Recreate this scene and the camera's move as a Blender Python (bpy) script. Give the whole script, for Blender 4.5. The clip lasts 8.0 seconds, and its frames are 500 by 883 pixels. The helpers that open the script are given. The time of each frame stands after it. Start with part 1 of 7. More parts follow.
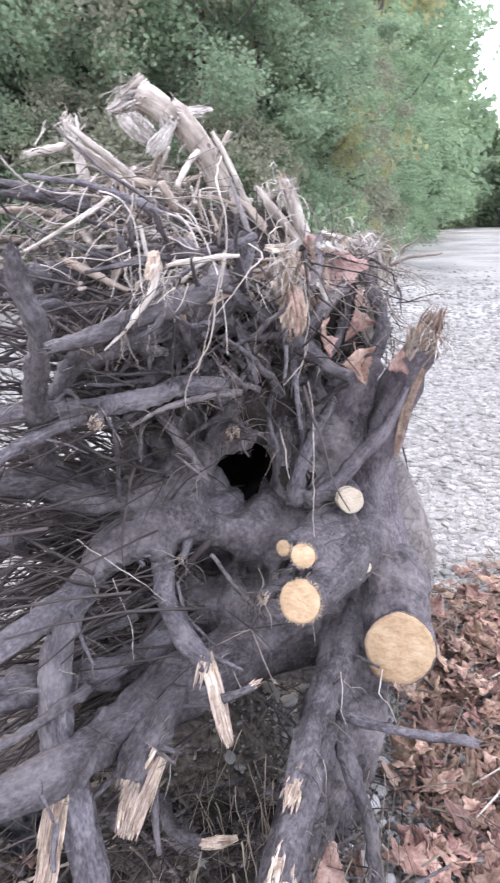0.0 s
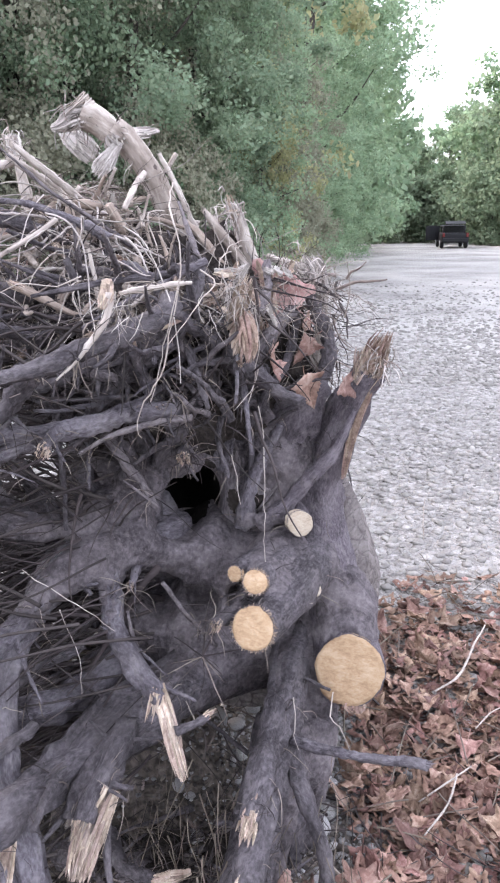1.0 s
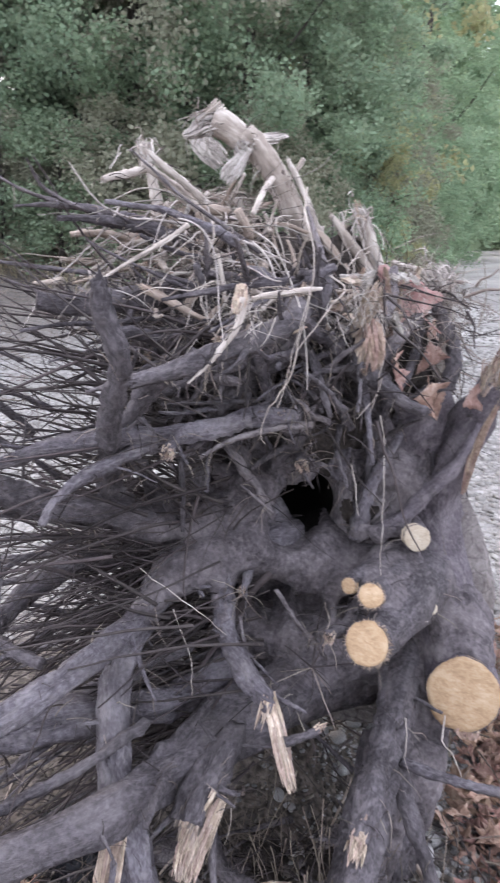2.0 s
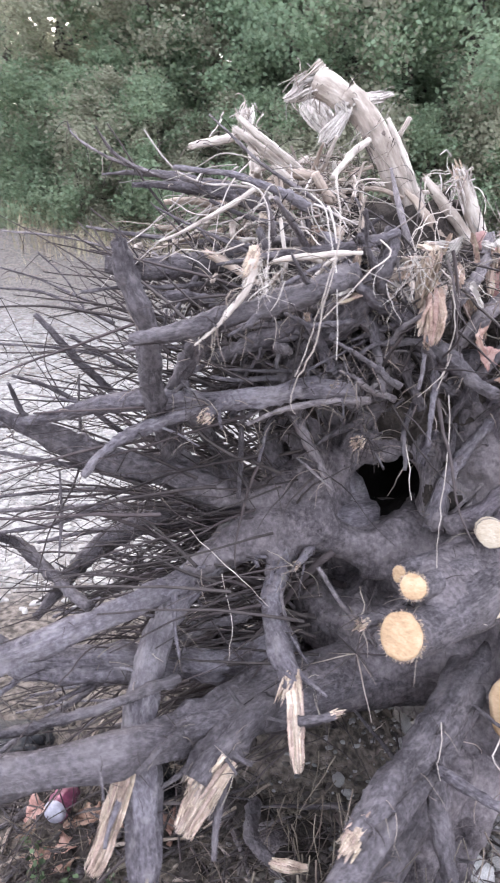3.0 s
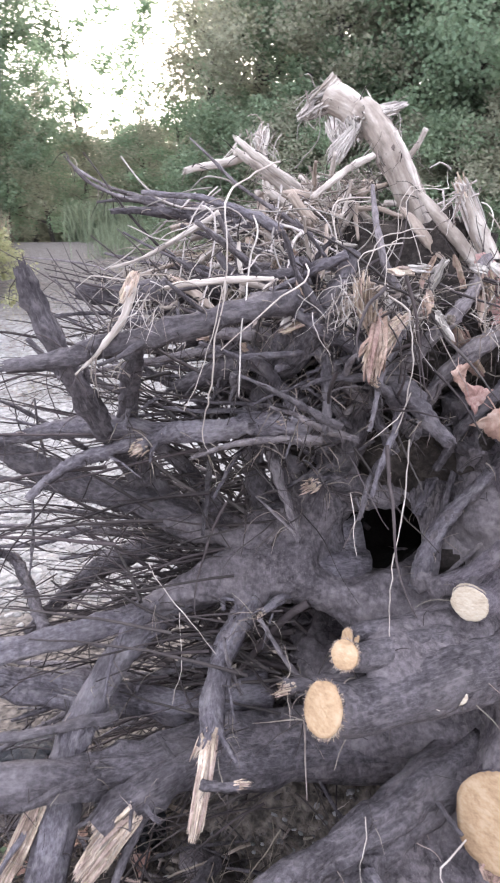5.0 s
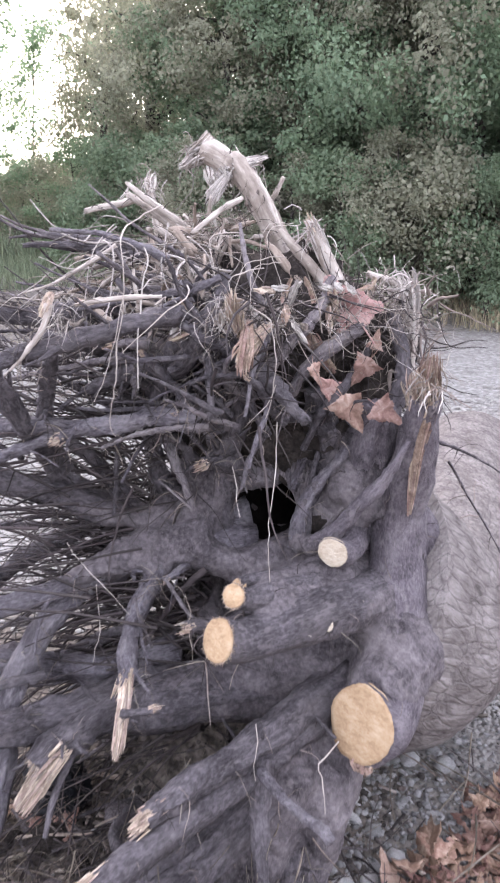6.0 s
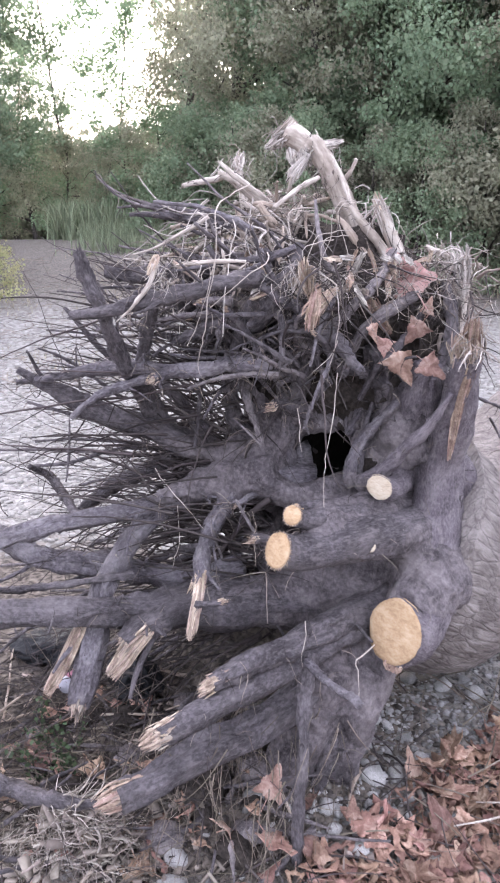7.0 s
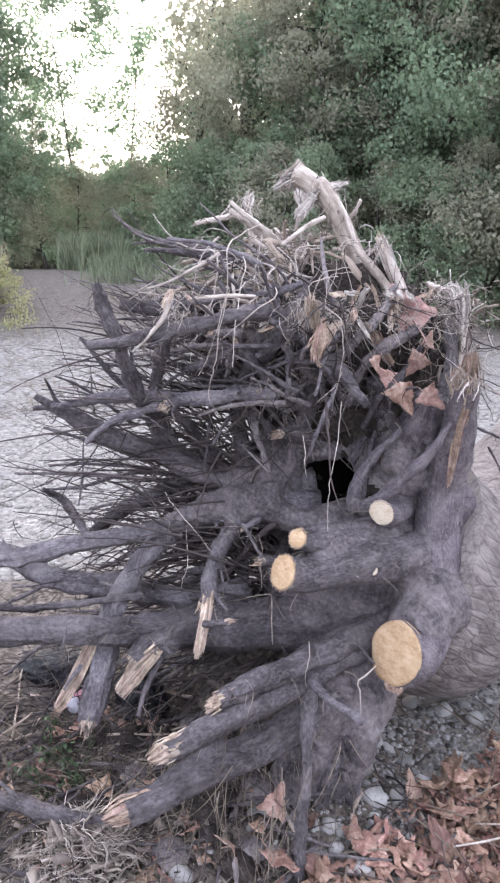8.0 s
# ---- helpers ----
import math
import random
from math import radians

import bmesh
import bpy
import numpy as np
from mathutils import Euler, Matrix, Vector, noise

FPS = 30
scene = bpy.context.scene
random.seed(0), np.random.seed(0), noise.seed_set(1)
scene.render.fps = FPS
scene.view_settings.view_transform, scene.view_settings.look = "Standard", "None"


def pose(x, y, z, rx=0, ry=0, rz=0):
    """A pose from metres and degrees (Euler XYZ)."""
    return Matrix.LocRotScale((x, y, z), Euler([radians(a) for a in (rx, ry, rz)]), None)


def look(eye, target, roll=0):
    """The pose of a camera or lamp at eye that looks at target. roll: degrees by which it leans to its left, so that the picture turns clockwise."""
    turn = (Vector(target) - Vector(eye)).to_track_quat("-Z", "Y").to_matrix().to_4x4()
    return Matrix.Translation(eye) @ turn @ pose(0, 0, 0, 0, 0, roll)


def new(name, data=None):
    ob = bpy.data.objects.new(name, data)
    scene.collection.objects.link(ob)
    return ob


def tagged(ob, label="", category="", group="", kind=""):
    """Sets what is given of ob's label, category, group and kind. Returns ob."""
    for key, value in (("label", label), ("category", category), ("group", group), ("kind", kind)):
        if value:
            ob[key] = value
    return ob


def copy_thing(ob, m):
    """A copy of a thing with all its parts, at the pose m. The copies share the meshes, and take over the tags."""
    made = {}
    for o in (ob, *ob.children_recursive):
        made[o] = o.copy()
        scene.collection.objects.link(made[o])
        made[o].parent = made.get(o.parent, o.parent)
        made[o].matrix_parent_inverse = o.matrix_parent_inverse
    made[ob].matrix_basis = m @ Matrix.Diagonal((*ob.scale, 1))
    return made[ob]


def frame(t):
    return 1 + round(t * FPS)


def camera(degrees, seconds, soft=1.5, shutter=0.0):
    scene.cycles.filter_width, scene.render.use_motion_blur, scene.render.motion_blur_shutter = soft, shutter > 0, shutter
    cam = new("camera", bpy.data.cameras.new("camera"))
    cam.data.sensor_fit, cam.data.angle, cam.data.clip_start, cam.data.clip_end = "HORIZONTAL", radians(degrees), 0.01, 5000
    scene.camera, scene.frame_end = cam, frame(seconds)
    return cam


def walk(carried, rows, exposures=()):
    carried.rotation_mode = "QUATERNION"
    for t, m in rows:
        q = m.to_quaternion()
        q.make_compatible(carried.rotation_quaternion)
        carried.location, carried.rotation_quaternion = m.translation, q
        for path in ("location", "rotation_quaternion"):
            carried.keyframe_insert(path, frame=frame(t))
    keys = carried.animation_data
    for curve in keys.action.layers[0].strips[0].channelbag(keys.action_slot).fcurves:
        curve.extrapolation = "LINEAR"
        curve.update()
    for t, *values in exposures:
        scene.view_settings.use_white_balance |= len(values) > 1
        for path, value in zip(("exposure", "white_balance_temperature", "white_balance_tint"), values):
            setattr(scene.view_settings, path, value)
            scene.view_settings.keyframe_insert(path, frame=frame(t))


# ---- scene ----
cam = camera(38.4, 8.0, 2.1, 0.35)
PATH = [
    (0, (0.067, -0.1, 1.681), (-0.002, 1.805, 1.074), -1.7),
    (0.5, (0.057, -0.069, 1.702), (0.131, 1.828, 1.074), -2.6),
    (1, (0.03, -0.079, 1.713), (0.143, 1.831, 1.13), -0.4),
    (1.5, (0.014, -0.076, 1.716), (0.119, 1.831, 1.123), -0.0),
    (1.8, (0.02, -0.075, 1.708), (-0.043, 1.84, 1.131), -1.1),
    (2, (-0.024, -0.059, 1.712), (-0.179, 1.853, 1.145), -0.3),
    (2.2, (-0.019, -0.046, 1.719), (-0.283, 1.842, 1.113), -0.4),
    (3.3, (0.429, 0.056, 1.669), (-0.363, 1.793, 1.073), -1.6),
    (3.5, (0.454, 0.06, 1.672), (-0.351, 1.799, 1.098), -2.1),
    (4, (0.459, 0.21, 1.664), (-0.415, 1.913, 1.086), -0.3),
    (4.2, (0.467, 0.268, 1.666), (-0.419, 1.967, 1.095), -0.7),
    (5.3, (0.815, 0.393, 1.659), (-0.435, 1.866, 1.143), -1.9),
    (5.5, (0.856, 0.35, 1.657), (-0.346, 1.881, 1.199), -1.3),
    (6, (0.939, 0.123, 1.648), (-0.045, 1.8, 1.181), -2.8),
    (6.5, (1.001, -0.032, 1.65), (-0.034, 1.595, 1.124), -2.2),
    (7, (1.119, -0.152, 1.648), (-0.016, 1.405, 1.112), -1.2),
    (7.5, (1.172, -0.212, 1.652), (0.053, 1.365, 1.144), -0.8),
    (8, (1.163, -0.227, 1.661), (0.007, 1.34, 1.204), -0.7),
]
walk(cam, [(t, look(eye, target, roll)) for t, eye, target, roll in PATH], [(0.0, 2.38, 6380, 16), (1.0, 2.06, 6340, 17), (2.0, 1.92, 6360, 16), (3.4, 2.58, 6400, 16), (4.2, 2.54, 6380, 15), (5.4, 2.18, 6430, 18), (7.2, 2.17, 6330, 20), (8.0, 2.07, 6310, 17)])

# ---- world, sun, exposure ----
world = bpy.data.worlds.new("evening_sky")
scene.world = world
world.use_nodes = True
wn = world.node_tree
sky = wn.nodes.new("ShaderNodeTexSky")
sky.sky_type = "NISHITA"
sky.sun_disc = False
sky.sun_elevation = radians(28)
sky.sun_rotation = radians(-45)
sky.air_density, sky.dust_density, sky.ozone_density = 1.0, 4.0, 1.0
haze = wn.nodes.new("ShaderNodeMixRGB")
haze.inputs[0].default_value = 0.62
haze.inputs[2].default_value = (8.6, 9.0, 9.9, 1)
wn.links.new(sky.outputs[0], haze.inputs[1])
wn.links.new(haze.outputs[0], wn.nodes["Background"].inputs[0])
wn.nodes["Background"].inputs[1].default_value = 0.13

sun_data = bpy.data.lights.new("sun", "SUN")
sun_data.energy, sun_data.angle, sun_data.color = 0.9, radians(20), (1.0, 0.93, 0.84)
sun = new("sun", sun_data)
sun.matrix_world = look((-20, 20, 15), (0, 0, 0))


# ---- materials ----
def material(name, colors, scale=6.0, rough=0.9, bump=0.4, fine=60.0, stretch=(1, 1, 1), spec=0.25, per="", detail=8.0, spread=0.5, translucent=0.0, dist=0.01, grain=0.0, fac=0.45, vary=(.55, 1.4), streak=None, streak_scale=1.0):
    """Two scales of noise between the given colours, with relief. per: "object" or "island" varies the brightness."""
    m = bpy.data.materials.new(name)
    m.use_nodes = True
    nt = m.node_tree
    n, l = nt.nodes, nt.links
    b = n["Principled BSDF"]
    b.inputs["Roughness"].default_value = rough
    b.inputs["Specular IOR Level"].default_value = spec
    tc = n.new("ShaderNodeTexCoord")
    mp = n.new("ShaderNodeMapping")
    mp.inputs["Scale"].default_value = stretch
    l.new(tc.outputs["Object"], mp.inputs[0])
    big = n.new("ShaderNodeTexNoise")
    big.inputs["Scale"].default_value, big.inputs["Detail"].default_value = scale, detail
    small = n.new("ShaderNodeTexNoise")
    if grain:
        at = n.new("ShaderNodeAttribute")
        at.attribute_name = "grain"
        gm = n.new("ShaderNodeMapping")
        gm.inputs["Scale"].default_value = (1, 1, grain)
        l.new(at.outputs["Vector"], gm.inputs[0])
    small.inputs["Scale"].default_value, small.inputs["Detail"].default_value = fine, 6.0
    small.inputs["Roughness"].default_value = 0.65
    l.new(mp.outputs[0], big.inputs[0])
    l.new(gm.outputs[0] if grain else mp.outputs[0], small.inputs[0])
    mixv = n.new("ShaderNodeMix")
    mixv.inputs[0].default_value = fac
    l.new(big.outputs[0], mixv.inputs[2])
    l.new(small.outputs[0], mixv.inputs[3])
    ramp = n.new("ShaderNodeValToRGB")
    cr = ramp.color_ramp
    k = len(colors)
    while len(cr.elements) < k:
        cr.elements.new(0.5)
    for i, c in enumerate(colors):
        cr.elements[i].position = 0.5 + spread * 0.62 * (i / max(1, k - 1) - 0.5)
        cr.elements[i].color = (*c, 1)
    l.new(mixv.outputs[0], ramp.inputs[0])
    last = ramp.outputs[0]
    if streak:
        # thin pale scratches along the grain and specks of dried mud
        sc = n.new("ShaderNodeMapping")
        sc.inputs["Scale"].default_value = (1, 1, .13)
        l.new(at.outputs["Vector"], sc.inputs[0])
        for src, freq, lo, hi, amount in ((sc, 300, .56, .72, .4), (gm, 52, .55, .69, .42), (mp, 8, .5, .7, .3)):
            tx = n.new("ShaderNodeTexNoise")
            tx.inputs["Scale"].default_value, tx.inputs["Detail"].default_value = freq * streak_scale, 4.0
            l.new(src.outputs[0], tx.inputs[0])
            mr = n.new("ShaderNodeMapRange")
            mr.inputs[1].default_value, mr.inputs[2].default_value, mr.inputs[4].default_value = lo, hi, amount
            l.new(tx.outputs[0], mr.inputs[0])
            mx = n.new("ShaderNodeMixRGB")
            mx.inputs[2].default_value = (*streak, 1)
            l.new(mr.outputs[0], mx.inputs[0])
            l.new(last, mx.inputs[1])
            last = mx.outputs[0]
    if per:
        src = n.new("ShaderNodeObjectInfo") if per == "object" else n.new("ShaderNodeNewGeometry")
        rnd = src.outputs["Random"] if per == "object" else src.outputs["Random Per Island"]
        mr = n.new("ShaderNodeMapRange")
        mr.inputs[3].default_value, mr.inputs[4].default_value = vary
        l.new(rnd, mr.inputs[0])
        hs = n.new("ShaderNodeHueSaturation")
        l.new(mr.outputs[0], hs.inputs["Value"])
        m2 = n.new("ShaderNodeMapRange")
        m2.inputs[3].default_value, m2.inputs[4].default_value = 0.48, 0.52
        wr = n.new("ShaderNodeMath")
        wr.operation = "MULTIPLY"
        wr.inputs[1].default_value = 7.13
        fr = n.new("ShaderNodeMath")
        fr.operation = "FRACT"
        l.new(rnd, wr.inputs[0])
        l.new(wr.outputs[0], fr.inputs[0])
        l.new(fr.outputs[0], m2.inputs[0])
        l.new(m2.outputs[0], hs.inputs["Hue"])
        l.new(last, hs.inputs["Color"])
        last = hs.outputs[0]
    l.new(last, b.inputs["Base Color"])
    if bump:
        bp = n.new("ShaderNodeBump")
        bp.inputs["Strength"].default_value = bump
        bp.inputs["Distance"].default_value = dist
        l.new(mixv.outputs[0], bp.inputs["Height"])
        l.new(bp.outputs[0], b.inputs["Normal"])
    if translucent:
        tr = n.new("ShaderNodeBsdfTranslucent")
        l.new(last, tr.inputs[0])
        ms = n.new("ShaderNodeMixShader")
        ms.inputs[0].default_value = translucent
        l.new(b.outputs[0], ms.inputs[1])
        l.new(tr.outputs[0], ms.inputs[2])
        l.new(ms.outputs[0], n["Material Output"].inputs[0])
    return m


DARK_BARK = material("dark_root_bark", [(0.0235, 0.0202, 0.0216), (0.0737, 0.0651, 0.0697), (0.156, 0.139, 0.148)], 10, 0.9, 1.0, 120, (1, 1, 1), 0.15, grain=.6, fac=.55, spread=.5, dist=.018, streak=(0.19, 0.169, 0.169))
GREY_BARK = material("grey_root_bark", [(0.0354, 0.0306, 0.0338), (0.101, 0.0896, 0.0989), (0.205, 0.188, 0.205)], 10, 0.9, 1.0, 120, (1, 1, 1), 0.15, grain=.6, fac=.55, spread=.5, dist=.018, streak=(0.254, 0.231, 0.231))
PLUM_BARK = material("plum_root_bark", [(.035, .029, .033), (.112, .096, .107), (.2, .175, .19)], 16, 0.88, 1.0, 170, (1, 1, 1), 0.2, grain=.5, fac=.55, spread=.55, dist=.018, streak=(.25, .22, .222))
PALE_WOOD = material("weathered_pale_wood", [(.13, .105, .092), (.37, .325, .287), (.62, .57, .52)], 14, 0.85, 0.7, 150, spec=0.2, grain=.12, fac=.55, spread=.7)
TAN_BARK = material("tan_root_bark", [(.1, .075, .06), (.28, .225, .185), (.5, .43, .37)], 10, 0.85, 0.8, 130, spec=0.2, grain=.14, fac=.55, spread=.7)
LOG_BARK = material("peeling_log_bark", [(.085, .068, .057), (.27, .228, .195), (.5, .455, .41)], 10, 0.9, 1.0, 60, spec=0.15, grain=.25, fac=.4, spread=.5)
RAW_WOOD = material("raw_split_wood", [(.17, .122, .096), (.4, .31, .245), (.6, .51, .43)], 30, 0.88, 0.7, 180, (1, 1, .35), 0.12, spread=.6, per="island", vary=(.5, 1.15))
SPLIT_WOOD = material("bleached_split_wood", [(0.258, 0.2279, 0.2021), (0.43, 0.3956, 0.3612), (0.5848, 0.5504, 0.516)], 30, 0.88, 0.6, 180, (1, 1, .35), 0.12, spread=.6, per="island", vary=(.65, 1.15))
TORN_BARK = material("torn_orange_bark", [(.11, .07, .055), (.28, .2, .157), (.47, .375, .31)], 30, 0.9, 0.6, 160, spec=0.12, spread=.6, per="island", vary=(.6, 1.2))
CUT_WOOD = material("fresh_cut_wood", [(.2, .125, .073), (.355, .245, .148), (.47, .36, .245)], 26, 0.85, 0.35, 110, (.8, .8, 1.5), 0.15, spread=.68)
CUT_PALE = material("pale_cut_wood", [(.22, .17, .12), (.38, .32, .245), (.47, .415, .34)], 14, 0.75, 0.3, 110, (1, 1, 2), 0.2)
# near-black that stands for the shade deep in the root hollow
HOLLOW_SHADE = material("black_wet_soil", [(.004, .0035, .003), (.012, .01, .009)], 12, 0.98, 0.5, 80, spec=0.05)
SOIL = material("dark_soil", [(.012, .01, .009), (.035, .029, .026), (.08, .067, .058)], 12, 0.97, 1.0, 80, spec=0.1, dist=0.02)
ROOTLET_DARK = material("dark_rootlets", [(.03, .024, .024), (.07, .058, .056)], 5, 0.9, 0, 40, spec=0.2, per="island")
ROOTLET_TAN = material("tan_rootlets", [(.1, .081, .07), (.27, .23, .198)], 5, 0.9, 0, 40, spec=0.2, per="island")
DUSTY_ROOT = material("dusty_brown_root", [(0.0318, 0.0276, 0.0286), (0.127, 0.111, 0.116), (0.265, 0.235, 0.239)], 10, 0.94, 1.0, 140, spec=0.12, grain=.5, fac=.5, spread=.45, dist=.018, streak=(0.212, 0.185, 0.175))
HEART = material("dusty_heart_wood", [(0.0228, 0.0194, 0.0209), (0.0869, 0.0755, 0.0798), (0.188, 0.165, 0.17)], 10, 0.95, .9, 75, spec=0.12, grain=1.0, fac=.45, spread=.5, dist=.012, streak=(0.184, 0.161, 0.158))
ROOTLET_PALE = material("pale_rootlets", [(.18, .158, .14), (.46, .42, .385)], 5, 0.85, 0, 40, spec=0.2, per="island")
PEBBLE = material("river_pebble", [(0.147, 0.139, 0.127), (0.234, 0.221, 0.204), (0.312, 0.296, 0.275)], 14, 0.85, 0.25, 90, spec=0.2, per="island", vary=(.76, 1.26))
STONE = material("river_stone", [(.13, .126, .122), (.235, .226, .22), (.35, .338, .325)], 14, 0.75, 0.3, 90, spec=0.3, per="object")
DRY_LEAF = material("dry_red_brown_leaf", [(.12, .066, .05), (.262, .155, .118), (.46, .335, .27)], 14, 0.7, 0.5, 70, spec=0.3, per="object", translucent=0.12)
PINK_LEAF = material("dry_pinkish_leaf", [(.16, .09, .076), (.32, .197, .165), (.48, .36, .31)], 14, 0.75, 0.5, 70, spec=0.2, per="object", translucent=0.15, vary=(.75, 1.2))
LITTER = material("leaf_litter", [(.095, .053, .041), (.215, .126, .095), (.38, .265, .205)], 14, 0.75, 0.4, 70, spec=0.25, per="island")
DARK_GRAVEL = material("dark_wet_gravel", [(.11, .106, .103), (.2, .194, .19), (.31, .3, .294)], 14, 0.8, 0.3, 90, spec=0.3, per="island")
GRIT = material("dark_grit", [(.035, .03, .027), (.08, .07, .063), (.14, .125, .115)], 20, 0.95, 0.3, 90, spec=0.15, per="island")
FIBRE = material("bleached_root_fibre", [(.2, .17, .15), (.5, .45, .4)], 6, 0.9, 0, 40, spec=0.15, per="island")
STRAW = material("dry_grass", [(.075, .06, .047), (.2, .168, .135)], 6, 0.85, 0, 40, spec=0.2, per="island")
WEED = material("weed_green", [(.035, .055, .03), (.08, .112, .056)], 6, 0.7, 0, 40, spec=0.25, per="island", translucent=0.25)


def foliage(name, dark, light):
    return material(name, [dark, light], 0.8, 0.85, 0, 6, spec=0.1, per="island", translucent=0.5, vary=(.82, 1.15))


FOLIAGE = [foliage("foliage_deep_green", (.16, .215, .142), (.262, .338, .218)),
           foliage("foliage_olive", (.22, .225, .165), (.33, .33, .24)),
           foliage("foliage_grey_green", (.165, .222, .145), (.265, .328, .215)),
           foliage("foliage_yellow_green", (.3, .3, .16), (.44, .43, .24)),
           # the next two are lightened to put distance haze into the leaf colour
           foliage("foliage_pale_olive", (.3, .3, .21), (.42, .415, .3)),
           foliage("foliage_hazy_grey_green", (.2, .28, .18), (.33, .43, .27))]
GRASS = material("meadow_grass", [(.145, .175, .112), (.245, .28, .182)], 1, 0.7, 0, 6, spec=0.2, per="island", translucent=0.3)
REED = material("dry_reed", [(.2, .17, .11), (.38, .33, .23)], 1, 0.8, 0, 6, spec=0.2, per="island", translucent=0.15)
CAR_PAINT = material("black_car_paint", [(.008, .008, .009), (.014, .014, .016)], 2, 0.55, 0, 20, spec=0.2)
CAR_GLASS = material("dark_car_glass", [(.02, .022, .025), (.03, .032, .036)], 2, 0.2, 0, 20, spec=0.3)
RUBBER = material("tyre_rubber", [(.012, .012, .012), (.025, .025, .025)], 6, 0.9, 0.2, 60, spec=0.2)
STEEL = material("dull_alloy", [(.3, .3, .31), (.45, .45, .46)], 8, 0.4, 0.1, 60, spec=0.6)
TAIL_RED = material("red_lamp_lens", [(.09, .012, .01), (.14, .02, .016)], 4, 0.25, 0, 20)
CAN_RED = material("faded_red_can", [(.07, .012, .03), (.2, .045, .095)], 30, 0.6, 0.2, 60, spec=0.5)
CAN_END = material("pale_can_end", [(.16, .15, .18), (.36, .35, .39)], 40, 0.6, 0.1, 60, spec=0.5)
PAPER = material("pale_scrap_paper", [(.5, .47, .4), (.75, .72, .65)], 12, 0.85, 0.2, 60)
BLACK_PLASTIC = material("black_plastic_film", [(.004, .004, .005), (.01, .01, .013)], 9, 0.5, 0.6, 60, spec=0.25, dist=.02)
TREE_BARK = material("tree_bark", [(.04, .034, .03), (.1, .088, .078)], 4, 0.9, 0.6, 30, (1, 1, .4), 0.2)


def ground_material():
    """Gravel bar: pebbles by voronoi cells, a trodden dust road, and soil on the bank."""
    m = bpy.data.materials.new("gravel_ground")
    m.use_nodes = True
    n, l = m.node_tree.nodes, m.node_tree.links
    b = n["Principled BSDF"]
    b.inputs["Roughness"].default_value = 0.93
    b.inputs["Specular IOR Level"].default_value = 0.15
    tc = n.new("ShaderNodeTexCoord")
    v = n.new("ShaderNodeTexVoronoi")
    v.inputs["Scale"].default_value = 17
    v2 = n.new("ShaderNodeTexVoronoi")
    v2.inputs["Scale"].default_value = 55
    no = n.new("ShaderNodeTexNoise")
    no.inputs["Scale"].default_value, no.inputs["Detail"].default_value = 0.35, 8
    for q in (v, v2, no):
        l.new(tc.outputs["Object"], q.inputs["Vector"])
    sep = n.new("ShaderNodeSeparateColor")
    l.new(v.outputs["Color"], sep.inputs[0])
    r1 = n.new("ShaderNodeValToRGB")
    r1.color_ramp.elements[0].color, r1.color_ramp.elements[1].color = (.213, .203, .193, 1), (.385, .369, .352, 1)
    l.new(sep.outputs[0], r1.inputs[0])
    edge = n.new("ShaderNodeValToRGB")
    edge.color_ramp.elements[0].position, edge.color_ramp.elements[1].position = 0.35, 0.75
    edge.color_ramp.elements[0].color, edge.color_ramp.elements[1].color = (1, 1, 1, 1), (.72, .7, .69, 1)
    l.new(v.outputs["Distance"], edge.inputs[0])
    mul = n.new("ShaderNodeMixRGB")
    mul.blend_type = "MULTIPLY"
    mul.inputs[0].default_value = 1
    l.new(r1.outputs[0], mul.inputs[1])
    l.new(edge.outputs[0], mul.inputs[2])
    dust = n.new("ShaderNodeMixRGB")
    dust.inputs[2].default_value = (.54, .515, .48, 1)
    dr = n.new("ShaderNodeValToRGB")
    dr.color_ramp.elements[0].position, dr.color_ramp.elements[1].position = 0.3, 0.62
    l.new(no.outputs[0], dr.inputs[0])
    half = n.new("ShaderNodeMath")
    half.operation = "MULTIPLY"
    half.inputs[1].default_value = 0.8
    road = n.new("ShaderNodeAttribute")
    road.attribute_name = "dust"
    worn = n.new("ShaderNodeMath")
    worn.operation = "MULTIPLY"
    l.new(dr.outputs[0], worn.inputs[0])
    l.new(road.outputs["Fac"], worn.inputs[1])
    l.new(worn.outputs[0], half.inputs[0])
    l.new(half.outputs[0], dust.inputs[0])
    l.new(mul.outputs[0], dust.inputs[1])
    soil = n.new("ShaderNodeMixRGB")
    soil.inputs[2].default_value = (.13, .105, .085, 1)
    at = n.new("ShaderNodeAttribute")
    at.attribute_name = "soil"
    l.new(at.outputs["Fac"], soil.inputs[0])
    l.new(dust.outputs[0], soil.inputs[1])
    l.new(soil.outputs[0], b.inputs["Base Color"])
    add = n.new("ShaderNodeMath")
    add.operation = "ADD"
    l.new(v.outputs["Distance"], add.inputs[0])
    l.new(v2.outputs["Distance"], add.inputs[1])
    bp = n.new("ShaderNodeBump")
    bp.invert = True
    bp.inputs["Strength"].default_value, bp.inputs["Distance"].default_value = 0.9, 0.03
    crumbs = n.new("ShaderNodeTexNoise")
    crumbs.inputs["Scale"].default_value, crumbs.inputs["Detail"].default_value = 38, 10
    l.new(tc.outputs["Object"], crumbs.inputs["Vector"])
    rel = n.new("ShaderNodeMix")
    l.new(at.outputs["Fac"], rel.inputs[0])
    l.new(add.outputs[0], rel.inputs[2])
    l.new(crumbs.outputs[0], rel.inputs[3])
    l.new(rel.outputs[0], bp.inputs["Height"])
    l.new(bp.outputs[0], b.inputs["Normal"])
    tone = n.new("ShaderNodeValToRGB")
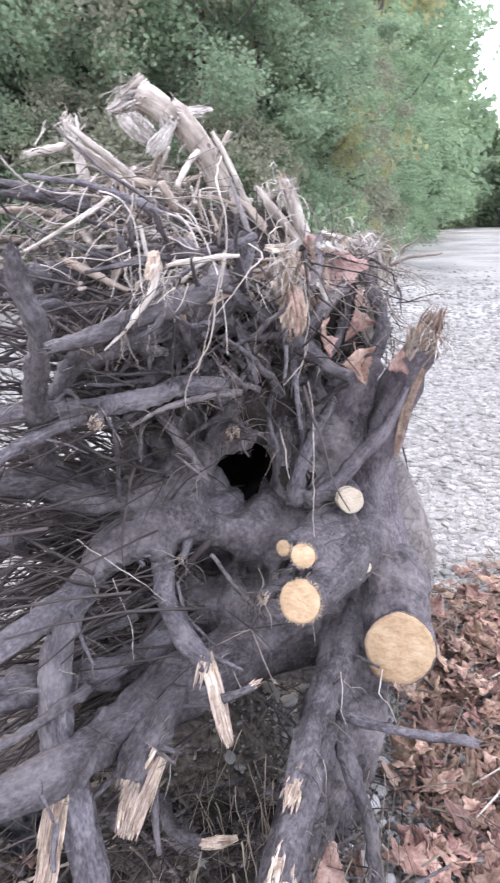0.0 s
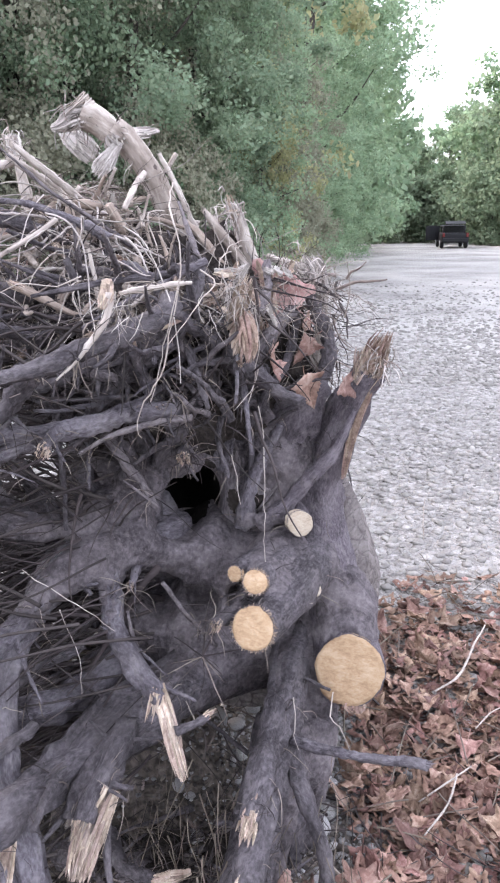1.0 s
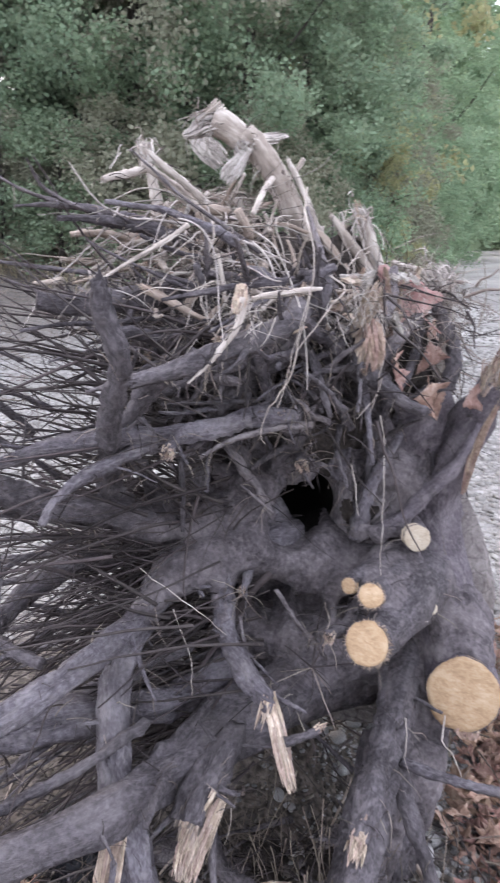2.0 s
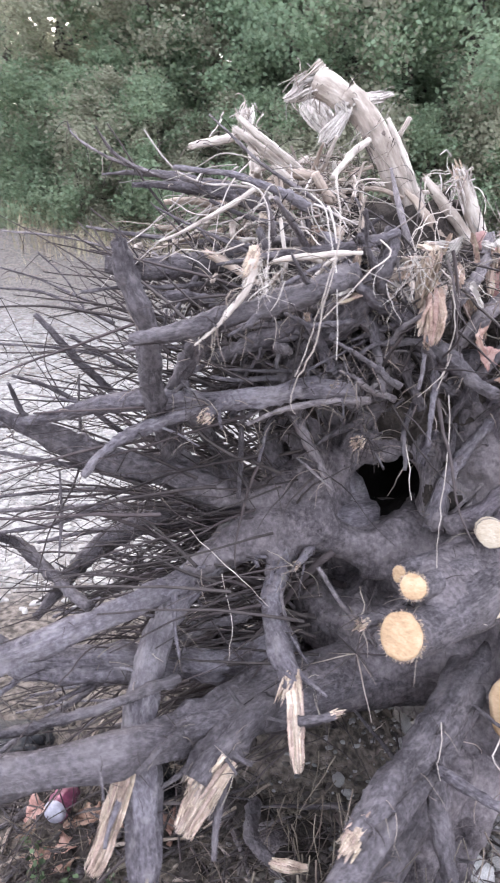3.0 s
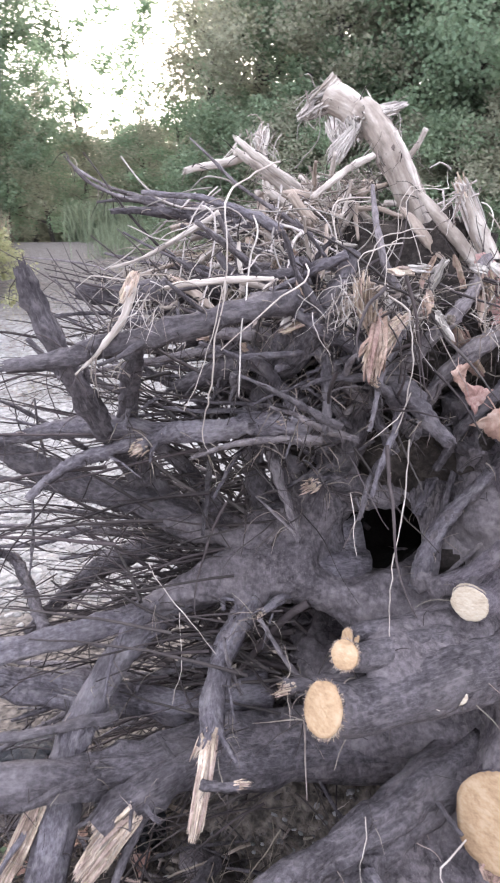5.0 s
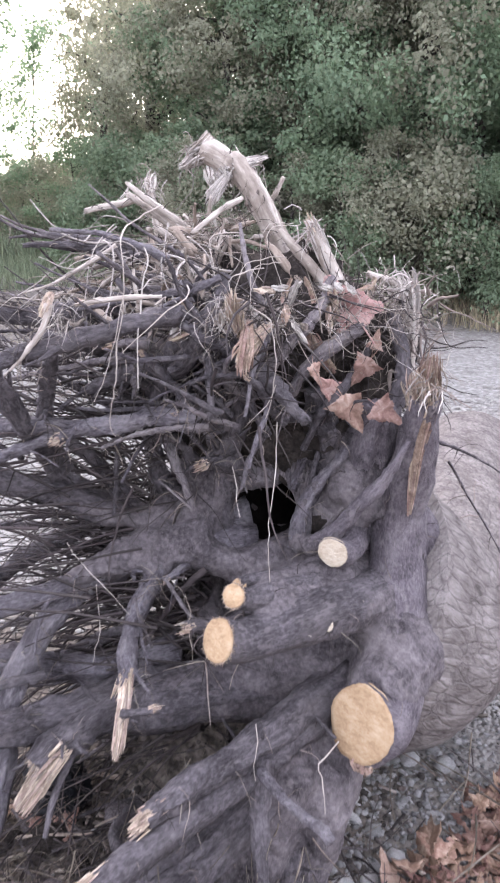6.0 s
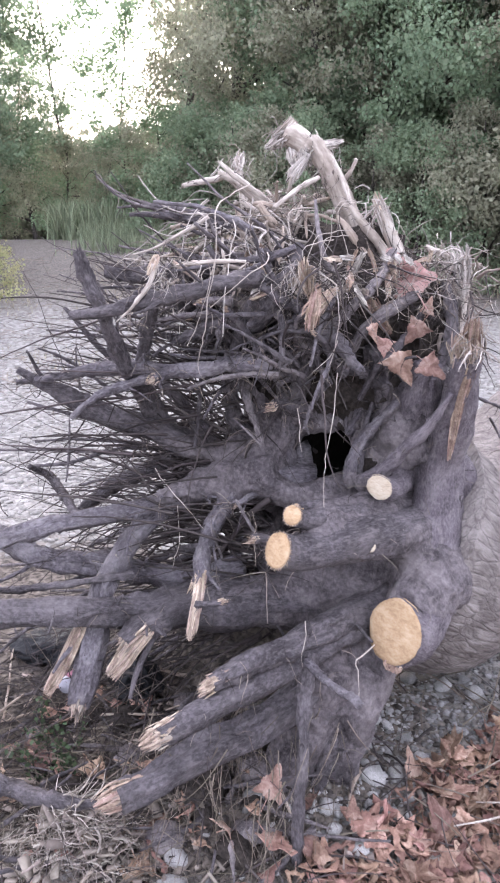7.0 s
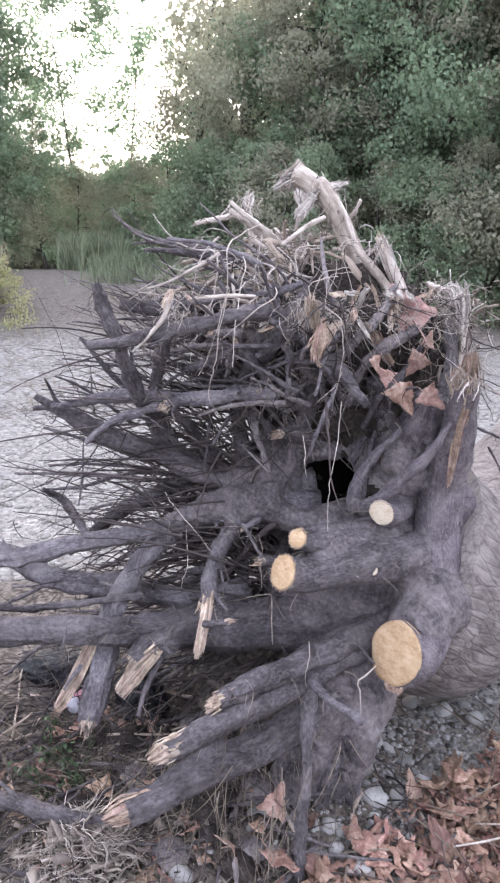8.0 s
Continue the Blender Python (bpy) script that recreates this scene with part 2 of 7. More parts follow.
    tone.color_ramp.elements[0].position, tone.color_ramp.elements[1].position = .35, .7
    tone.color_ramp.elements[0].color, tone.color_ramp.elements[1].color = (.038, .032, .027, 1), (.18, .152, .13, 1)
    l.new(crumbs.outputs[0], tone.inputs[0])
    l.new(tone.outputs[0], soil.inputs[2])
    return m


GROUND = ground_material()


def trunk_material():
    """Grey bark broken into long plates by dark wavy furrows that run along the trunk."""
    m = material("trunk_bark", [(.074, .064, .06), (.155, .136, .129), (.238, .214, .204)], 9, 0.95, 0, 60, (1, .8, 1), 0.1, grain=.5, fac=.5, spread=.5)
    n, l = m.node_tree.nodes, m.node_tree.links
    b = n["Principled BSDF"]
    at = n.new("ShaderNodeAttribute")
    at.attribute_name = "grain"
    bend = n.new("ShaderNodeTexNoise")
    bend.inputs["Scale"].default_value, bend.inputs["Detail"].default_value = 9, 4
    l.new(at.outputs["Vector"], bend.inputs["Vector"])
    push = n.new("ShaderNodeVectorMath")
    push.operation = "MULTIPLY_ADD"
    push.inputs[1].default_value = (.05, .05, .05)
    l.new(bend.outputs["Color"], push.inputs[0])
    l.new(at.outputs["Vector"], push.inputs[2])
    mp = n.new("ShaderNodeMapping")
    mp.inputs["Scale"].default_value = (1, 1, .5)
    l.new(push.outputs[0], mp.inputs[0])
    heights = []
    for scale, edge in ((30, .13), (75, .16)):
        v = n.new("ShaderNodeTexVoronoi")
        v.feature = "DISTANCE_TO_EDGE"
        v.inputs["Scale"].default_value = scale
        l.new(mp.outputs[0], v.inputs["Vector"])
        mr = n.new("ShaderNodeMapRange")
        mr.inputs[2].default_value = edge
        l.new(v.outputs["Distance"], mr.inputs[0])
        heights.append(mr)
    both = n.new("ShaderNodeMath")
    both.operation = "MULTIPLY_ADD"
    both.inputs[1].default_value = .35
    l.new(heights[1].outputs[0], both.inputs[0])
    l.new(heights[0].outputs[0], both.inputs[2])
    grit = n.new("ShaderNodeTexNoise")
    grit.inputs["Scale"].default_value, grit.inputs["Detail"].default_value = 120, 6
    l.new(mp.outputs[0], grit.inputs["Vector"])
    sums = n.new("ShaderNodeMath")
    sums.operation = "ADD"
    l.new(both.outputs[0], sums.inputs[0])
    l.new(grit.outputs[0], sums.inputs[1])
    bp = n.new("ShaderNodeBump")
    bp.inputs["Strength"].default_value, bp.inputs["Distance"].default_value = .6, .005
    l.new(sums.outputs[0], bp.inputs["Height"])
    l.new(bp.outputs[0], b.inputs["Normal"])
    base = b.inputs["Base Color"].links[0].from_socket
    # furrows are mixed darker than the bark plates
    furrow_tone = n.new("ShaderNodeMixRGB")
    furrow_tone.inputs[1].default_value = (.055, .047, .045, 1)
    fr = n.new("ShaderNodeMapRange")
    fr.inputs[1].default_value, fr.inputs[2].default_value, fr.inputs[3].default_value = 0, .8, .42
    l.new(both.outputs[0], fr.inputs[0])
    l.new(fr.outputs[0], furrow_tone.inputs[0])
    l.new(base, furrow_tone.inputs[2])
    l.new(furrow_tone.outputs[0], b.inputs["Base Color"])
    return m


TRUNK_BARK = trunk_material()


# ---- helpers for meshes ----
def smooth_step(a, b, x):
    t = np.clip((x - a) / (b - a), 0, 1)
    return t * t * (3 - 2 * t)


def mesh_object(name, verts, faces, mat, parent=None, label="", shade=True, grain=None):
    me = bpy.data.meshes.new(name)
    me.from_pydata([tuple(v) for v in verts], [], [tuple(f) for f in faces])
    me.materials.append(mat)
    if shade:
        me.polygons.foreach_set("use_smooth", [True] * len(me.polygons))
    me.update()
    g = me.attributes.new("grain", "FLOAT_VECTOR", "POINT")
    g.data.foreach_set("vector", np.asarray(verts if grain is None else grain, np.float32).ravel())
    ob = new(name, me)
    if parent:
        ob.parent = parent
    if label:
        tagged(ob, label)
    return ob


def part(name, bm, mat, parent, label=""):
    me = bpy.data.meshes.new(name)
    bm.to_mesh(me)
    bm.free()
    me.materials.append(mat)
    ob = new(name, me)
    ob.parent = parent
    if label:
        tagged(ob, label)
    return ob


def big_mesh(name, verts, quads, mat, parent=None, label="", shade=False):
    """A large mesh from arrays: verts (n, 3) and faces (m, k)."""
    me = bpy.data.meshes.new(name)
    k = quads.shape[1]
    me.vertices.add(len(verts))
    me.vertices.foreach_set("co", np.asarray(verts, np.float32).ravel())
    me.loops.add(quads.size)
    me.loops.foreach_set("vertex_index", quads.astype(np.int32).ravel())
    me.polygons.add(len(quads))
    me.polygons.foreach_set("loop_start", np.arange(0, quads.size, k, dtype=np.int32))
    if shade:
        me.polygons.foreach_set("use_smooth", np.ones(len(quads), bool))
    me.update(calc_edges=True)
    me.materials.append(mat)
    ob = new(name, me)
    if parent:
        ob.parent = parent
    if label:
        tagged(ob, label)
    return ob


def spline(pts, step):
    """A Catmull-Rom line through points (x, y, z, r), cut into steps."""
    p = np.array(pts, float)
    p = np.vstack([2 * p[0] - p[1], p, 2 * p[-1] - p[-2]])
    p[0, 3], p[-1, 3] = p[1, 3], p[-2, 3]
    out = []
    for i in range(1, len(p) - 2):
        a, b, c, d = p[i - 1], p[i], p[i + 1], p[i + 2]
        k = max(2, int(np.linalg.norm(c[:3] - b[:3]) / step))
        for t in np.arange(k) / k:
            out.append(0.5 * (2 * b + (c - a) * t + (2 * a - 5 * b + 4 * c - d) * t * t + (3 * b - a - 3 * c + d) * t ** 3))
    out.append(p[-2])
    return np.array(out)


def frames_of(c):
    """Tangents and two cross directions along a line."""
    t = np.gradient(c, axis=0)
    t /= np.linalg.norm(t, axis=1)[:, None] + 1e-9
    ref = np.array([0.31, 0.17, 0.93]) if abs(t[0][2]) < 0.9 else np.array([1.0, 0, 0.1])
    u = np.empty_like(t)
    for i in range(len(t)):
        ref = ref - t[i] * (ref @ t[i])
        ref /= np.linalg.norm(ref) + 1e-9
        u[i] = ref
    return t, u, np.cross(t, u)


def tube(pts, sides=12, step=None, lump=0.12, seed=0, sinew=0.0, kink=0.0):
    """Verts and faces of a round, lumpy, capped tube along a line of (x, y, z, r). sinew: ridges that run along it."""
    rmax = max(q[3] for q in pts)
    s = spline(pts, step or max(0.006, rmax * 0.42))
    c, r = s[:, :3], np.maximum(s[:, 3], 0.0012)
    if kink:
        for i in range(len(c)):
            q = Vector(c[i]) * (.16 / max(rmax, .02)) + Vector((seed * 2.3, 0, 0))
            f = min(1, i / 4, (len(c) - 1 - i) / 4)
            c[i] += np.array((noise.noise(q), noise.noise(q + Vector((9, 0, 0))), noise.noise(q + Vector((0, 9, 0))))) * r[i] * kink * f
    t, u, w = frames_of(c)
    run = np.concatenate([[0], np.cumsum(np.linalg.norm(np.diff(c, axis=0), axis=1))])
    ang = np.linspace(0, 2 * math.pi, sides, endpoint=False)
    verts, grain = [], []
    for i in range(len(c)):
        rr = max(r[i], .012)
        for a in ang:
            ca, sa = math.cos(a), math.sin(a)
            d = u[i] * ca + w[i] * sa
            q = c[i] + d * r[i]
            k = 1 + lump * noise.noise(Vector(q * (0.55 / rr)) + Vector((seed, 0, 0)))
            k += 0.5 * lump * noise.noise(Vector(q * (1.6 / rr)) + Vector((0, seed, 0)))
            if sinew:
                k += sinew * noise.noise(Vector((ca * 1.6 + seed, sa * 1.6, run[i] / rr * .16)))
                k += sinew * .55 * noise.noise(Vector((ca * 4.2 + seed, sa * 4.2, run[i] / rr * .3)))
            verts.append(c[i] + d * r[i] * k)
            grain.append((ca * r[i] + seed, sa * r[i], run[i]))
    faces = []
    n = len(c)
    for i in range(n - 1):
        for j in range(sides):
            a, b = i * sides + j, i * sides + (j + 1) % sides
            faces.append((a, b, b + sides, a + sides))
    faces.append(tuple(range(sides - 1, -1, -1)))
    faces.append(tuple(range((n - 1) * sides, n * sides)))
    tube.grain = grain
    return verts, faces, c, r, t, u, w


def empty(name, at=(0, 0, 0)):
    ob = new(name)
    ob.empty_display_size = 0.1
    ob.location = at
    return ob


def twig_cloud(lines, sides=4):
    """Verts and quads of many thin tapered twigs. lines: list of (k, 4) arrays of x, y, z, r."""
    V, Q, base = [], [], 0
    ang = np.linspace(0, 2 * math.pi, sides, endpoint=False)
    for s in lines:
        c, r = s[:, :3], s[:, 3]
        t, u, w = frames_of(c)
        ring = (c[:, None, :] + (u[:, None, :] * np.cos(ang)[None, :, None] + w[:, None, :] * np.sin(ang)[None, :, None]) * r[:, None, None])
        V.append(ring.reshape(-1, 3))
        n = len(c)
        i = np.arange(n - 1)[:, None] * sides
        j = np.arange(sides)[None, :]
        k = (np.arange(sides)[None, :] + 1) % sides
        Q.append((np.stack([i + j, i + k, i + k + sides, i + j + sides], -1).reshape(-1, 4)) + base)
        base += n * sides
    return np.vstack(V), np.vstack(Q)


def wander(rng, start, heading, length, r0, r1, wild=0.35, droop=0.0, steps=9):
    """One twig that wanders from start along heading."""
    p = np.array(start, float)
    d = np.array(heading, float)
    d /= np.linalg.norm(d)
    out = []
    bend = rng.normal(0, wild, 3) * 0.35
    for i in range(steps):
        f = i / (steps - 1)
        out.append((*p, r0 + (r1 - r0) * f))
        d = d + bend * (1.6 / steps) + rng.normal(0, wild, 3) * (1.6 / steps) + np.array((0, 0, -droop / steps))
        if rng.random() < 0.12:
            bend = rng.normal(0, wild, 3) * 0.6
        d /= np.linalg.norm(d)
        p = p + d * length / (steps - 1)
    return np.array(out)


# ---- ground ----
def ground_height(x, y):
    """Level gravel that rises into a bank under the trees, away from the road."""
    d = np.hypot(x, y)
    yaw = np.degrees(np.arctan2(-x, y))
    top = np.interp(yaw, [-180, -12, -2, 5, 15, 38, 70, 110, 180], [0, 0, .25, .6, 1.2, 1.8, 1.8, 1.0, 0])
    z = top * smooth_step(8.5, 16.5, d)
    z = z + 0.02 * np.sin(x * 1.7 + 0.6 * y) * np.cos(y * 1.3 - x * 0.4)
    z = z + 0.5 * np.exp(-(((x + 0.3) / 0.3) ** 2 + ((y - 1.9) / 0.22) ** 2))
    # a heap of soil that came up with the roots
    z = z + 0.13 * np.exp(-(((x - 0.0) / 0.42) ** 2 + ((y - 1.3) / 0.36) ** 2))
    return z


def build_ground():
    rad = np.concatenate([np.linspace(0, 6, 76), np.geomspace(6.2, 3500, 84)])
    ang = np.linspace(0, 2 * math.pi, 181)[:-1]
    R, A = np.meshgrid(rad, ang, indexing="ij")
    X, Y = R * np.cos(A), 1.2 + R * np.sin(A)
    Z = ground_height(X, Y)
    v = np.stack([X, Y, Z], -1).reshape(-1, 3)
    n = len(ang)
    i = np.arange(len(rad) - 1)[:, None] * n
    j = np.arange(n)[None, :]
    k = (j + 1) % n
    q = np.stack([i + j, i + n + j, i + n + k, i + k], -1).reshape(-1, 4)
    ob = big_mesh("ground", v, q, GROUND, None, "", True)
    tagged(ob, "pale grey river gravel with a trodden dusty road and soil bank", "ground", kind="structure")
    d = np.hypot(v[:, 0], v[:, 1])
    yaw = np.degrees(np.arctan2(-v[:, 0], v[:, 1]))
    wob = 1.5 * np.sin(v[:, 0] * 0.9) + 1.1 * np.cos(v[:, 1] * 1.3)
    bank = smooth_step(9.6, 12.0, d + .4 * wob) * smooth_step(2, 14, yaw)
    near = np.exp(-(((v[:, 0] + 0.9) / 1.25) ** 2 + ((v[:, 1] - 1.5) / 1.05) ** 2)) * 2.6
    s = np.clip(np.maximum(bank * .78, near), 0, 1)
    worn = .25 + .75 * smooth_step(2, -6, yaw) * smooth_step(5, 13, d)
    for name, value in (("soil", s), ("dust", worn)):
        a = ob.data.attributes.new(name, "FLOAT", "POINT")
        a.data.foreach_set("value", value.astype(np.float32))
    return ob


build_ground()

ICO = [(0, 0, -1), (.7236, -.5257, -.4472), (-.2764, -.8506, -.4472), (-.8944, 0, -.4472), (-.2764, .8506, -.4472), (.7236, .5257, -.4472),
       (.2764, -.8506, .4472), (-.7236, -.5257, .4472), (-.7236, .5257, .4472), (.2764, .8506, .4472), (.8944, 0, .4472), (0, 0, 1)]


def ico(level):
    bm = bmesh.new()
    bmesh.ops.create_icosphere(bm, subdivisions=level, radius=1)
    v = np.array([q.co for q in bm.verts])
    f = np.array([[q.index for q in p.verts] for p in bm.faces])
    bm.free()
    return v, f


def scatter_pebbles(rng, x, y, size, level, sink=0.25):
    """Squashed, turned pebbles on the ground, as arrays."""
    v0, f0 = ico(level)
    n = len(x)
    ax = np.stack([size * rng.uniform(.8, 1.35, n), size * rng.uniform(.65, 1.0, n), size * rng.uniform(.3, .6, n)], -1)
    yaw = rng.uniform(0, 6.28, n)
    tilt = rng.normal(0, .25, n)
    wob = 1 + 0.12 * rng.normal(0, 1, (n, len(v0), 1))
    p = v0[None] * wob * ax[:, None, :]
    ct, st = np.cos(tilt)[:, None], np.sin(tilt)[:, None]
    px, pz = p[..., 0] * ct - p[..., 2] * st, p[..., 0] * st + p[..., 2] * ct
    cy, sy = np.cos(yaw)[:, None], np.sin(yaw)[:, None]
    qx, qy = px * cy - p[..., 1] * sy, px * sy + p[..., 1] * cy
    z = ground_height(x, y) + ax[:, 2] * (1 - 2 * sink)
    V = np.stack([qx + x[:, None], qy + y[:, None], pz + z[:, None]], -1).reshape(-1, 3)
    Fc = (f0[None] + (np.arange(n) * len(v0))[:, None, None]).reshape(-1, 3)
    return V, Fc


def build_gravel():
    rng = np.random.default_rng(4)
    for name, r0, r1, n, lo, hi, level in (("gravel", 1.0, 4.2, 5200, .009, .034, 2), ("gravel", 4.2, 8.0, 13000, .01, .042, 1), ("far_gravel", 8.0, 24.0, 17000, .025, .06, 1)):
        yaw = np.radians(rng.uniform(-62, 45, n * 2))
        d = r0 + (r1 - r0) * rng.uniform(0, 1, n * 2) ** (1.0 if r1 < 9 else 1.5)
        x, y = d * np.sin(yaw), d * np.cos(yaw)
        keep = (((x + .75) / 1.55) ** 2 + ((y - 1.45) / 1.2) ** 2 > rng.uniform(.75, 1.1, len(x))) & ~((np.abs(x - .1 - .1 * y) < .36) & (y < 4.8)) & ~((np.degrees(yaw) < -4) & (d > 5 + 6 * rng.uniform(0, 1, len(x))))
        x, y = x[keep][:n], y[keep][:n]
        size = np.exp(rng.uniform(np.log(lo), np.log(hi), len(x)))
        thin = np.hypot(x, y) < 25 - 15 * rng.uniform(0, 1, len(x)) ** .7
        x, y, size = x[thin], y[thin], size[thin]
        V, Fc = scatter_pebbles(rng, x, y, size, level, .46)
        ob = big_mesh(name, V, Fc, PEBBLE, None, "", True)
        tagged(ob, "loose pale grey rounded river pebbles on the bar", "gravel", kind="stuff")


build_gravel()


# ---- uprooted stump ----
stump = empty("uprooted_stump", (0.1, 1.9, 0))
tagged(stump, "uprooted tree stump on its side, dark tangled roots, sawn ends", "tree stump")
stump_shift = Matrix.Translation((-0.1, -1.9, 0))


def on_stump(ob, parent=None):
    """Hang a part, built in world places, under the stump or one of its roots."""
    ob.parent = parent or stump
    if parent is None:
        ob.matrix_parent_inverse = stump_shift
    return ob


def end_disc(c, d, edge, rng, mat, name, parent, label):
    """A sawn face: a slightly domed, ragged disc with growth rings cut into it."""
    bm = bmesh.new()
    d = Vector(d).normalized()
    rings, seg = 9, len(edge)
    r = max((Vector(q) - Vector(c)).length for q in edge)
    prev = [bm.verts.new(Vector(c) + d * 0.006)]
    for k in range(1, rings + 1):
        f = k / rings
        row = []
        for j in range(seg):
            a = 2 * math.pi * j / seg
            h = 0.006 - 0.002 * f * f + (0.0008 if k % 2 else 0) + 0.0015 * noise.noise(Vector((f * 4, a * 2, r * 50)))
            rag = .965 + (.02 * noise.noise(Vector((a * 5, r * 90, 1))) + .035 * noise.noise(Vector((a * 16, r * 90, 4))) if k == rings else 0)
            row.append(bm.verts.new(Vector(c) + (Vector(edge[j]) - Vector(c)) * f * rag + d * h))
        for j in range(seg):
            j2 = (j + 1) % seg
            if k == 1:
                bm.faces.new((prev[0], row[j], row[j2]))
            else:
                bm.faces.new((prev[j], row[j], row[j2], prev[j2]))
        prev = row
    back = [bm.verts.new(v.co - d * 0.02) for v in prev]
    for j in range(seg):
        j2 = (j + 1) % seg
        bm.faces.new((prev[j], back[j], back[j2], prev[j2]))
    for f in bm.faces:
        f.smooth = True
    ob = part(name, bm, mat, parent, label)
    return ob


def end_splinters(c, d, r, rng, mat, name, parent, count=30, reach=3.0, label=""):
    """A torn end: long thin flakes of wood of uneven length that stand out of the break."""
    bm = bmesh.new()
    d = Vector(d).normalized()
    u = d.orthogonal().normalized()
    w = d.cross(u)
    for k in range(count):
        a = rng.uniform(0, 6.28)
        q = math.sqrt(rng.uniform(0, 1)) * r * 0.92
        ring = u * math.cos(a) + w * math.sin(a)
        at = Vector(c) + ring * q - d * r * 1.1
        lop = .6 + .4 * math.cos(a - 1.0)
        out = (d + ring * rng.normal(0.02, 0.09) + w * rng.normal(0, .05)).normalized()
        ln = r * (1.3 + reach * lop * rng.uniform(0, 1) ** 1.8)
        side = ring.cross(out).normalized()
        side = (Matrix.Rotation(rng.normal(0, .5), 3, out) @ side)
        up = out.cross(side)
        wd, th = min(r, .025) * rng.uniform(.05, .2), min(r, .025) * rng.uniform(.03, .09)
        rows = []
        skew = rng.normal(0, .5)
        for f, kf in ((0, 1), (.4, .95), (.72, .7), (.9, .4), (1, .06)):
            o = at + out * ln * f + up * th * 1.2 * math.sin(f * 2 + k) + side * wd * skew * f * f
            rows.append([bm.verts.new(o + side * wd * kf * sx * (1 + .25 * rng.normal()) + up * th * kf * sz) for sx, sz in ((-1, -1), (1, -1), (1, 1), (-1, 1))])
        for i in range(4):
            for j in range(4):
                bm.faces.new((rows[i][j], rows[i][(j + 1) % 4], rows[i + 1][(j + 1) % 4], rows[i + 1][j]))
        bm.faces.new(rows[4])
    return tagged(part(name, bm, mat, parent, label), kind="stuff")


root_lines = []
sawn = []
root_count = [0]


def root(pts, mat, end="", face=None, sides=None, forks=True, fuzz=False):
    """One root of the stump, first point outermost; end says how that end looks."""
    root_count[0] += 1
    seed = root_count[0]
    rng = np.random.default_rng(seed)
    rmax = max(p[3] for p in pts)
    if not end and mat in (PALE_WOOD, TAN_BARK) and pts[0][3] > .006:
        end = "broken"
    n = sides or (60 if end.startswith("cut") else int(np.clip(rmax * 480, 10, 30)))
    cut = end.startswith("cut")
    soft = cut or mat in (PALE_WOOD, TAN_BARK, LOG_BARK)
    log = mat is LOG_BARK
    v, f, c, r, t, u, w = tube(pts, n, None, 0.1 if cut else .14 if log else 0.3 if soft else 0.36, seed * 1.7, 0.05 if cut else .16 if log else .36 if soft else 0.42, (0.15 if cut or log else .5 if soft else .55) * (.75 if rmax > .05 else .9))
    if cut and face is not None:
        # the saw cut is a plane: nothing of the root stands out beyond it
        nrm = np.array(face) / np.linalg.norm(face)
        for i in range(len(v)):
            over = (v[i] - c[0]) @ nrm
            if i < n or over > 0:
                v[i] = v[i] + t[0] * (over / max(.35, -(t[0] @ nrm)))
    ob = on_stump(mesh_object("root", v, f, mat, grain=tube.grain))
    root_lines.append((c, r, t, mat.name))
    if cut:
        sawn.append((root_lines[-1], face))
    if forks and not soft and rmax > .014:
        for k in range(int(rng.integers(1, 3))):
            i = int(rng.uniform(.12, .6) * len(c))
            d = rng.normal(0, 1, 3)
            d -= t[i] * (d @ t[i])
            d /= np.linalg.norm(d)
            d = d * .8 - t[i] * 1.0 + np.array((0, -.25, 0))
            ln, rr = rng.uniform(2.5, 7) * max(r[i], .02), r[i] * rng.uniform(.22, .45)
            line = wander(rng, c[i], d, ln + r[i], rr, rr * .35, .3, .25, 8)
            fv, ff, fc, fr, ft, *_ = tube([tuple(q) for q in line], 9, None, .25, seed + k, .2)
            on_stump(mesh_object("side_root", fv, ff, mat, grain=tube.grain), None)
            root_lines.append((fc, fr, ft, mat.name))
    if not soft and rmax > .026:
        # short broken stubs of side roots
        for k in range(int(rng.integers(3, 7))):
            i = int(rng.uniform(.06, .8) * len(c))
            d = rng.normal(0, 1, 3) + np.array((0, -.7, .3))
            d -= t[i] * (d @ t[i])
            d /= np.linalg.norm(d)
            if c[i][0] > .3 and d[0] > .1:
                continue
            rr = r[i] * rng.uniform(.1, .24)
            line = wander(rng, c[i] + d * r[i] * .6, d - t[i] * rng.uniform(-.4, .9), r[i] * rng.uniform(.8, 2.4), rr, rr * .6, .3, .2, 5)
            fv, ff, fc, fr, ft, *_ = tube([tuple(q) for q in line], 8, None, .3, seed + k * 3, .3)
            on_stump(mesh_object("root_stub", fv, ff, mat, grain=tube.grain), None)
            root_lines.append((fc, fr, ft, mat.name))
    tip, out, r0 = c[0], -t[0] if face is None else np.array(face), r[0]
    if fuzz:
        lines = []
        for k in range(170):
            d = rng.normal(0, 1, 3)
            d -= out * (d @ out) / (out @ out)
            d /= np.linalg.norm(d)
            lines.append(wander(rng, tip + d * r0 * .95, d + out * rng.uniform(.2, 1.0), rng.uniform(.06, .3) * min(r0, .04), .0011, .0005, .4, .3, 4))
        V, Q = twig_cloud(lines, 4)
        tagged(big_mesh("saw_fibre", V, Q, RAW_WOOD, ob), "ragged pale fibres round the sawn rim", kind="stuff")
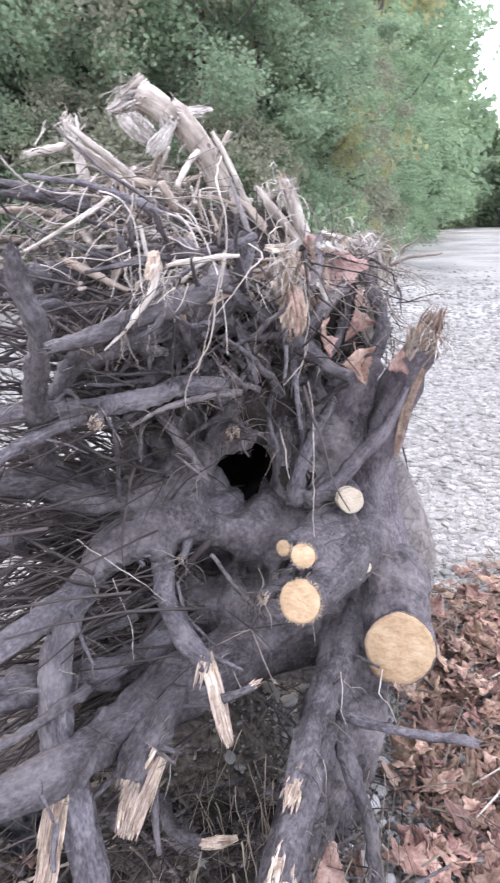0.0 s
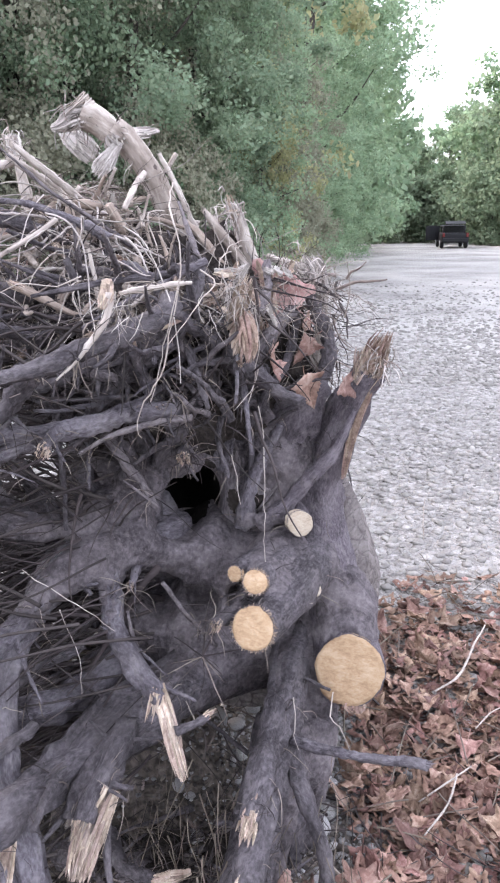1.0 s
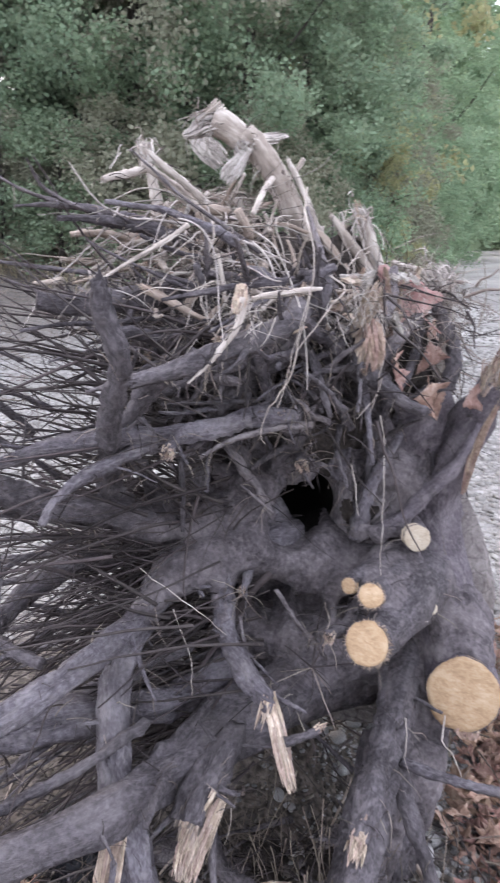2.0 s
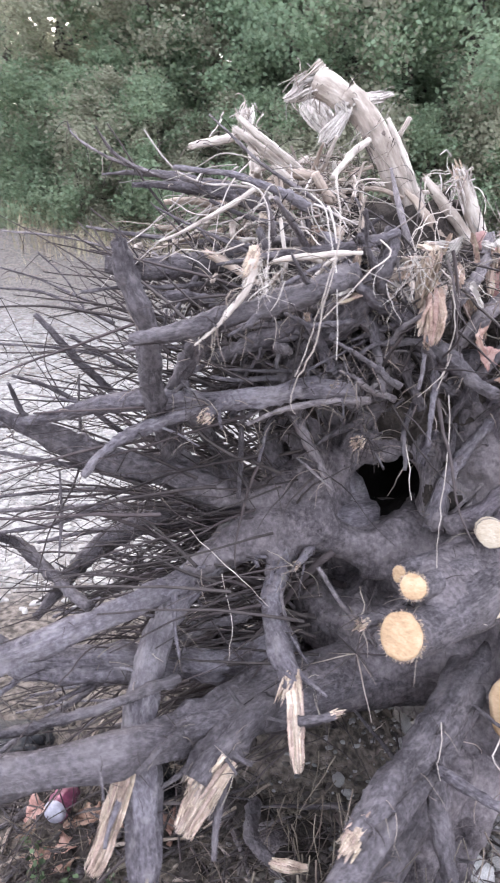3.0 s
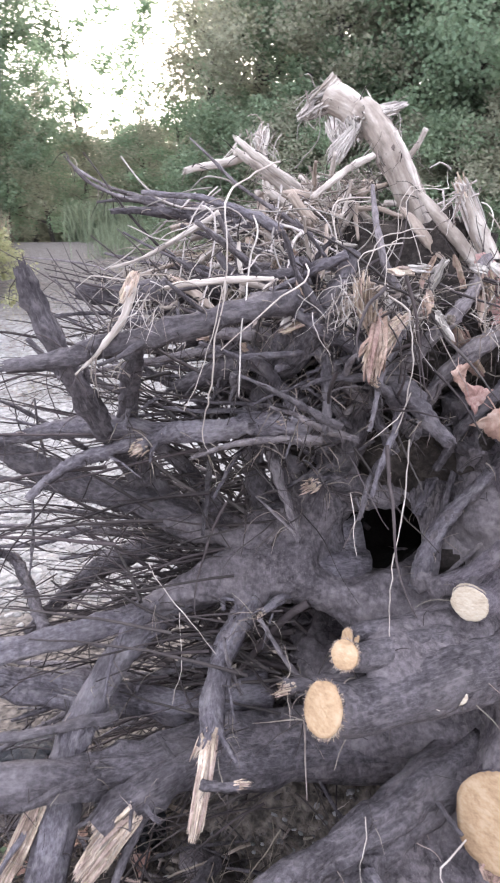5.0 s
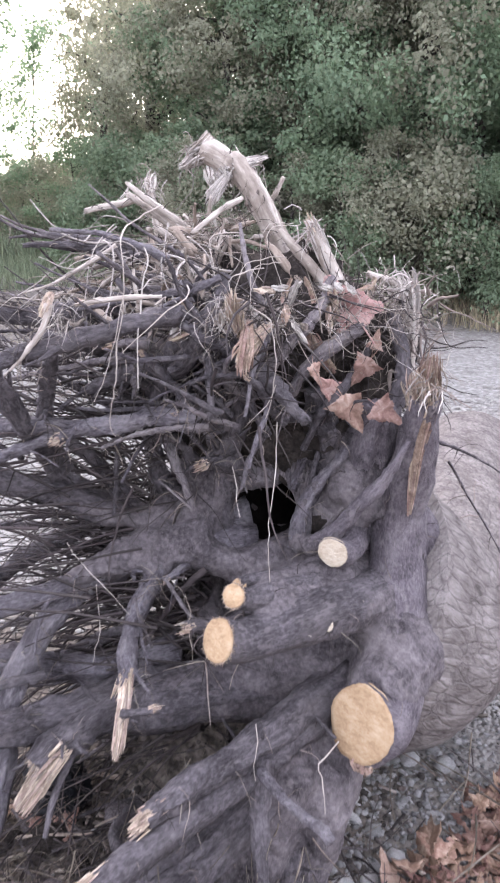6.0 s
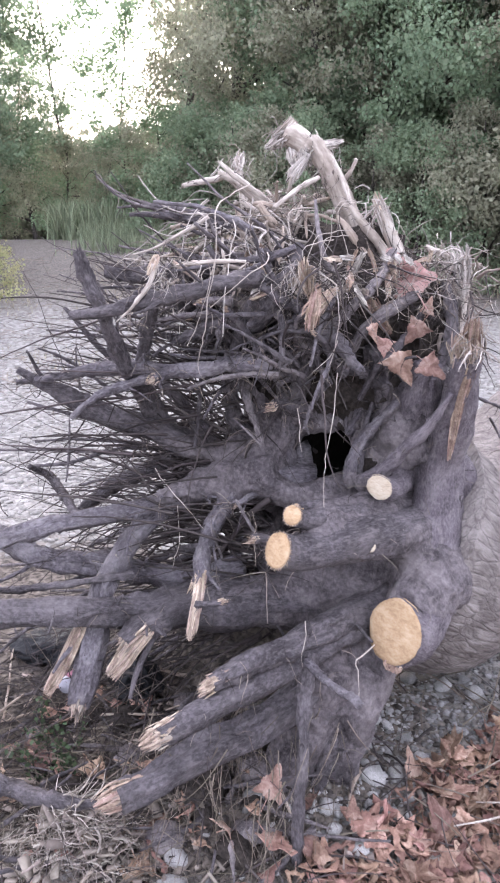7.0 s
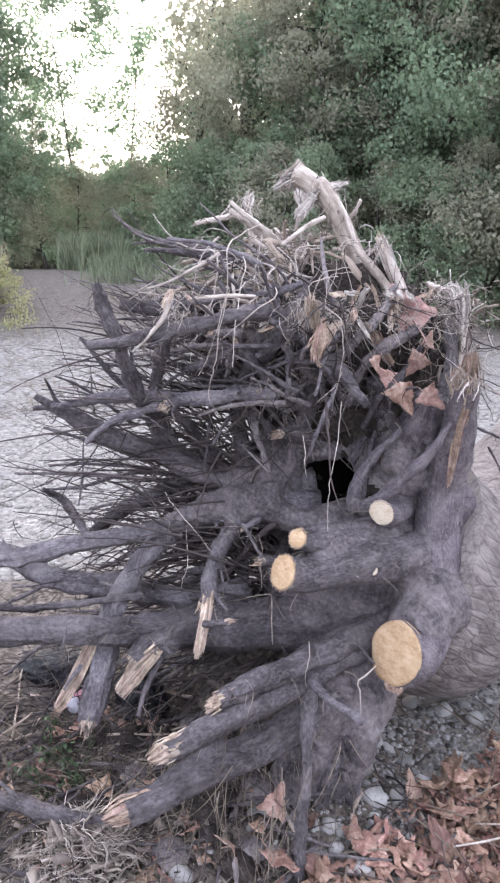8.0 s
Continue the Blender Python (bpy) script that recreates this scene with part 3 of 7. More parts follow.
    if end == "cut":
        end_disc(tip, out, v[:n], rng, CUT_WOOD, "sawn_face", ob, "freshly sawn orange wood face")
    elif end == "cut_pale":
        end_disc(tip, out, v[:n], rng, CUT_PALE, "sawn_face", ob, "sawn face of pale cream wood")
    elif end == "broken":
        end_splinters(tip, out, r0, rng, mat, "torn_end", ob, 26, 1.8)
    elif end == "splinter":
        end_splinters(tip, out, r0, rng, RAW_WOOD, "torn_end", ob, 70, float(np.clip(.045 / max(r0, .01), .7, 3.0)), "torn raw wood fibres")
        if r0 > .02:
            end_splinters(tip, out, r0 * 1.03, rng, ROOTLET_TAN, "frayed_bark", ob, 50, float(np.clip(.04 / r0, .5, 2.0)), "frayed brown bark at the break")
    return ob


def torn_wood(pts, mat=None, count=110, flat=.5, wild=1.0):
    """A long torn wedge of split wood: a bundle of flat ragged fibres along a line, first point outermost."""
    root_count[0] += 1
    rng = np.random.default_rng(root_count[0] + 500)
    s = spline(pts, .006)
    c, r = s[:, :3], s[:, 3]
    t, *_ = frames_of(c)
    n = len(c)
    bm = bmesh.new()
    for k in range(int(count * 2.2)):
        base = rng.uniform(.4, 1.0)
        tip = base - rng.uniform(.25, .85)
        if tip < 0:
            tip = rng.uniform(0, .35)
        a, q = rng.uniform(0, 6.28), math.sqrt(rng.uniform(0, 1))
        wd = rng.uniform(.001, .0042) if k % 3 else rng.uniform(.0006, .0014)
        th = wd * rng.uniform(.3, .7)
        skew, lift = rng.normal(0, .17 * wild), rng.normal(0, .18 * wild)
        rows = []
        for f, kf in ((0, .8), (.3, 1), (.6, .85), (.85, .6), (1, .12)):
            i = int(np.clip((base + (tip - base) * f) * (n - 1), 0, n - 1))
            tt = Vector(t[i])
            side = tt.cross(Vector((.1, .9, -.42))).normalized()
            up = side.cross(tt)
            o = Vector(c[i]) + side * (math.cos(a) * q + skew * f) * r[i] * .85 + up * (math.sin(a) * q * flat + lift * f) * r[i]
            rows.append([bm.verts.new(o + side * wd * kf * sx * (1 + .3 * rng.normal()) + up * th * kf * sz) for sx, sz in ((-1, -1), (1, -1), (1, 1), (-1, 1))])
        for i in range(4):
            for j in range(4):
                bm.faces.new((rows[i][j], rows[i][(j + 1) % 4], rows[i + 1][(j + 1) % 4], rows[i + 1][j]))
        bm.faces.new(rows[0][::-1])
        bm.faces.new(rows[4])
    ob = part("torn_wood", bm, mat or RAW_WOOD, stump, "raw split wood torn into ragged fibres")
    ob.matrix_parent_inverse = stump_shift
    return tagged(ob, kind="stuff")


TRUNK = [(.12, 1.97, .65, .40), (.17, 2.05, .59, .395), (.215, 2.17, .51, .385), (.235, 2.4, .435, .37), (.2, 2.8, .41, .375), (.1, 3.3, .385, .355), (-.02, 4.0, .37, .345), (-.12, 4.7, .365, .335)]


def build_trunk():
    sides = 300
    v, f, c, r, t, u, w = tube(TRUNK, sides, 0.0115, 0.04, 3.0, 0.03)
    g = tube.grain
    for i in range(len(v)):
        a, run = math.atan2(g[i][1], g[i][0] - 3.0), g[i][2]
        out = v[i] - c[i // sides]
        # the flare towards the torn snag
        top = math.atan2(out[2], out[0])
        flare = .16 * math.exp(-((top - .95) / .45) ** 2 - run / .22)
        if run < 1.6:
            twist = a + .06 * run
            q = Vector((math.cos(twist) * 12, math.sin(twist) * 12, run * 11))
            bend = Vector((noise.noise(q * .5), noise.noise(q * .5 + Vector((5, 0, 0))), 0)) * .9
            ridge = 1 - 2.4 * abs(noise.noise(q + bend)) - 1.3 * abs(noise.noise(q * 2.3 + bend)) - .5 * abs(noise.noise(q * 5))
            flare += .0095 * ridge
        v[i] = v[i] + out * flare
    ob = on_stump(mesh_object("trunk", v, f, TRUNK_BARK, grain=g))
    last = (len(c) - 1) * sides
    end_disc(c[-1], t[-1], v[last:last + sides], None, CUT_PALE, "sawn_face", ob, "pale sawn end of the trunk")
    tagged(ob, "fallen grey trunk with ridged bark lying on gravel")


build_trunk()


HOLE = (-.04, .957)


def plate_y(x, z):
    """The face of the root plate: how far back the solid wood and soil lie."""
    g = min(1.0, math.hypot((x + .02) / .42, (z - .86) / .55))
    y = 1.91 - 0.10 * math.sin(g * math.pi) + 0.10 * g * g - 0.24 * max(0.0, 0.9 - z)
    q = Vector((x, 1.8, z))
    y += (0.08 * noise.noise(q * 4.2) + 0.055 * noise.noise(q * 10) + 0.02 * noise.noise(q * 26)) * min(1.0, 4 * max(.05, math.hypot(x - HOLE[0], z - HOLE[1]) - .05))
    wide = .082 * (1 + .16 * noise.noise(Vector((math.atan2(z - HOLE[1], x - HOLE[0]) * .9, 3, 0))))
    q2 = ((x - HOLE[0]) ** 2 + (z - HOLE[1]) ** 2) / (wide * wide)
    # a dark pit under the web of the middle roots
    pit = math.exp(-((x + .1) / .13) ** 2 - ((z - .72) / .12) ** 2)
    return y + 0.5 * math.exp(-q2 * q2) + .2 * pit


def build_root_plate():
    """The solid heart of the root plate: a lumpy dish of wood and soil with a deep hollow in it."""
    rows, cols = 90, 120
    verts, faces = [], []
    for i in range(rows + 1):
        f = i / rows
        for j in range(cols):
            a = 2 * math.pi * j / cols
            ca, sa = math.cos(a), math.sin(a)
            rx, rz = 0.42, 0.56 if sa > 0 else 0.50
            # distance from the hollow's middle to the rim, along this direction
            ox, oz = (HOLE[0] + .02) / rx, (HOLE[1] - .86) / rz
            ux, uz = ca / rx, sa / rz
            qa, qb, qc = ux * ux + uz * uz, ox * ux + oz * uz, ox * ox + oz * oz - 1
            rim = (-qb + math.sqrt(qb * qb - qa * qc)) / qa
            if f < 0.66:
                g = f / 0.66
                rad = g / .4 * .13 if g < .4 else .13 + (rim - .13) * ((g - .4) / .6) ** 1.2
                x, z = HOLE[0] + rad * ca, HOLE[1] + rad * sa
                y = plate_y(x, z)
            else:
                g = (f - 0.66) / 0.34
                k = 1 - 0.35 * g
                x = HOLE[0] + .12 * g + k * rim * ca
                z = HOLE[1] - .46 * g + k * rim * sa * (1 - .2 * g)
                y = 2.01 + 0.4 * g - 0.24 * max(0.0, 0.9 - z) * (1 - g)
            verts.append((x, y, max(z, 0.02)))
    for i in range(rows):
        for j in range(cols):
            a, b = i * cols + j, i * cols + (j + 1) % cols
            faces.append((a, b, b + cols, a + cols))
    plate = on_stump(mesh_object("root_plate", verts, faces, DUSTY_ROOT, grain=[(v[0], v[1], v[2] * .6) for v in verts]))
    # near-black colour painted in as the shade inside the hollow
    plate.data.materials.append(HOLLOW_SHADE)
    plate.data.materials.append(SOIL)
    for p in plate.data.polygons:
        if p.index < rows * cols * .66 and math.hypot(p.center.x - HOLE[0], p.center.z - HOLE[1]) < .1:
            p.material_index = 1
        elif noise.noise(p.center * 7) + (.35 if p.center.z < .84 and p.center.x < .2 else 0) > .18:
            p.material_index = 2
    # soil and fibre packed behind the upper roots
    for centre, size in (((-.13, 1.95, 1.40), (.38, .22, .29)), ((-.1, 1.84, 1.44), (.2, .12, .15)), ((.24, 1.99, 1.36), (.11, .1, .14))):
        c = Vector(centre)
        v, fc = ico(5)
        out = []
        for q in v:
            p = Vector((q[0] * size[0], q[1] * size[1], q[2] * size[2]))
            k = 1 + .28 * noise.noise((p + c) * 4) + .24 * noise.noise((p + c) * 11) + .16 * noise.noise((p + c) * 30) + .08 * noise.noise((p + c) * 70)
            out.append(c + p * k)
        on_stump(mesh_object("soil_clod", out, fc, SOIL))
    # sinewy side roots that creep over the face
    rng = np.random.default_rng(12)
    for k in range(84):
        a = rng.uniform(0, 6.28)
        g0, g1 = rng.uniform(.1, .5), rng.uniform(.7, 1.05)
        r0, r1 = rng.uniform(.009, .024), rng.uniform(.004, .011)
        if k % 3 == 0:
            r0, r1 = r0 * .5, r1 * .5
        pts, drift = [], rng.normal(0, .75)
        for i in range(6):
            f = i / 5
            g = g0 + (g1 - g0) * f
            aa = a + drift * f + .12 * math.sin(f * 5 + k)
            x, z = -.02 + g * .42 * math.cos(aa), .9 + g * .54 * math.sin(aa)
            r = r0 + (r1 - r0) * f
            if math.hypot((x - HOLE[0]) / .13, (z - HOLE[1]) / .12) < 1 or (.1 < x < .34 and .86 < z < 1.16 and k % 6):
                continue
            pts.append((x, plate_y(x, z) - r * .35 - .03 * f * rng.random(), max(z, .1), r))
        if len(pts) > 3:
            root(pts[::-1], (DUSTY_ROOT, GREY_BARK, PLUM_BARK, DUSTY_ROOT, DARK_BARK)[k % 5], "splinter" if k % 7 == 0 else "", forks=k % 2 == 0 and pts[-1][0] < .15)


build_root_plate()


# ---- the grown-together heart of the stump ----
def field_of(lines, blobs, cuts, faces, lo, hi, cell, soft):
    """Distance to a smooth union of tapered rods and ellipsoids, less some rods, on a grid."""
    lo, hi = np.array(lo), np.array(hi)
    n = np.ceil((hi - lo) / cell).astype(int) + 1
    ax = [lo[i] + cell * np.arange(n[i]) for i in range(3)]
    field = np.full(n, .15, np.float32)

    def box(p, q, pad):
        i0 = np.clip(np.floor((np.minimum(p, q) - pad - lo) / cell).astype(int), 0, n)
        i1 = np.clip(np.ceil((np.maximum(p, q) + pad - lo) / cell).astype(int) + 1, 0, n)
        part_of = tuple(slice(i0[i], i1[i]) for i in range(3))
        return part_of, np.meshgrid(*[ax[i][part_of[i]] for i in range(3)], indexing="ij", sparse=True)

    def rod(p, q, r0, r1, g):
        d = q - p
        h = np.clip(sum((g[i] - p[i]) * d[i] for i in range(3)) / max(d @ d, 1e-9), 0, 1)
        return np.sqrt(sum((g[i] - p[i] - h * d[i]) ** 2 for i in range(3))) - (r0 + (r1 - r0) * h)

    def join(part_of, d, k):
        f = field[part_of]
        h = np.maximum(k - np.abs(f - d), 0) / k
        field[part_of] = np.minimum(f, d) - h * h * k * .25

    for chain in lines:
        ends = np.array([p for p, *_ in chain] + [q for _, q, *_ in chain])
        sub, g = box(ends.min(0), ends.max(0), max(max(c[2], c[3]) for c in chain) + soft * 1.5)
        if field[sub].size:
            d = np.full(field[sub].shape, 9, np.float32)
            for c in chain:
                np.minimum(d, rod(*c, g), out=d)
            join(sub, d, soft)
    for c, rad in blobs:
        c, rad = np.array(c), np.array(rad)
        sub, g = box(c - rad, c + rad, soft * 1.5)
        k0 = np.sqrt(sum(((g[i] - c[i]) / rad[i]) ** 2 for i in range(3)))
        k1 = np.sqrt(sum(((g[i] - c[i]) / rad[i] ** 2) ** 2 for i in range(3))) + 1e-6
        join(sub, k0 * (k0 - 1) / k1, soft)
    for p, q, r0, r1 in cuts:
        p, q = np.array(p), np.array(q)
        sub, g = box(p, q, max(r0, r1) + .06)
        d = -rod(p, q, r0, r1, g)
        f = field[sub]
        h = np.maximum(.03 - np.abs(f - d), 0) / .03
        field[sub] = np.maximum(f, d) + h * h * .0075
    for c, axis, r in faces:
        # nothing grows out in front of a sawn face
        c, axis = np.array(c), np.array(axis) / np.linalg.norm(axis)
        sub, g = box(c, c + axis * .25, r * 2)
        h = sum((g[i] - c[i]) * axis[i] for i in range(3))
        side = np.sqrt(np.maximum(sum((g[i] - c[i]) ** 2 for i in range(3)) - h * h, 0)) - r * 1.7
        field[sub] = np.maximum(field[sub], -np.maximum(side, -(h + r * .35 + .006)))
    return field, lo


def surface_net(field, lo, cell):
    """A quad mesh on the zero surface of a distance grid."""
    ins = field < 0
    corner = [(i, j, k) for i in (0, 1) for j in (0, 1) for k in (0, 1)]
    n = np.array(field.shape) - 1

    def at(a, o):
        return a[o[0]:o[0] + n[0], o[1]:o[1] + n[1], o[2]:o[2] + n[2]]

    count = sum(at(ins, o).astype(np.int8) for o in corner)
    live = (count > 0) & (count < 8)
    cells = np.argwhere(live)
    index = np.full(n, -1, np.int64)
    index[live] = np.arange(len(cells))
    val = {o: field[tuple((cells + o).T)] for o in corner}
    acc, num = np.zeros((len(cells), 3)), np.zeros(len(cells))
    for a in corner:
        for b in corner:
            if a < b and sum(abs(x - y) for x, y in zip(a, b)) == 1:
                hit = (val[a] < 0) != (val[b] < 0)
                f = np.where(hit, val[a] / np.where(hit, val[a] - val[b], 1), 0)[:, None]
                acc += np.where(hit[:, None], np.array(a) + f * (np.array(b) - np.array(a)), 0)
                num += hit
    verts = lo + cell * (cells + acc / num[:, None])
    quads = []
    for axis in range(3):
        u, v = (axis + 1) % 3, (axis + 2) % 3
        first, second = ins.take(range(n[axis]), axis), ins.take(range(1, n[axis] + 1), axis)
        for flip, hits in ((False, first & ~second), (True, ~first & second)):
            e = np.argwhere(hits)
            e = e[(e[:, u] > 0) & (e[:, v] > 0) & (e[:, u] < n[u]) & (e[:, v] < n[v])]
            du, dv = np.eye(3, dtype=int)[u], np.eye(3, dtype=int)[v]
            ring = [e - du - dv, e - dv, e, e - du]
            q = np.stack([index[tuple(w.T)] for w in (ring[::-1] if flip else ring)], -1)
            quads.append(q[(q >= 0).all(1)])
    return verts, np.vstack(quads)


def build_heart():
    """The thick wood in which all large roots run together: rounded hollows and webs between them, dusted with dry soil."""
    cell, rods = .0065, []
    centre, reach = np.array((.0, 1.74, .76)), np.array((.46, .44, .52))
    for c, r, t, name in root_lines:
        if r.max() < .019 or "pale" in name or "tan" in name:
            continue
        run = np.concatenate([[0], np.cumsum(np.linalg.norm(np.diff(c, axis=0), axis=1))])
        g = np.linalg.norm((c - centre) / reach, axis=1)
        rr = r * np.interp(g, [.45, .85, 1.05], [1.03, .9, .6]) * np.interp(run, [0, .1], [.72, 1])
        keep = (g < 1.05) & (c[:, 2] < 1.42)
        own = [(c[i], c[i + 2], rr[i], rr[i + 2]) for i in range(0, len(c) - 2, 2) if keep[i] and keep[i + 2]]
        if own:
            rods.append(own)

    def chain(*pts):
        s = spline(pts, .05)
        rods.append([(s[i, :3], s[i + 1, :3], s[i, 3], s[i + 1, 3]) for i in range(len(s) - 1)])

    # the broad web below the largest sawn root, down to the ground
    chain((.30, 1.62, .48, .075), (.28, 1.54, .34, .075), (.23, 1.50, .14, .07), (.20, 1.49, -.04, .075))
    chain((.22, 1.46, .42, .06), (.16, 1.40, .24, .07), (.12, 1.36, .10, .08), (.10, 1.33, -.03, .08))
    # the saddle that runs out to the forked root
    chain((-.42, 1.38, .845, .02), (-.36, 1.49, .875, .032), (-.27, 1.59, .915, .05), (-.15, 1.70, .90, .08), (-.02, 1.82, .84, .10))
    chain((-.52, 1.47, 1.085, .02), (-.42, 1.58, 1.0, .04), (-.28, 1.69, .99, .05), (-.14, 1.80, .98, .07))
    # the shoulder over the hollow and the ridge beside it
    chain((-.24, 1.66, 1.22, .03), (-.18, 1.72, 1.10, .04), (-.155, 1.77, .98, .045), (-.12, 1.80, .86, .06))
    # the foot of the trunk
    chain((.14, 2.00, .64, .27), (.2, 2.12, .58, .26))
    chain((.40, 1.66, .63, .085), (.39, 1.78, .65, .115), (.33, 1.95, .63, .13), (.25, 2.10, .58, .14))
    blobs = [((.24, 1.73, .80), (.12, .13, .095)), ((-.03, 1.88, .77), (.26, .18, .15)), ((.02, 1.84, .58), (.30, .20, .20)),
             ((-.18, 1.90, 1.08), (.20, .14, .16)), ((.02, 1.96, 1.16), (.24, .13, .13)), ((.20, 1.93, 1.02), (.14, .12, .16)), ((-.30, 1.78, .88), (.12, .12, .12))]
    cuts = [((.085, 1.58, 1.005), (.07, 1.92, .985), .048, .055), ((.012, 1.55, .995), (.03, 1.90, .975), .062, .05), ((-.05, 1.60, .972), (-.05, 2.2, .94), .07, .085), ((-.13, 1.45, .70), (-.12, 1.84, .74), .085, .06),
            ((-.33, 1.40, .68), (-.25, 1.80, .72), .06, .05), ((.335, 1.60, .97), (.325, 1.86, .92), .062, .058), ((.345, 1.58, .89), (.33, 1.80, .87), .04, .04), ((.13, 1.50, .69), (.10, 1.80, .71), .045, .035),
            ((-.22, 1.55, 1.12), (-.20, 1.78, 1.11), .025, .022), ((.05, 1.62, 1.13), (.05, 1.86, 1.12), .04, .03), ((-.02, 1.42, .69), (0, 1.80, .71), .06, .045), ((-.33, 1.50, 1.03), (-.30, 1.85, 1.04), .03, .03), ((-.25, 1.52, 1.16), (-.22, 1.9, 1.14), .045, .04), ((-.1, 1.55, 1.2), (-.08, 1.9, 1.18), .05, .04), ((.12, 1.6, 1.2), (.12, 1.95, 1.17), .05, .045)]
    faces = [(c[0], n, r[0]) for (c, r, *_), n in sawn]
    field, lo = field_of(rods, blobs, cuts, faces, (-.52, 1.12, -.05), (.62, 2.25, 1.42), cell, .042)
    V, Q = surface_net(field, lo, cell)
    nor = np.zeros_like(V)
    fn = np.cross(V[Q[:, 2]] - V[Q[:, 0]], V[Q[:, 3]] - V[Q[:, 1]])
    for j in range(4):
        np.add.at(nor, Q[:, j], fn)
    nor /= np.linalg.norm(nor, axis=1)[:, None] + 1e-12
    for i in range(len(V)):
        p = Vector(V[i])
        f = .010 * noise.noise(p * 9) + .006 * noise.noise(p * 23) + .004 * noise.noise(p * 52) - .005 * abs(noise.noise(Vector((p.x * 34, p.y * 20, p.z * 34)))) + .0025 * noise.noise(p * 110)
        V[i] += nor[i] * f
    ob = on_stump(mesh_object("root_heart", V, Q, HEART))
    # the deep wall of the hollow takes the same painted shade
    ob.data.materials.append(HOLLOW_SHADE)
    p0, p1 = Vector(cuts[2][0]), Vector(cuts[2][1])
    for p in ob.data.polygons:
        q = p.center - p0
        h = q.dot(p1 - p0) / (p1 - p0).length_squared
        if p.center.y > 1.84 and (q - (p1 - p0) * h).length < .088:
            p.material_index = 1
    tagged(ob, "dusty brown-grey wood where the large roots grow together")


def tendril(pts):
    """A long bare pale root thread."""
    p = [(*q[:3], q[3] * (1 - .55 * i / (len(pts) - 1))) for i, q in enumerate(pts)]
    s = spline(p, .02)
    rng = np.random.default_rng(int(abs(p[0][0]) * 997 + p[0][2] * 131))
    walk_off = np.cumsum(rng.normal(0, .0022, (len(s) - 2, 3)), 0)
    s[1:-1, :3] += walk_off - np.linspace(0, 1, len(walk_off))[:, None] * walk_off[-1]
    s[:, 3] *= rng.uniform(.65, 1.1, len(s))
    V, Q = twig_cloud([s], 6)
    return on_stump(big_mesh("tendril", V, Q, PALE_WOOD, None, "", True))


root([(-0.784, 1.224, 1.239, 0.007), (-0.662, 1.268, 1.256, 0.013), (-0.557, 1.321, 1.281, 0.019), (-0.427, 1.380, 1.284, 0.024), (-0.265, 1.449, 1.282, 0.025), (-0.153, 1.504, 1.292, 0.023), (-0.059, 1.542, 1.299, 0.020), (-0.059, 1.675, 1.250, 0.024)], GREY_BARK, end="broken")
root([(-0.350, 1.410, 1.265, 0.017), (-0.454, 1.339, 1.235, 0.016), (-0.521, 1.277, 1.190, 0.011), (-0.546, 1.224, 1.149, 0.007)], GREY_BARK)
root([(-0.753, 1.206, 1.282, 0.010), (-0.689, 1.316, 1.193, 0.027), (-0.579, 1.419, 1.113, 0.032), (-0.485, 1.503, 1.066, 0.038), (-0.424, 1.608, 0.989, 0.047)], DARK_BARK)
root([(-0.378, 1.158, 1.631, 0.014), (-0.374, 1.181, 1.569, 0.019), (-0.361, 1.212, 1.478, 0.020), (-0.411, 1.314, 1.340, 0.023), (-0.465, 1.436, 1.201, 0.026), (-0.508, 1.581, 1.032, 0.035)], DARK_BARK, end="broken")
root([(-0.237, 1.286, 1.488, 0.010), (-0.333, 1.351, 1.409, 0.018), (-0.425, 1.412, 1.300, 0.020), (-0.474, 1.515, 1.138, 0.024), (-0.467, 1.617, 0.998, 0.029)], DARK_BARK)
root([(-0.300, 1.051, 1.480, 0.011), (-0.243, 1.120, 1.491, 0.017), (-0.173, 1.181, 1.508, 0.018), (-0.110, 1.242, 1.524, 0.020), (-0.049, 1.373, 1.545, 0.022), (-0.067, 1.566, 1.538, 0.027)], DARK_BARK, end="broken")
root([(-0.135, 1.186, 1.599, 0.009), (-0.144, 1.174, 1.556, 0.006), (-0.185, 1.153, 1.500, 0.005), (-0.226, 1.131, 1.460, 0.002)], PALE_WOOD)
root([(-0.805, 0.870, 0.792, 0.016), (-0.660, 0.974, 0.817, 0.023), (-0.559, 1.045, 0.844, 0.024), (-0.491, 1.147, 0.858, 0.028), (-0.414, 1.376, 0.844, 0.026), (-0.360, 1.520, 0.864, 0.033), (-0.278, 1.610, 0.884, 0.050), (-0.213, 1.704, 0.884, 0.074), (-0.096, 1.846, 0.874, 0.094)], GREY_BARK)
root([(-0.293, 0.949, 0.417, 0.022), (-0.331, 1.013, 0.466, 0.034), (-0.376, 1.091, 0.540, 0.035), (-0.422, 1.184, 0.642, 0.033), (-0.446, 1.325, 0.727, 0.035), (-0.417, 1.443, 0.803, 0.034), (-0.382, 1.571, 0.855, 0.048), (-0.321, 1.743, 0.873, 0.072)], GREY_BARK, end="splinter")
root([(-0.094, 1.252, 0.721, 0.020), (-0.101, 1.273, 0.737, 0.022), (-0.184, 1.414, 0.775, 0.024), (-0.216, 1.516, 0.821, 0.026), (-0.232, 1.640, 0.855, 0.034)], GREY_BARK, end="splinter")
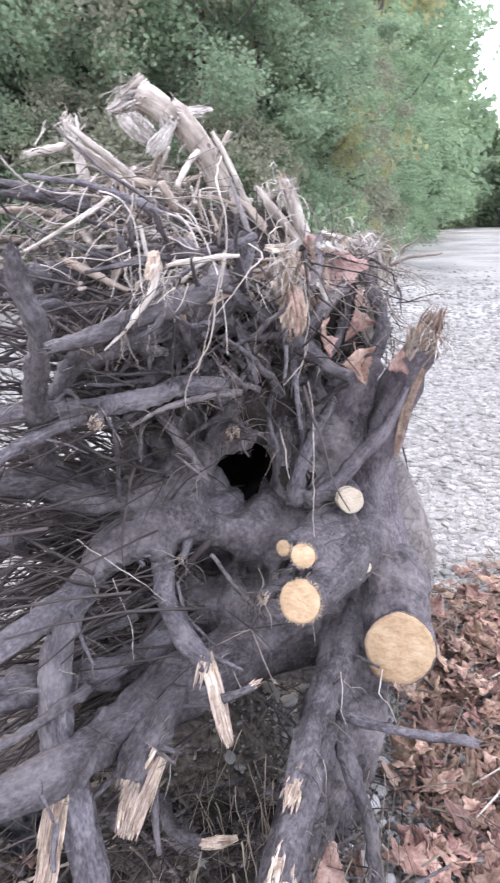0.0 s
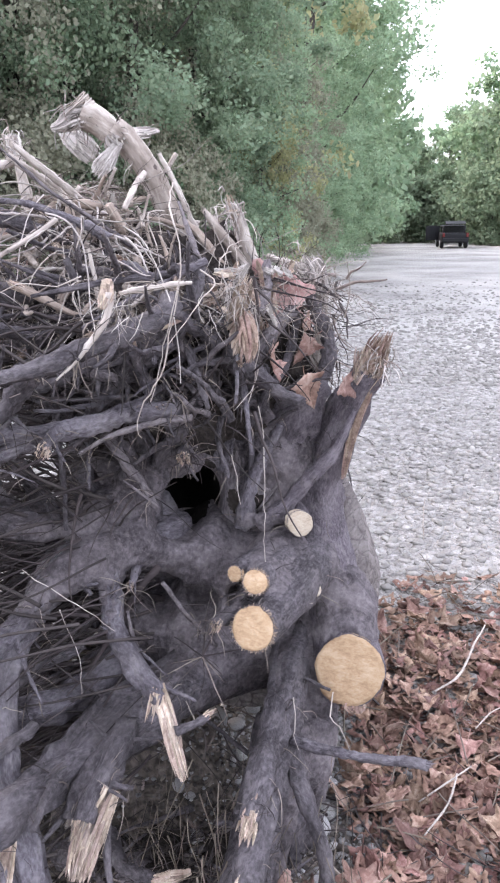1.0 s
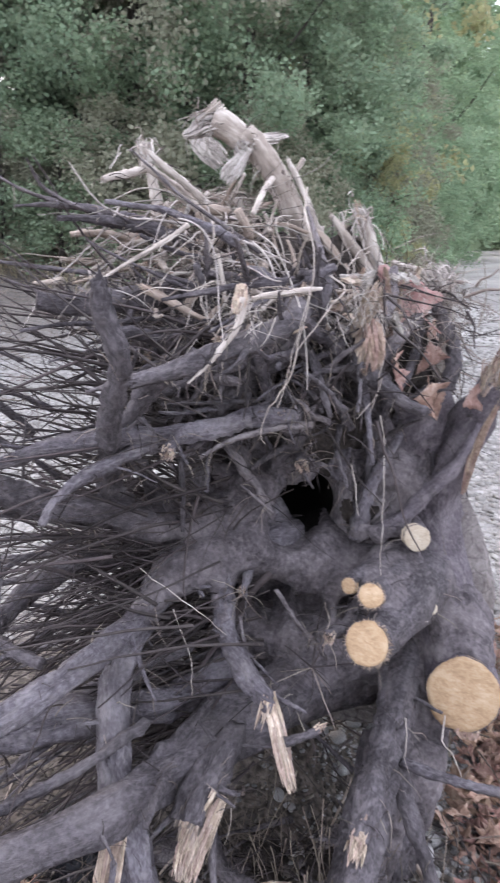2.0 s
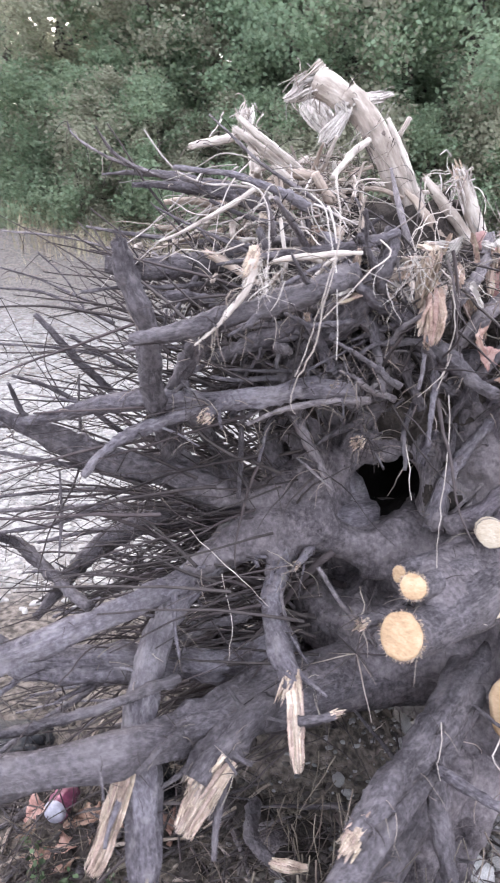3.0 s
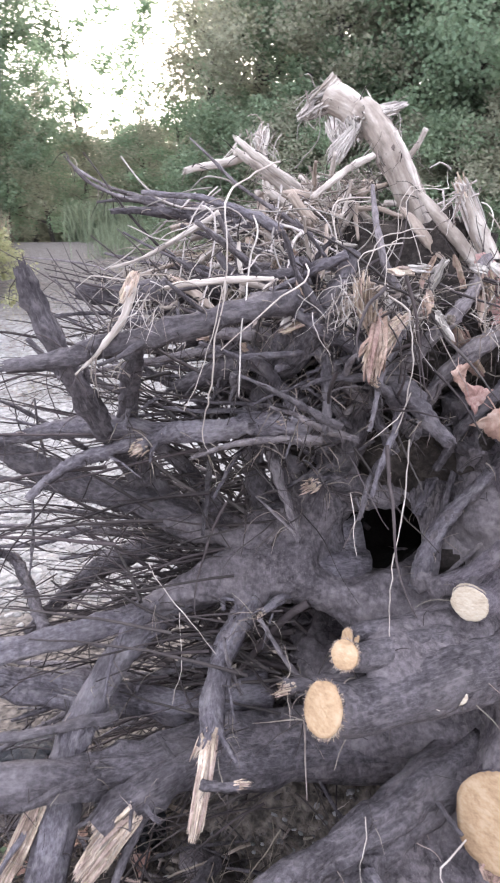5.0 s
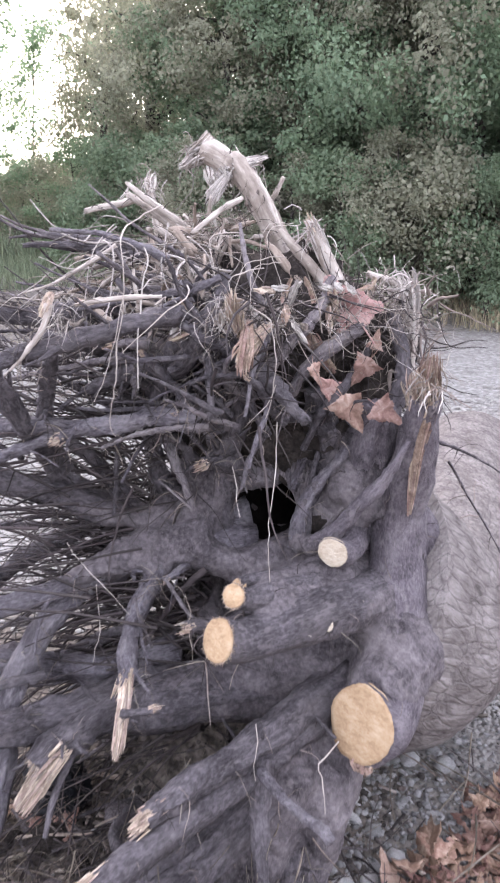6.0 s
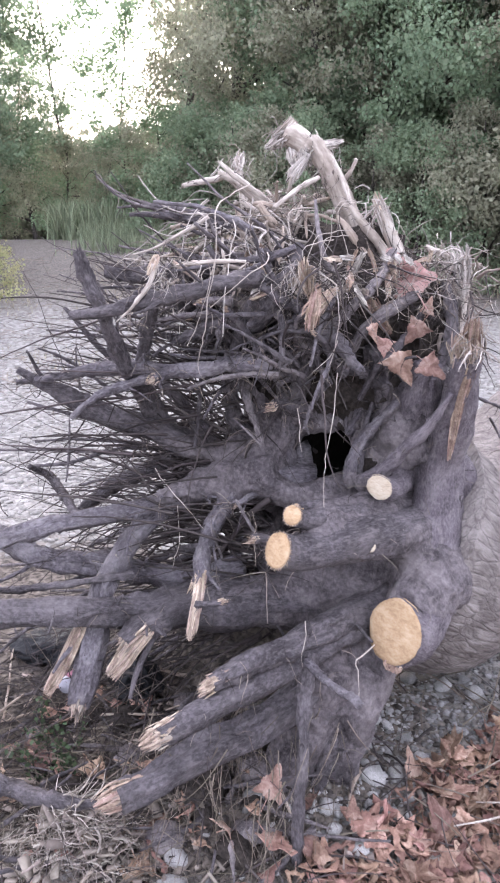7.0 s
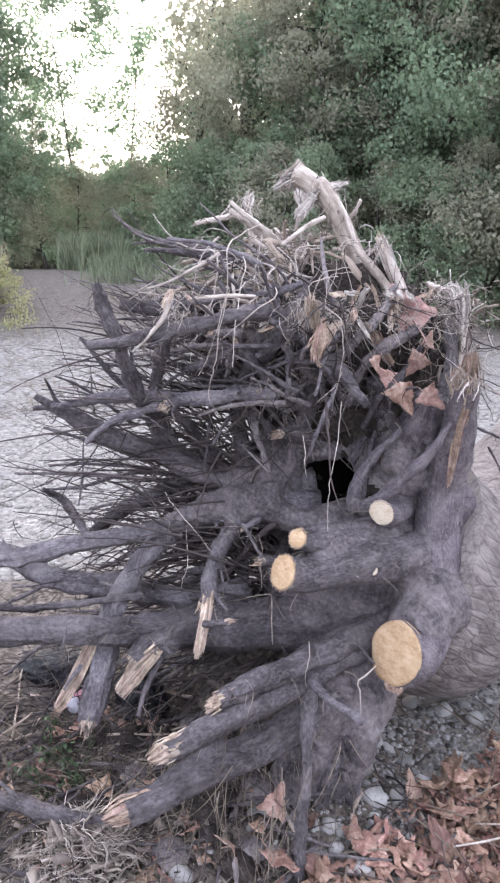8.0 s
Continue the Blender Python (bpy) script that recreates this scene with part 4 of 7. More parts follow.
root([(-0.663, 0.762, 0.649, 0.031), (-0.543, 0.886, 0.647, 0.037), (-0.418, 0.987, 0.638, 0.040), (-0.338, 1.134, 0.600, 0.050), (-0.252, 1.336, 0.554, 0.067), (-0.138, 1.501, 0.525, 0.074), (-0.018, 1.658, 0.496, 0.084), (0.117, 1.808, 0.465, 0.099)], DARK_BARK)
root([(-0.243, 1.100, 0.556, 0.033), (-0.228, 1.144, 0.588, 0.040), (-0.200, 1.223, 0.606, 0.038), (-0.184, 1.331, 0.591, 0.035)], DARK_BARK, end="splinter")
root([(-0.983, 1.002, 0.806, 0.019), (-0.840, 1.098, 0.759, 0.030), (-0.719, 1.182, 0.670, 0.036), (-0.514, 1.292, 0.637, 0.037), (-0.377, 1.443, 0.579, 0.038), (-0.212, 1.608, 0.578, 0.046)], GREY_BARK)
root([(0.060, 0.893, 0.508, 0.026), (0.080, 0.990, 0.500, 0.030), (0.115, 1.120, 0.498, 0.033), (0.150, 1.270, 0.505, 0.036), (0.190, 1.420, 0.520, 0.041), (0.235, 1.570, 0.530, 0.049), (0.270, 1.720, 0.540, 0.055)], DARK_BARK, end="splinter", forks=False)
root([(0.090, 1.070, 0.568, 0.020), (0.110, 1.140, 0.570, 0.025), (0.145, 1.270, 0.566, 0.029), (0.185, 1.410, 0.568, 0.036), (0.225, 1.560, 0.565, 0.045), (0.270, 1.720, 0.570, 0.050)], DARK_BARK, end="splinter", forks=False)
root([(-0.005, 0.815, 0.362, 0.034), (0.035, 0.905, 0.366, 0.042), (0.072, 1.030, 0.362, 0.047), (0.100, 1.180, 0.352, 0.052), (0.140, 1.350, 0.375, 0.059), (0.210, 1.550, 0.430, 0.067)], DARK_BARK, end="splinter", forks=False)
root([(-0.721, 0.813, 0.062, 0.021), (-0.453, 0.835, 0.139, 0.025), (-0.273, 0.851, 0.181, 0.019), (-0.143, 0.875, 0.222, 0.009)], DARK_BARK, end="splinter")
root([(0.308, 1.129, 0.079, 0.016), (0.269, 1.210, 0.299, 0.017), (0.236, 1.291, 0.431, 0.018), (0.199, 1.373, 0.535, 0.022)], DARK_BARK)
root([(0.471, 1.142, 0.620, 0.011), (0.349, 1.226, 0.576, 0.010), (0.210, 1.338, 0.533, 0.013)], GREY_BARK, end="broken")
root([(0.213, 1.529, 0.277, 0.049), (0.213, 1.420, 0.142, 0.034), (0.231, 1.352, 0.034, 0.020)], DARK_BARK)
root([(0.379, 1.530, 0.588, 0.092), (0.388, 1.580, 0.565, 0.094), (0.388, 1.670, 0.600, 0.092), (0.372, 1.780, 0.700, 0.086), (0.355, 1.870, 0.840, 0.078), (0.350, 1.920, 1.000, 0.070)], PLUM_BARK, end="cut", face=(-.28, -.9, .28))
root([(0.462, 1.760, 1.340, 0.038), (0.436, 1.800, 1.280, 0.045), (0.410, 1.840, 1.200, 0.051), (0.380, 1.870, 1.100, 0.056), (0.360, 1.880, 0.980, 0.057), (0.345, 1.890, 0.850, 0.066), (0.320, 1.920, 0.720, 0.090), (0.260, 2.050, 0.600, 0.100)], PLUM_BARK, end="splinter", forks=False)
root([(0.120, 1.340, 0.840, 0.049), (0.140, 1.390, 0.818, 0.050), (0.180, 1.460, 0.815, 0.054), (0.240, 1.570, 0.820, 0.064), (0.300, 1.720, 0.800, 0.068), (0.310, 1.900, 0.760, 0.080)], DARK_BARK, end="cut", face=(-.27, -.85, .4), fuzz=True)
root([(0.262, 1.655, 0.954, 0.035), (0.265, 1.700, 0.935, 0.036), (0.260, 1.770, 0.930, 0.042), (0.220, 1.880, 0.930, 0.050)], PLUM_BARK, end="cut_pale", face=(.3, -.9, .05))
root([(0.128, 1.400, 0.924, 0.028), (0.137, 1.440, 0.900, 0.026), (0.170, 1.520, 0.885, 0.030), (0.220, 1.640, 0.860, 0.040)], DARK_BARK, end="cut", face=(-.03, -.85, .5), fuzz=True)
root([(0.084, 1.485, 0.902, 0.018), (0.095, 1.520, 0.900, 0.021), (0.140, 1.580, 0.885, 0.032), (0.200, 1.700, 0.860, 0.040)], DARK_BARK, end="cut", face=(-.5, -.75, .35), fuzz=True)
root([(0.290, 1.550, 0.815, 0.016), (0.290, 1.580, 0.805, 0.017), (0.300, 1.700, 0.800, 0.025)], PLUM_BARK, end="cut_pale", face=(.1, -.9, .4))
root([(0.310, 1.910, 1.240, 0.008), (0.262, 1.870, 1.205, 0.012), (0.205, 1.815, 1.140, 0.014), (0.160, 1.765, 1.070, 0.016), (0.132, 1.745, 1.000, 0.018), (0.118, 1.745, 0.915, 0.024)], GREY_BARK, forks=False)
root([(0.150, 1.850, 1.180, 0.006), (0.145, 1.810, 1.120, 0.008), (0.140, 1.780, 1.060, 0.010), (0.132, 1.755, 1.010, 0.011)], DARK_BARK, forks=False)
root([(0.421, 1.766, 1.229, 0.007), (0.362, 1.729, 1.119, 0.017), (0.294, 1.733, 1.042, 0.021), (0.229, 1.718, 0.981, 0.021), (0.168, 1.717, 0.935, 0.020)], PLUM_BARK, forks=False)
root([(-0.032, 1.540, 1.183, 0.014), (-0.030, 1.580, 1.180, 0.016), (-0.040, 1.680, 1.150, 0.024), (-0.060, 1.780, 1.100, 0.030)], DARK_BARK, end="splinter")
root([(-0.079, 1.520, 1.315, 0.010), (-0.070, 1.550, 1.305, 0.013), (-0.030, 1.660, 1.290, 0.020)], DARK_BARK, end="splinter")
root([(-0.306, 1.330, 1.272, 0.016), (-0.306, 1.360, 1.275, 0.016), (-0.300, 1.430, 1.285, 0.018)], GREY_BARK, end="splinter")
root([(-0.177, 1.545, 0.850, 0.008), (-0.170, 1.580, 0.855, 0.010), (-0.160, 1.660, 0.870, 0.016)], GREY_BARK, end="splinter")
root([(0.036, 1.340, 0.853, 0.013), (0.050, 1.390, 0.840, 0.016), (0.100, 1.500, 0.810, 0.026), (0.170, 1.650, 0.790, 0.030)], DARK_BARK, end="splinter")
root([(0.012, 1.220, 0.706, 0.009), (-0.020, 1.200, 0.700, 0.009), (-0.055, 1.195, 0.690, 0.012)], DARK_BARK, end="splinter")
root([(0.340, 1.820, 1.290, 0.030), (0.310, 1.850, 1.240, 0.060), (0.285, 1.900, 1.140, 0.085), (0.290, 1.920, 1.020, 0.100), (0.310, 1.950, 0.900, 0.110), (0.300, 1.980, 0.780, 0.130), (0.240, 2.100, 0.620, 0.140)], PLUM_BARK, forks=False)
root([(0.170, 1.800, 1.340, 0.030), (0.160, 1.840, 1.240, 0.035), (0.185, 1.880, 1.120, 0.040), (0.200, 1.920, 1.000, 0.050)], DARK_BARK)
root([(0.131, 1.750, 0.935, 0.017), (0.131, 1.800, 1.017, 0.017), (0.166, 1.830, 1.091, 0.016), (0.215, 1.849, 1.158, 0.016), (0.273, 1.890, 1.249, 0.017), (0.326, 1.960, 1.298, 0.017)], DARK_BARK)
root([(-0.123, 1.781, 0.863, 0.034), (-0.137, 1.768, 0.986, 0.029), (-0.099, 1.746, 1.102, 0.027), (-0.043, 1.717, 1.209, 0.029), (0.015, 1.675, 1.363, 0.025), (0.062, 1.632, 1.488, 0.020)], DARK_BARK)
root([(-0.235, 1.724, 0.858, 0.039), (-0.285, 1.739, 0.978, 0.032), (-0.317, 1.716, 1.100, 0.027), (-0.288, 1.674, 1.228, 0.023), (-0.175, 1.594, 1.377, 0.024), (-0.084, 1.534, 1.490, 0.023)], DARK_BARK)
root([(0.059, 1.753, 1.285, 0.021), (0.137, 1.791, 1.260, 0.018), (0.192, 1.839, 1.203, 0.014)], DARK_BARK)
root([(0.222, 1.833, 1.053, 0.022), (0.286, 1.854, 1.131, 0.024), (0.345, 1.874, 1.259, 0.023), (0.366, 1.892, 1.396, 0.020), (0.314, 1.961, 1.526, 0.018)], DARK_BARK)
root([(-0.390, 1.682, 0.934, 0.037), (-0.404, 1.634, 1.064, 0.023), (-0.425, 1.571, 1.152, 0.018), (-0.444, 1.509, 1.218, 0.015)], DARK_BARK)
root([(-0.832, 1.357, 0.670, 0.011), (-0.779, 1.515, 0.767, 0.025), (-0.667, 1.617, 0.859, 0.029), (-0.513, 1.669, 0.937, 0.031)], DARK_BARK)
root([(-0.882, 1.305, 0.920, 0.008), (-0.880, 1.390, 0.858, 0.016), (-0.698, 1.309, 0.821, 0.015), (-0.585, 1.258, 0.810, 0.013)], DARK_BARK)
root([(-0.288, 2.040, 1.998, 0.036), (-0.262, 2.042, 1.985, 0.038), (-0.228, 2.046, 1.962, 0.034), (-0.190, 2.048, 1.930, 0.034)], LOG_BARK, end="broken", face=(-.72, -.2, -.66))
torn_wood([(-0.270, 2.110, 1.885, 0.026), (-0.300, 2.130, 1.915, 0.036), (-0.340, 2.150, 1.948, 0.034), (-0.365, 2.160, 1.972, 0.020)], SPLIT_WOOD, 110, wild=1.0)
torn_wood([(-0.256, 1.980, 1.832, 0.022), (-0.235, 1.985, 1.862, 0.029), (-0.210, 1.995, 1.895, 0.020), (-0.188, 2.010, 1.925, 0.014)], SPLIT_WOOD, 80, wild=.6)
torn_wood([(-0.085, 2.050, 1.956, 0.010), (-0.120, 2.050, 1.952, 0.014), (-0.160, 2.045, 1.948, 0.019), (-0.205, 2.040, 1.945, 0.022)], ROOTLET_PALE, 50, wild=1.6)
root([(-0.205, 2.046, 1.955, 0.034), (-0.165, 2.040, 1.918, 0.035), (-0.118, 2.036, 1.850, 0.034), (-0.078, 2.042, 1.765, 0.036), (-0.040, 2.050, 1.690, 0.035), (0.000, 2.055, 1.620, 0.035), (0.060, 2.070, 1.450, 0.042)], LOG_BARK, end="broken")
root([(-0.085, 1.985, 1.890, 0.006), (-0.050, 1.985, 1.820, 0.008), (-0.010, 1.975, 1.735, 0.009), (0.030, 1.960, 1.650, 0.011)], PALE_WOOD, end="broken")
root([(0.030, 1.880, 1.745, 0.007), (0.060, 1.890, 1.705, 0.013), (0.110, 1.910, 1.640, 0.015), (0.160, 1.940, 1.560, 0.013)], LOG_BARK, end="broken")
root([(-0.015, 1.890, 1.715, 0.007), (0.030, 1.890, 1.665, 0.012), (0.085, 1.900, 1.590, 0.013), (0.130, 1.920, 1.520, 0.013)], TAN_BARK, end="broken")
root([(0.110, 1.920, 1.745, 0.015), (0.130, 1.930, 1.690, 0.019), (0.165, 1.950, 1.600, 0.021), (0.200, 1.960, 1.500, 0.022)], LOG_BARK, end="splinter")
root([(0.070, 1.930, 1.710, 0.012), (0.090, 1.940, 1.640, 0.015), (0.145, 1.950, 1.520, 0.017)], TAN_BARK, end="broken")
root([(-0.472, 2.005, 1.930, 0.016), (-0.465, 1.995, 1.890, 0.012), (-0.450, 1.985, 1.830, 0.013), (-0.430, 1.980, 1.700, 0.020)], PALE_WOOD, end="broken")
root([(-0.524, 1.754, 1.830, 0.007), (-0.483, 1.846, 1.849, 0.010), (-0.441, 1.906, 1.865, 0.010)], PALE_WOOD)
root([(-0.450, 1.860, 1.875, 0.010), (-0.380, 1.890, 1.820, 0.013), (-0.300, 1.950, 1.740, 0.013), (-0.225, 1.990, 1.665, 0.011)], PALE_WOOD)
root([(-0.430, 1.840, 1.900, 0.007), (-0.350, 1.870, 1.830, 0.010), (-0.270, 1.930, 1.755, 0.010), (-0.180, 1.970, 1.670, 0.009)], PALE_WOOD)
root([(-0.313, 1.806, 1.771, 0.011), (-0.234, 1.866, 1.702, 0.011), (-0.171, 1.926, 1.653, 0.009)], PALE_WOOD)
root([(-0.125, 1.250, 1.592, 0.004), (-0.085, 1.265, 1.600, 0.006), (-0.050, 1.280, 1.602, 0.006), (0.000, 1.380, 1.600, 0.004)], PALE_WOOD)
root([(-0.161, 1.753, 1.747, 0.006), (-0.139, 1.855, 1.802, 0.008), (-0.124, 1.955, 1.841, 0.008)], PALE_WOOD)
root([(-0.041, 2.054, 1.897, 0.006), (-0.084, 2.065, 1.845, 0.008), (-0.143, 2.084, 1.821, 0.007)], PALE_WOOD)
root([(0.345, 2.020, 1.600, 0.011), (0.360, 2.000, 1.530, 0.016), (0.355, 1.970, 1.420, 0.018), (0.350, 1.950, 1.300, 0.020)], PALE_WOOD, end="broken")
root([(0.210, 2.050, 1.620, 0.009), (0.260, 2.040, 1.605, 0.012), (0.330, 2.020, 1.585, 0.011)], PALE_WOOD)
root([(-0.577, 1.554, 1.737, 0.006), (-0.509, 1.606, 1.735, 0.010), (-0.439, 1.669, 1.723, 0.015), (-0.343, 1.761, 1.689, 0.018), (-0.274, 1.862, 1.631, 0.020)], DARK_BARK)
root([(-0.596, 1.451, 1.852, 0.002), (-0.587, 1.503, 1.802, 0.004), (-0.546, 1.563, 1.767, 0.005), (-0.512, 1.664, 1.747, 0.007)], DUSTY_ROOT)
root([(-0.605, 1.462, 1.567, 0.019), (-0.526, 1.515, 1.557, 0.025), (-0.425, 1.598, 1.555, 0.030), (-0.307, 1.721, 1.561, 0.034)], DARK_BARK)
root([(-0.807, 1.454, 1.450, 0.007), (-0.771, 1.485, 1.387, 0.009), (-0.725, 1.526, 1.309, 0.010), (-0.682, 1.566, 1.243, 0.011)], DARK_BARK)
root([(-0.783, 1.552, 1.385, 0.004), (-0.722, 1.584, 1.335, 0.006), (-0.648, 1.624, 1.285, 0.007)], DARK_BARK)
root([(-0.971, 1.502, 1.361, 0.003), (-0.808, 1.532, 1.355, 0.004), (-0.707, 1.562, 1.336, 0.004), (-0.642, 1.603, 1.297, 0.005)], DARK_BARK)
root([(-0.768, 1.302, 1.335, 0.003), (-0.700, 1.343, 1.303, 0.005), (-0.633, 1.404, 1.238, 0.006), (-0.600, 1.484, 1.158, 0.007)], DARK_BARK)
root([(-0.587, 1.301, 1.350, 0.002), (-0.601, 1.312, 1.288, 0.003), (-0.618, 1.332, 1.211, 0.004)], DARK_BARK)
root([(-1.139, 1.702, 1.479, 0.003), (-0.972, 1.702, 1.471, 0.004), (-0.839, 1.703, 1.427, 0.004), (-0.747, 1.703, 1.394, 0.005)], DARK_BARK)
root([(-1.176, 1.751, 1.540, 0.002), (-1.010, 1.752, 1.499, 0.003), (-0.819, 1.742, 1.435, 0.004)], DARK_BARK)
root([(-1.202, 1.751, 1.639, 0.002), (-0.971, 1.752, 1.622, 0.003), (-0.794, 1.722, 1.599, 0.003), (-0.665, 1.702, 1.558, 0.004)], DUSTY_ROOT)
root([(-0.932, 1.651, 1.581, 0.002), (-0.871, 1.671, 1.516, 0.002), (-0.838, 1.702, 1.432, 0.003)], DARK_BARK)
root([(-0.786, 1.253, 1.167, 0.004), (-0.701, 1.324, 1.132, 0.006), (-0.651, 1.425, 1.083, 0.008), (-0.593, 1.556, 1.013, 0.011)], DARK_BARK)
root([(-0.966, 1.402, 0.973, 0.004), (-0.834, 1.453, 0.988, 0.005), (-0.720, 1.524, 0.984, 0.006), (-0.576, 1.604, 0.965, 0.007)], DARK_BARK)
root([(-0.912, 1.353, 0.903, 0.005), (-0.782, 1.404, 0.926, 0.006), (-0.653, 1.504, 0.968, 0.007), (-0.559, 1.605, 0.959, 0.009)], DARK_BARK)
root([(-0.693, 1.302, 0.899, 0.003), (-0.687, 1.322, 0.996, 0.004), (-0.696, 1.342, 1.105, 0.003)], DARK_BARK)
root([(-0.678, 0.906, 0.688, 0.010), (-0.569, 1.007, 0.671, 0.011), (-0.453, 1.107, 0.682, 0.011), (-0.362, 1.258, 0.674, 0.013)], DARK_BARK)
root([(-0.445, 1.422, 1.618, 0.003), (-0.423, 1.503, 1.638, 0.004), (-0.343, 1.563, 1.688, 0.006), (-0.295, 1.603, 1.722, 0.006)], PALE_WOOD)
root([(-0.770, 1.600, 1.886, 0.0018), (-0.765, 1.610, 1.859, 0.0026), (-0.731, 1.630, 1.829, 0.0035), (-0.667, 1.660, 1.794, 0.0045), (-0.592, 1.700, 1.769, 0.0060), (-0.506, 1.760, 1.747, 0.0070)], DUSTY_ROOT, forks=False)
root([(-0.698, 1.622, 1.766, 0.003), (-0.587, 1.685, 1.770, 0.008), (-0.483, 1.757, 1.746, 0.011), (-0.407, 1.829, 1.716, 0.015)], DARK_BARK, forks=False)
root([(-0.237, 1.613, 1.297, 0.022), (-0.128, 1.575, 1.399, 0.025), (-0.041, 1.555, 1.490, 0.025), (0.006, 1.572, 1.563, 0.020), (0.006, 1.630, 1.634, 0.016)], DARK_BARK)
root([(-0.101, 1.673, 1.283, 0.013), (0.023, 1.677, 1.364, 0.017), (0.117, 1.716, 1.451, 0.016), (0.178, 1.774, 1.533, 0.014), (0.192, 1.851, 1.614, 0.011)], DUSTY_ROOT)
root([(-0.364, 1.510, 1.355, 0.017), (-0.241, 1.564, 1.411, 0.023), (-0.124, 1.615, 1.448, 0.025), (-0.018, 1.677, 1.465, 0.028)], DARK_BARK)
root([(0.090, 1.733, 1.256, 0.013), (0.146, 1.736, 1.365, 0.016), (0.208, 1.798, 1.448, 0.018), (0.266, 1.865, 1.496, 0.015)], DUSTY_ROOT)
root([(0.130, 1.769, 1.181, 0.008), (0.186, 1.772, 1.276, 0.011), (0.248, 1.832, 1.361, 0.013), (0.283, 1.911, 1.459, 0.011)], DARK_BARK)
root([(-0.087, 1.423, 0.919, 0.005), (-0.042, 1.444, 0.833, 0.006), (-0.003, 1.474, 0.764, 0.007), (0.033, 1.504, 0.696, 0.007)], DUSTY_ROOT, forks=False)
root([(-0.176, 1.541, 1.129, 0.002), (-0.144, 1.562, 1.092, 0.003), (-0.098, 1.582, 1.041, 0.003)], DUSTY_ROOT, forks=False)
root([(-0.167, 1.402, 0.860, 0.003), (-0.159, 1.403, 0.801, 0.004), (-0.143, 1.423, 0.719, 0.004)], DUSTY_ROOT, forks=False)
root([(-0.120, 1.200, 0.288, 0.013), (-0.200, 1.280, 0.250, 0.016), (-0.250, 1.420, 0.200, 0.020)], DARK_BARK, forks=False)
torn_wood([(-0.408, 0.930, 0.425, 0.018), (-0.393, 0.957, 0.464, 0.024), (-0.392, 1.003, 0.506, 0.026), (-0.384, 1.046, 0.570, 0.027), (-0.388, 1.085, 0.605, 0.024)], RAW_WOOD, 120, wild=1.0)
torn_wood([(-0.249, 1.033, 0.479, 0.024), (-0.238, 1.073, 0.515, 0.030), (-0.217, 1.109, 0.562, 0.032), (-0.191, 1.150, 0.604, 0.030)], RAW_WOOD, 140, wild=1.0)
torn_wood([(-0.038, 1.138, 0.615, 0.014), (-0.058, 1.184, 0.655, 0.018), (-0.077, 1.229, 0.709, 0.018), (-0.098, 1.274, 0.756, 0.021)], RAW_WOOD, 110, wild=1.0)
torn_wood([(-0.035, 0.765, 0.350, 0.012), (-0.012, 0.795, 0.362, 0.028), (0.015, 0.845, 0.370, 0.034), (0.035, 0.895, 0.375, 0.034)], TORN_BARK, 60, wild=1.8)
torn_wood([(0.076, 1.035, 0.562, 0.008), (0.086, 1.060, 0.568, 0.017), (0.104, 1.105, 0.578, 0.019), (0.118, 1.150, 0.588, 0.014)], RAW_WOOD, 50, wild=1.8)
torn_wood([(0.045, 0.850, 0.505, 0.010), (0.055, 0.880, 0.512, 0.025), (0.068, 0.935, 0.522, 0.028), (0.078, 0.985, 0.528, 0.024)], RAW_WOOD, 60, wild=1.6)
torn_wood([(0.121, 1.466, 1.604, 0.010), (0.107, 1.488, 1.564, 0.014), (0.092, 1.528, 1.524, 0.014), (0.075, 1.587, 1.478, 0.012)], RAW_WOOD, 60, wild=3.0)
torn_wood([(0.120, 1.505, 1.413, 0.009), (0.123, 1.509, 1.455, 0.015), (0.118, 1.531, 1.497, 0.018), (0.107, 1.558, 1.539, 0.014)], TORN_BARK, 40, wild=4.0)
torn_wood([(0.093, 1.525, 1.426, 0.008), (0.103, 1.549, 1.460, 0.015), (0.112, 1.591, 1.493, 0.018), (0.118, 1.649, 1.521, 0.014)], RAW_WOOD, 80, wild=3.0)
torn_wood([(-0.032, 1.503, 1.605, 0.005), (-0.043, 1.525, 1.564, 0.008), (-0.076, 1.585, 1.502, 0.008)], RAW_WOOD, 30, wild=1.0)
torn_wood([(0.492, 1.721, 1.449, 0.018), (0.477, 1.754, 1.394, 0.031), (0.456, 1.777, 1.318, 0.028), (0.430, 1.794, 1.195, 0.015), (0.416, 1.806, 1.104, 0.010), (0.403, 1.814, 1.012, 0.006)], TORN_BARK, 170, wild=1.0)
torn_wood([(-0.370, 2.013, 1.955, 0.008), (-0.342, 2.020, 1.963, 0.020), (-0.310, 2.030, 1.983, 0.034), (-0.270, 2.040, 1.995, 0.036)], ROOTLET_PALE, 110, flat=.8, wild=.9)
torn_wood([(0.395, 1.490, 0.484, 0.020), (0.396, 1.497, 0.496, 0.036), (0.396, 1.506, 0.514, 0.040)], TORN_BARK, 40, flat=.12, wild=.7)
torn_wood([(-0.180, 2.030, 1.905, 0.034), (-0.198, 2.030, 1.925, 0.041), (-0.212, 2.030, 1.950, 0.038)], ROOTLET_PALE, 50, flat=.9, wild=1.8)
torn_wood([(-0.098, 2.022, 1.815, 0.035), (-0.112, 2.020, 1.840, 0.039), (-0.128, 2.020, 1.868, 0.037)], ROOTLET_TAN, 40, wild=1.6)
